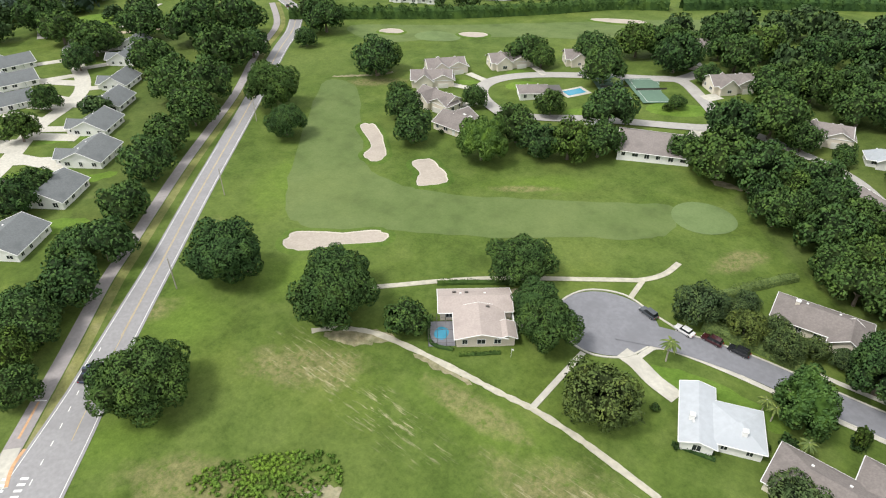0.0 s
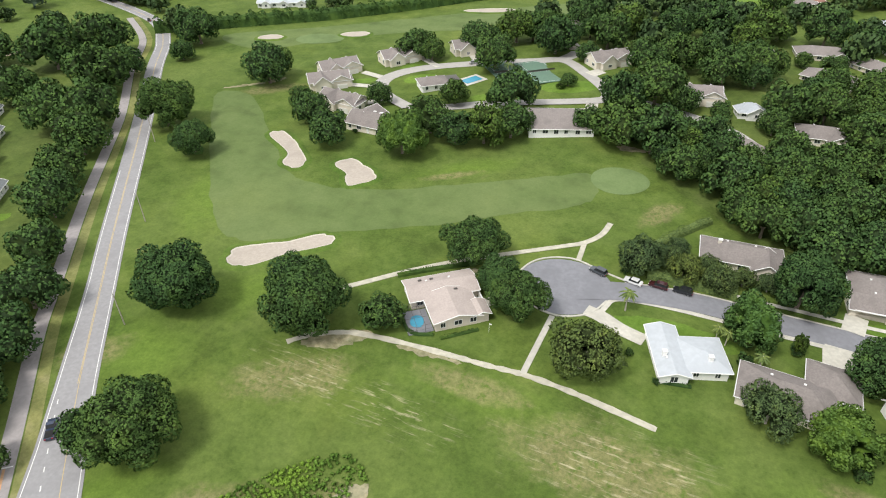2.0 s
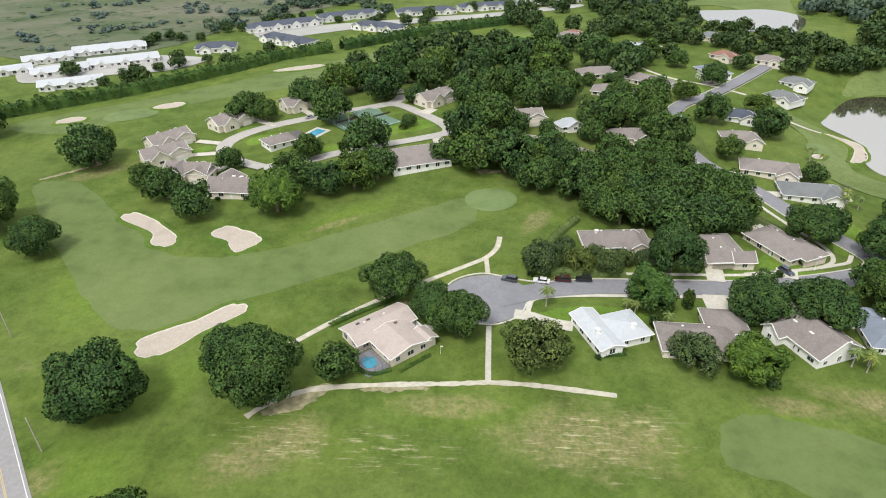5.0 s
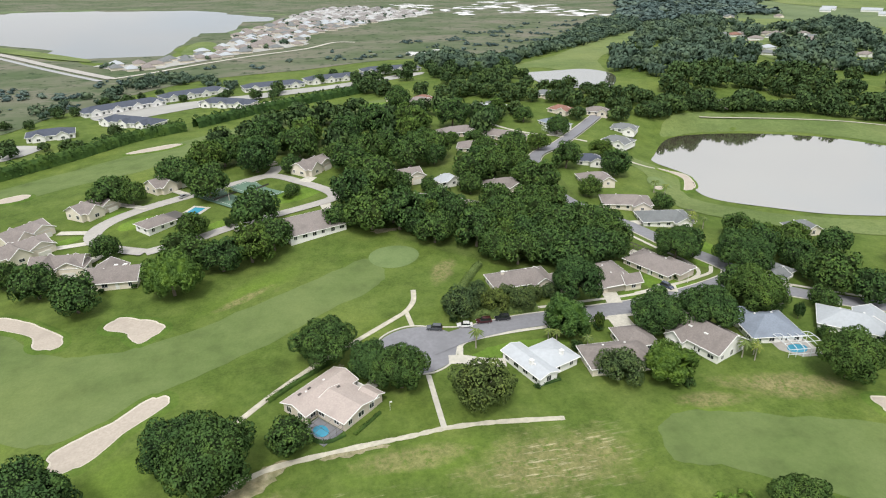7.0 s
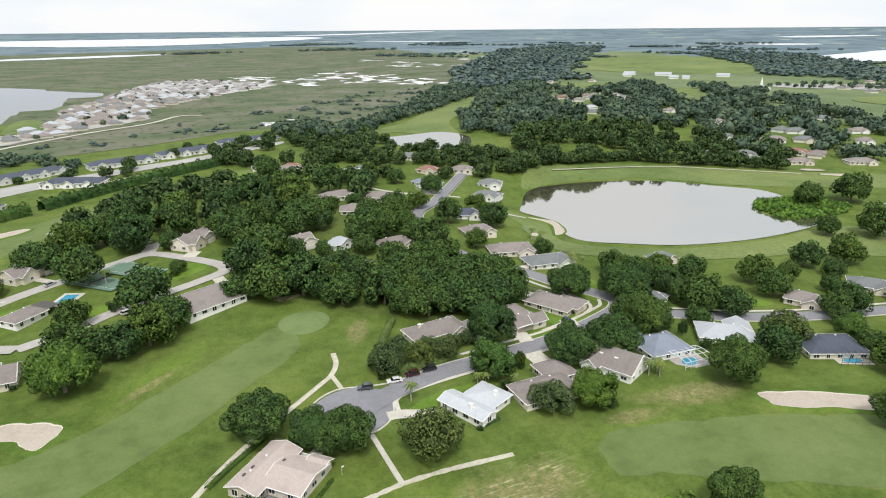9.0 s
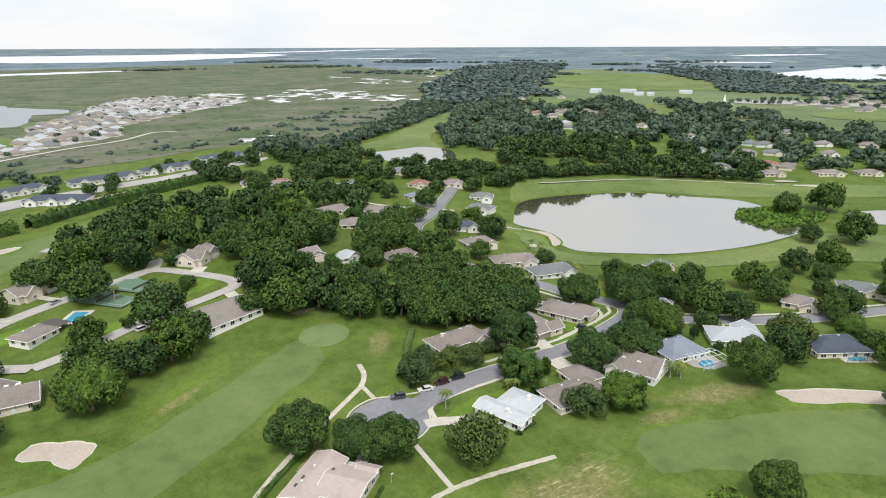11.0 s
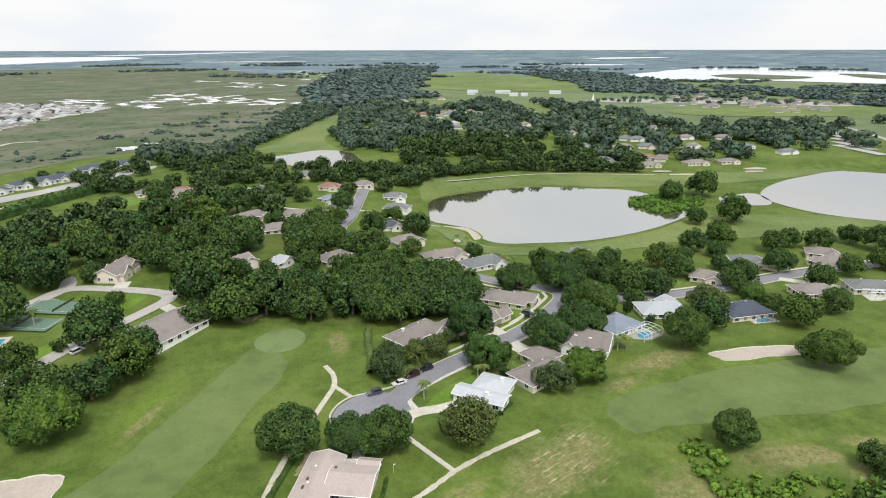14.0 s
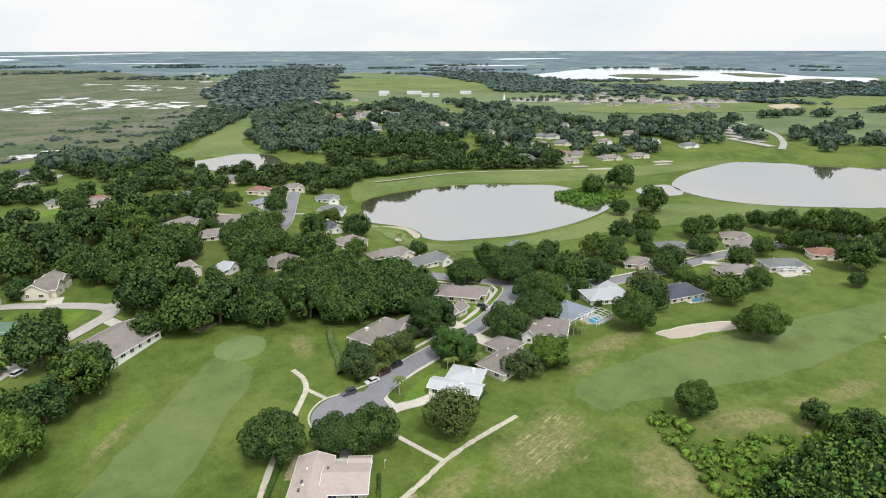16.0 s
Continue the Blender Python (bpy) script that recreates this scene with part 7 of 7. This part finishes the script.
far_trees("woods", [smooth_loop([(-700, 100), (-420, 60), (-400, 250), (-330, 300), (-420, 420), (-800, 500)])], 22, 6, 10, TINY, "dense trees beyond the road", 39)
far_trees("estate_trees", [smooth_loop(ESTATE)], 26, 1.8, 3.4, TINY, "small garden trees of the far estate", 40)
far_trees("village_trees", [smooth_loop([(945, 690), (1090, 470), (1190, 330), (1270, 330), (1120, 620), (1030, 720)])], 26, 3, 5, TINY, "small garden trees of the far village", 41)
bank = []
br = random.Random(77)
for (x0, y0), (x1, y1), n in (((168, 346), (215, 356), 6), ((215, 356), (285, 344), 9), ((285, 344), (335, 312), 7), ((335, 312), (385, 272), 7)):
    bank += [(x0 + (x1 - x0) * k / n + br.uniform(-2, 2), y0 + (y1 - y0) * k / n + br.uniform(0, 6), br.uniform(5, 7.5)) for k in range(n)]
grove_mesh("grove", bank, SMALL, "row of dark oaks along the lake bank", 78)

# ---- slide the level plan along camera sight lines onto the rise ----
SIGHT_FROM, SIGHT_HEIGHT = np.array((-59.6, -33.5)), 102.0


def settle(x, y, z):
    """A point of the level plan, moved along the camera's sight line at 6.5 s onto the raised land, to fit that view.
    """
    q = np.stack([x, y], 1)
    p = q.copy()
    for _ in range(8):
        p = SIGHT_FROM + (q - SIGHT_FROM) * (1 - rise(p[:, 0], p[:, 1]) / SIGHT_HEIGHT)[:, None]
    return p[:, 0], p[:, 1], z - height(x, y) + height(p[:, 0], p[:, 1])


moved = {ground.data.name}
for ob in list(scene.objects):
    if ob.parent is None and ob.type == "EMPTY":
        x, y, z = settle(*(np.array([v]) for v in ob.location))
        ob.location = (float(x[0]), float(y[0]), float(z[0]))
    elif ob.type == "MESH":
        root = ob
        while root.parent:
            root = root.parent
        if root.type != "MESH" or ob.data.name in moved or root.get("category") == "water":
            continue
        moved.add(ob.data.name)
        co = np.empty(len(ob.data.vertices) * 3)
        ob.data.vertices.foreach_get("co", co)
        co = co.reshape(-1, 3)
        near = rise(co[:, 0], co[:, 1]) > 0.03
        if near.any():
            co[near] = np.stack(settle(*co[near].T), 1)
            ob.data.vertices.foreach_set("co", co.ravel())
            ob.data.update()
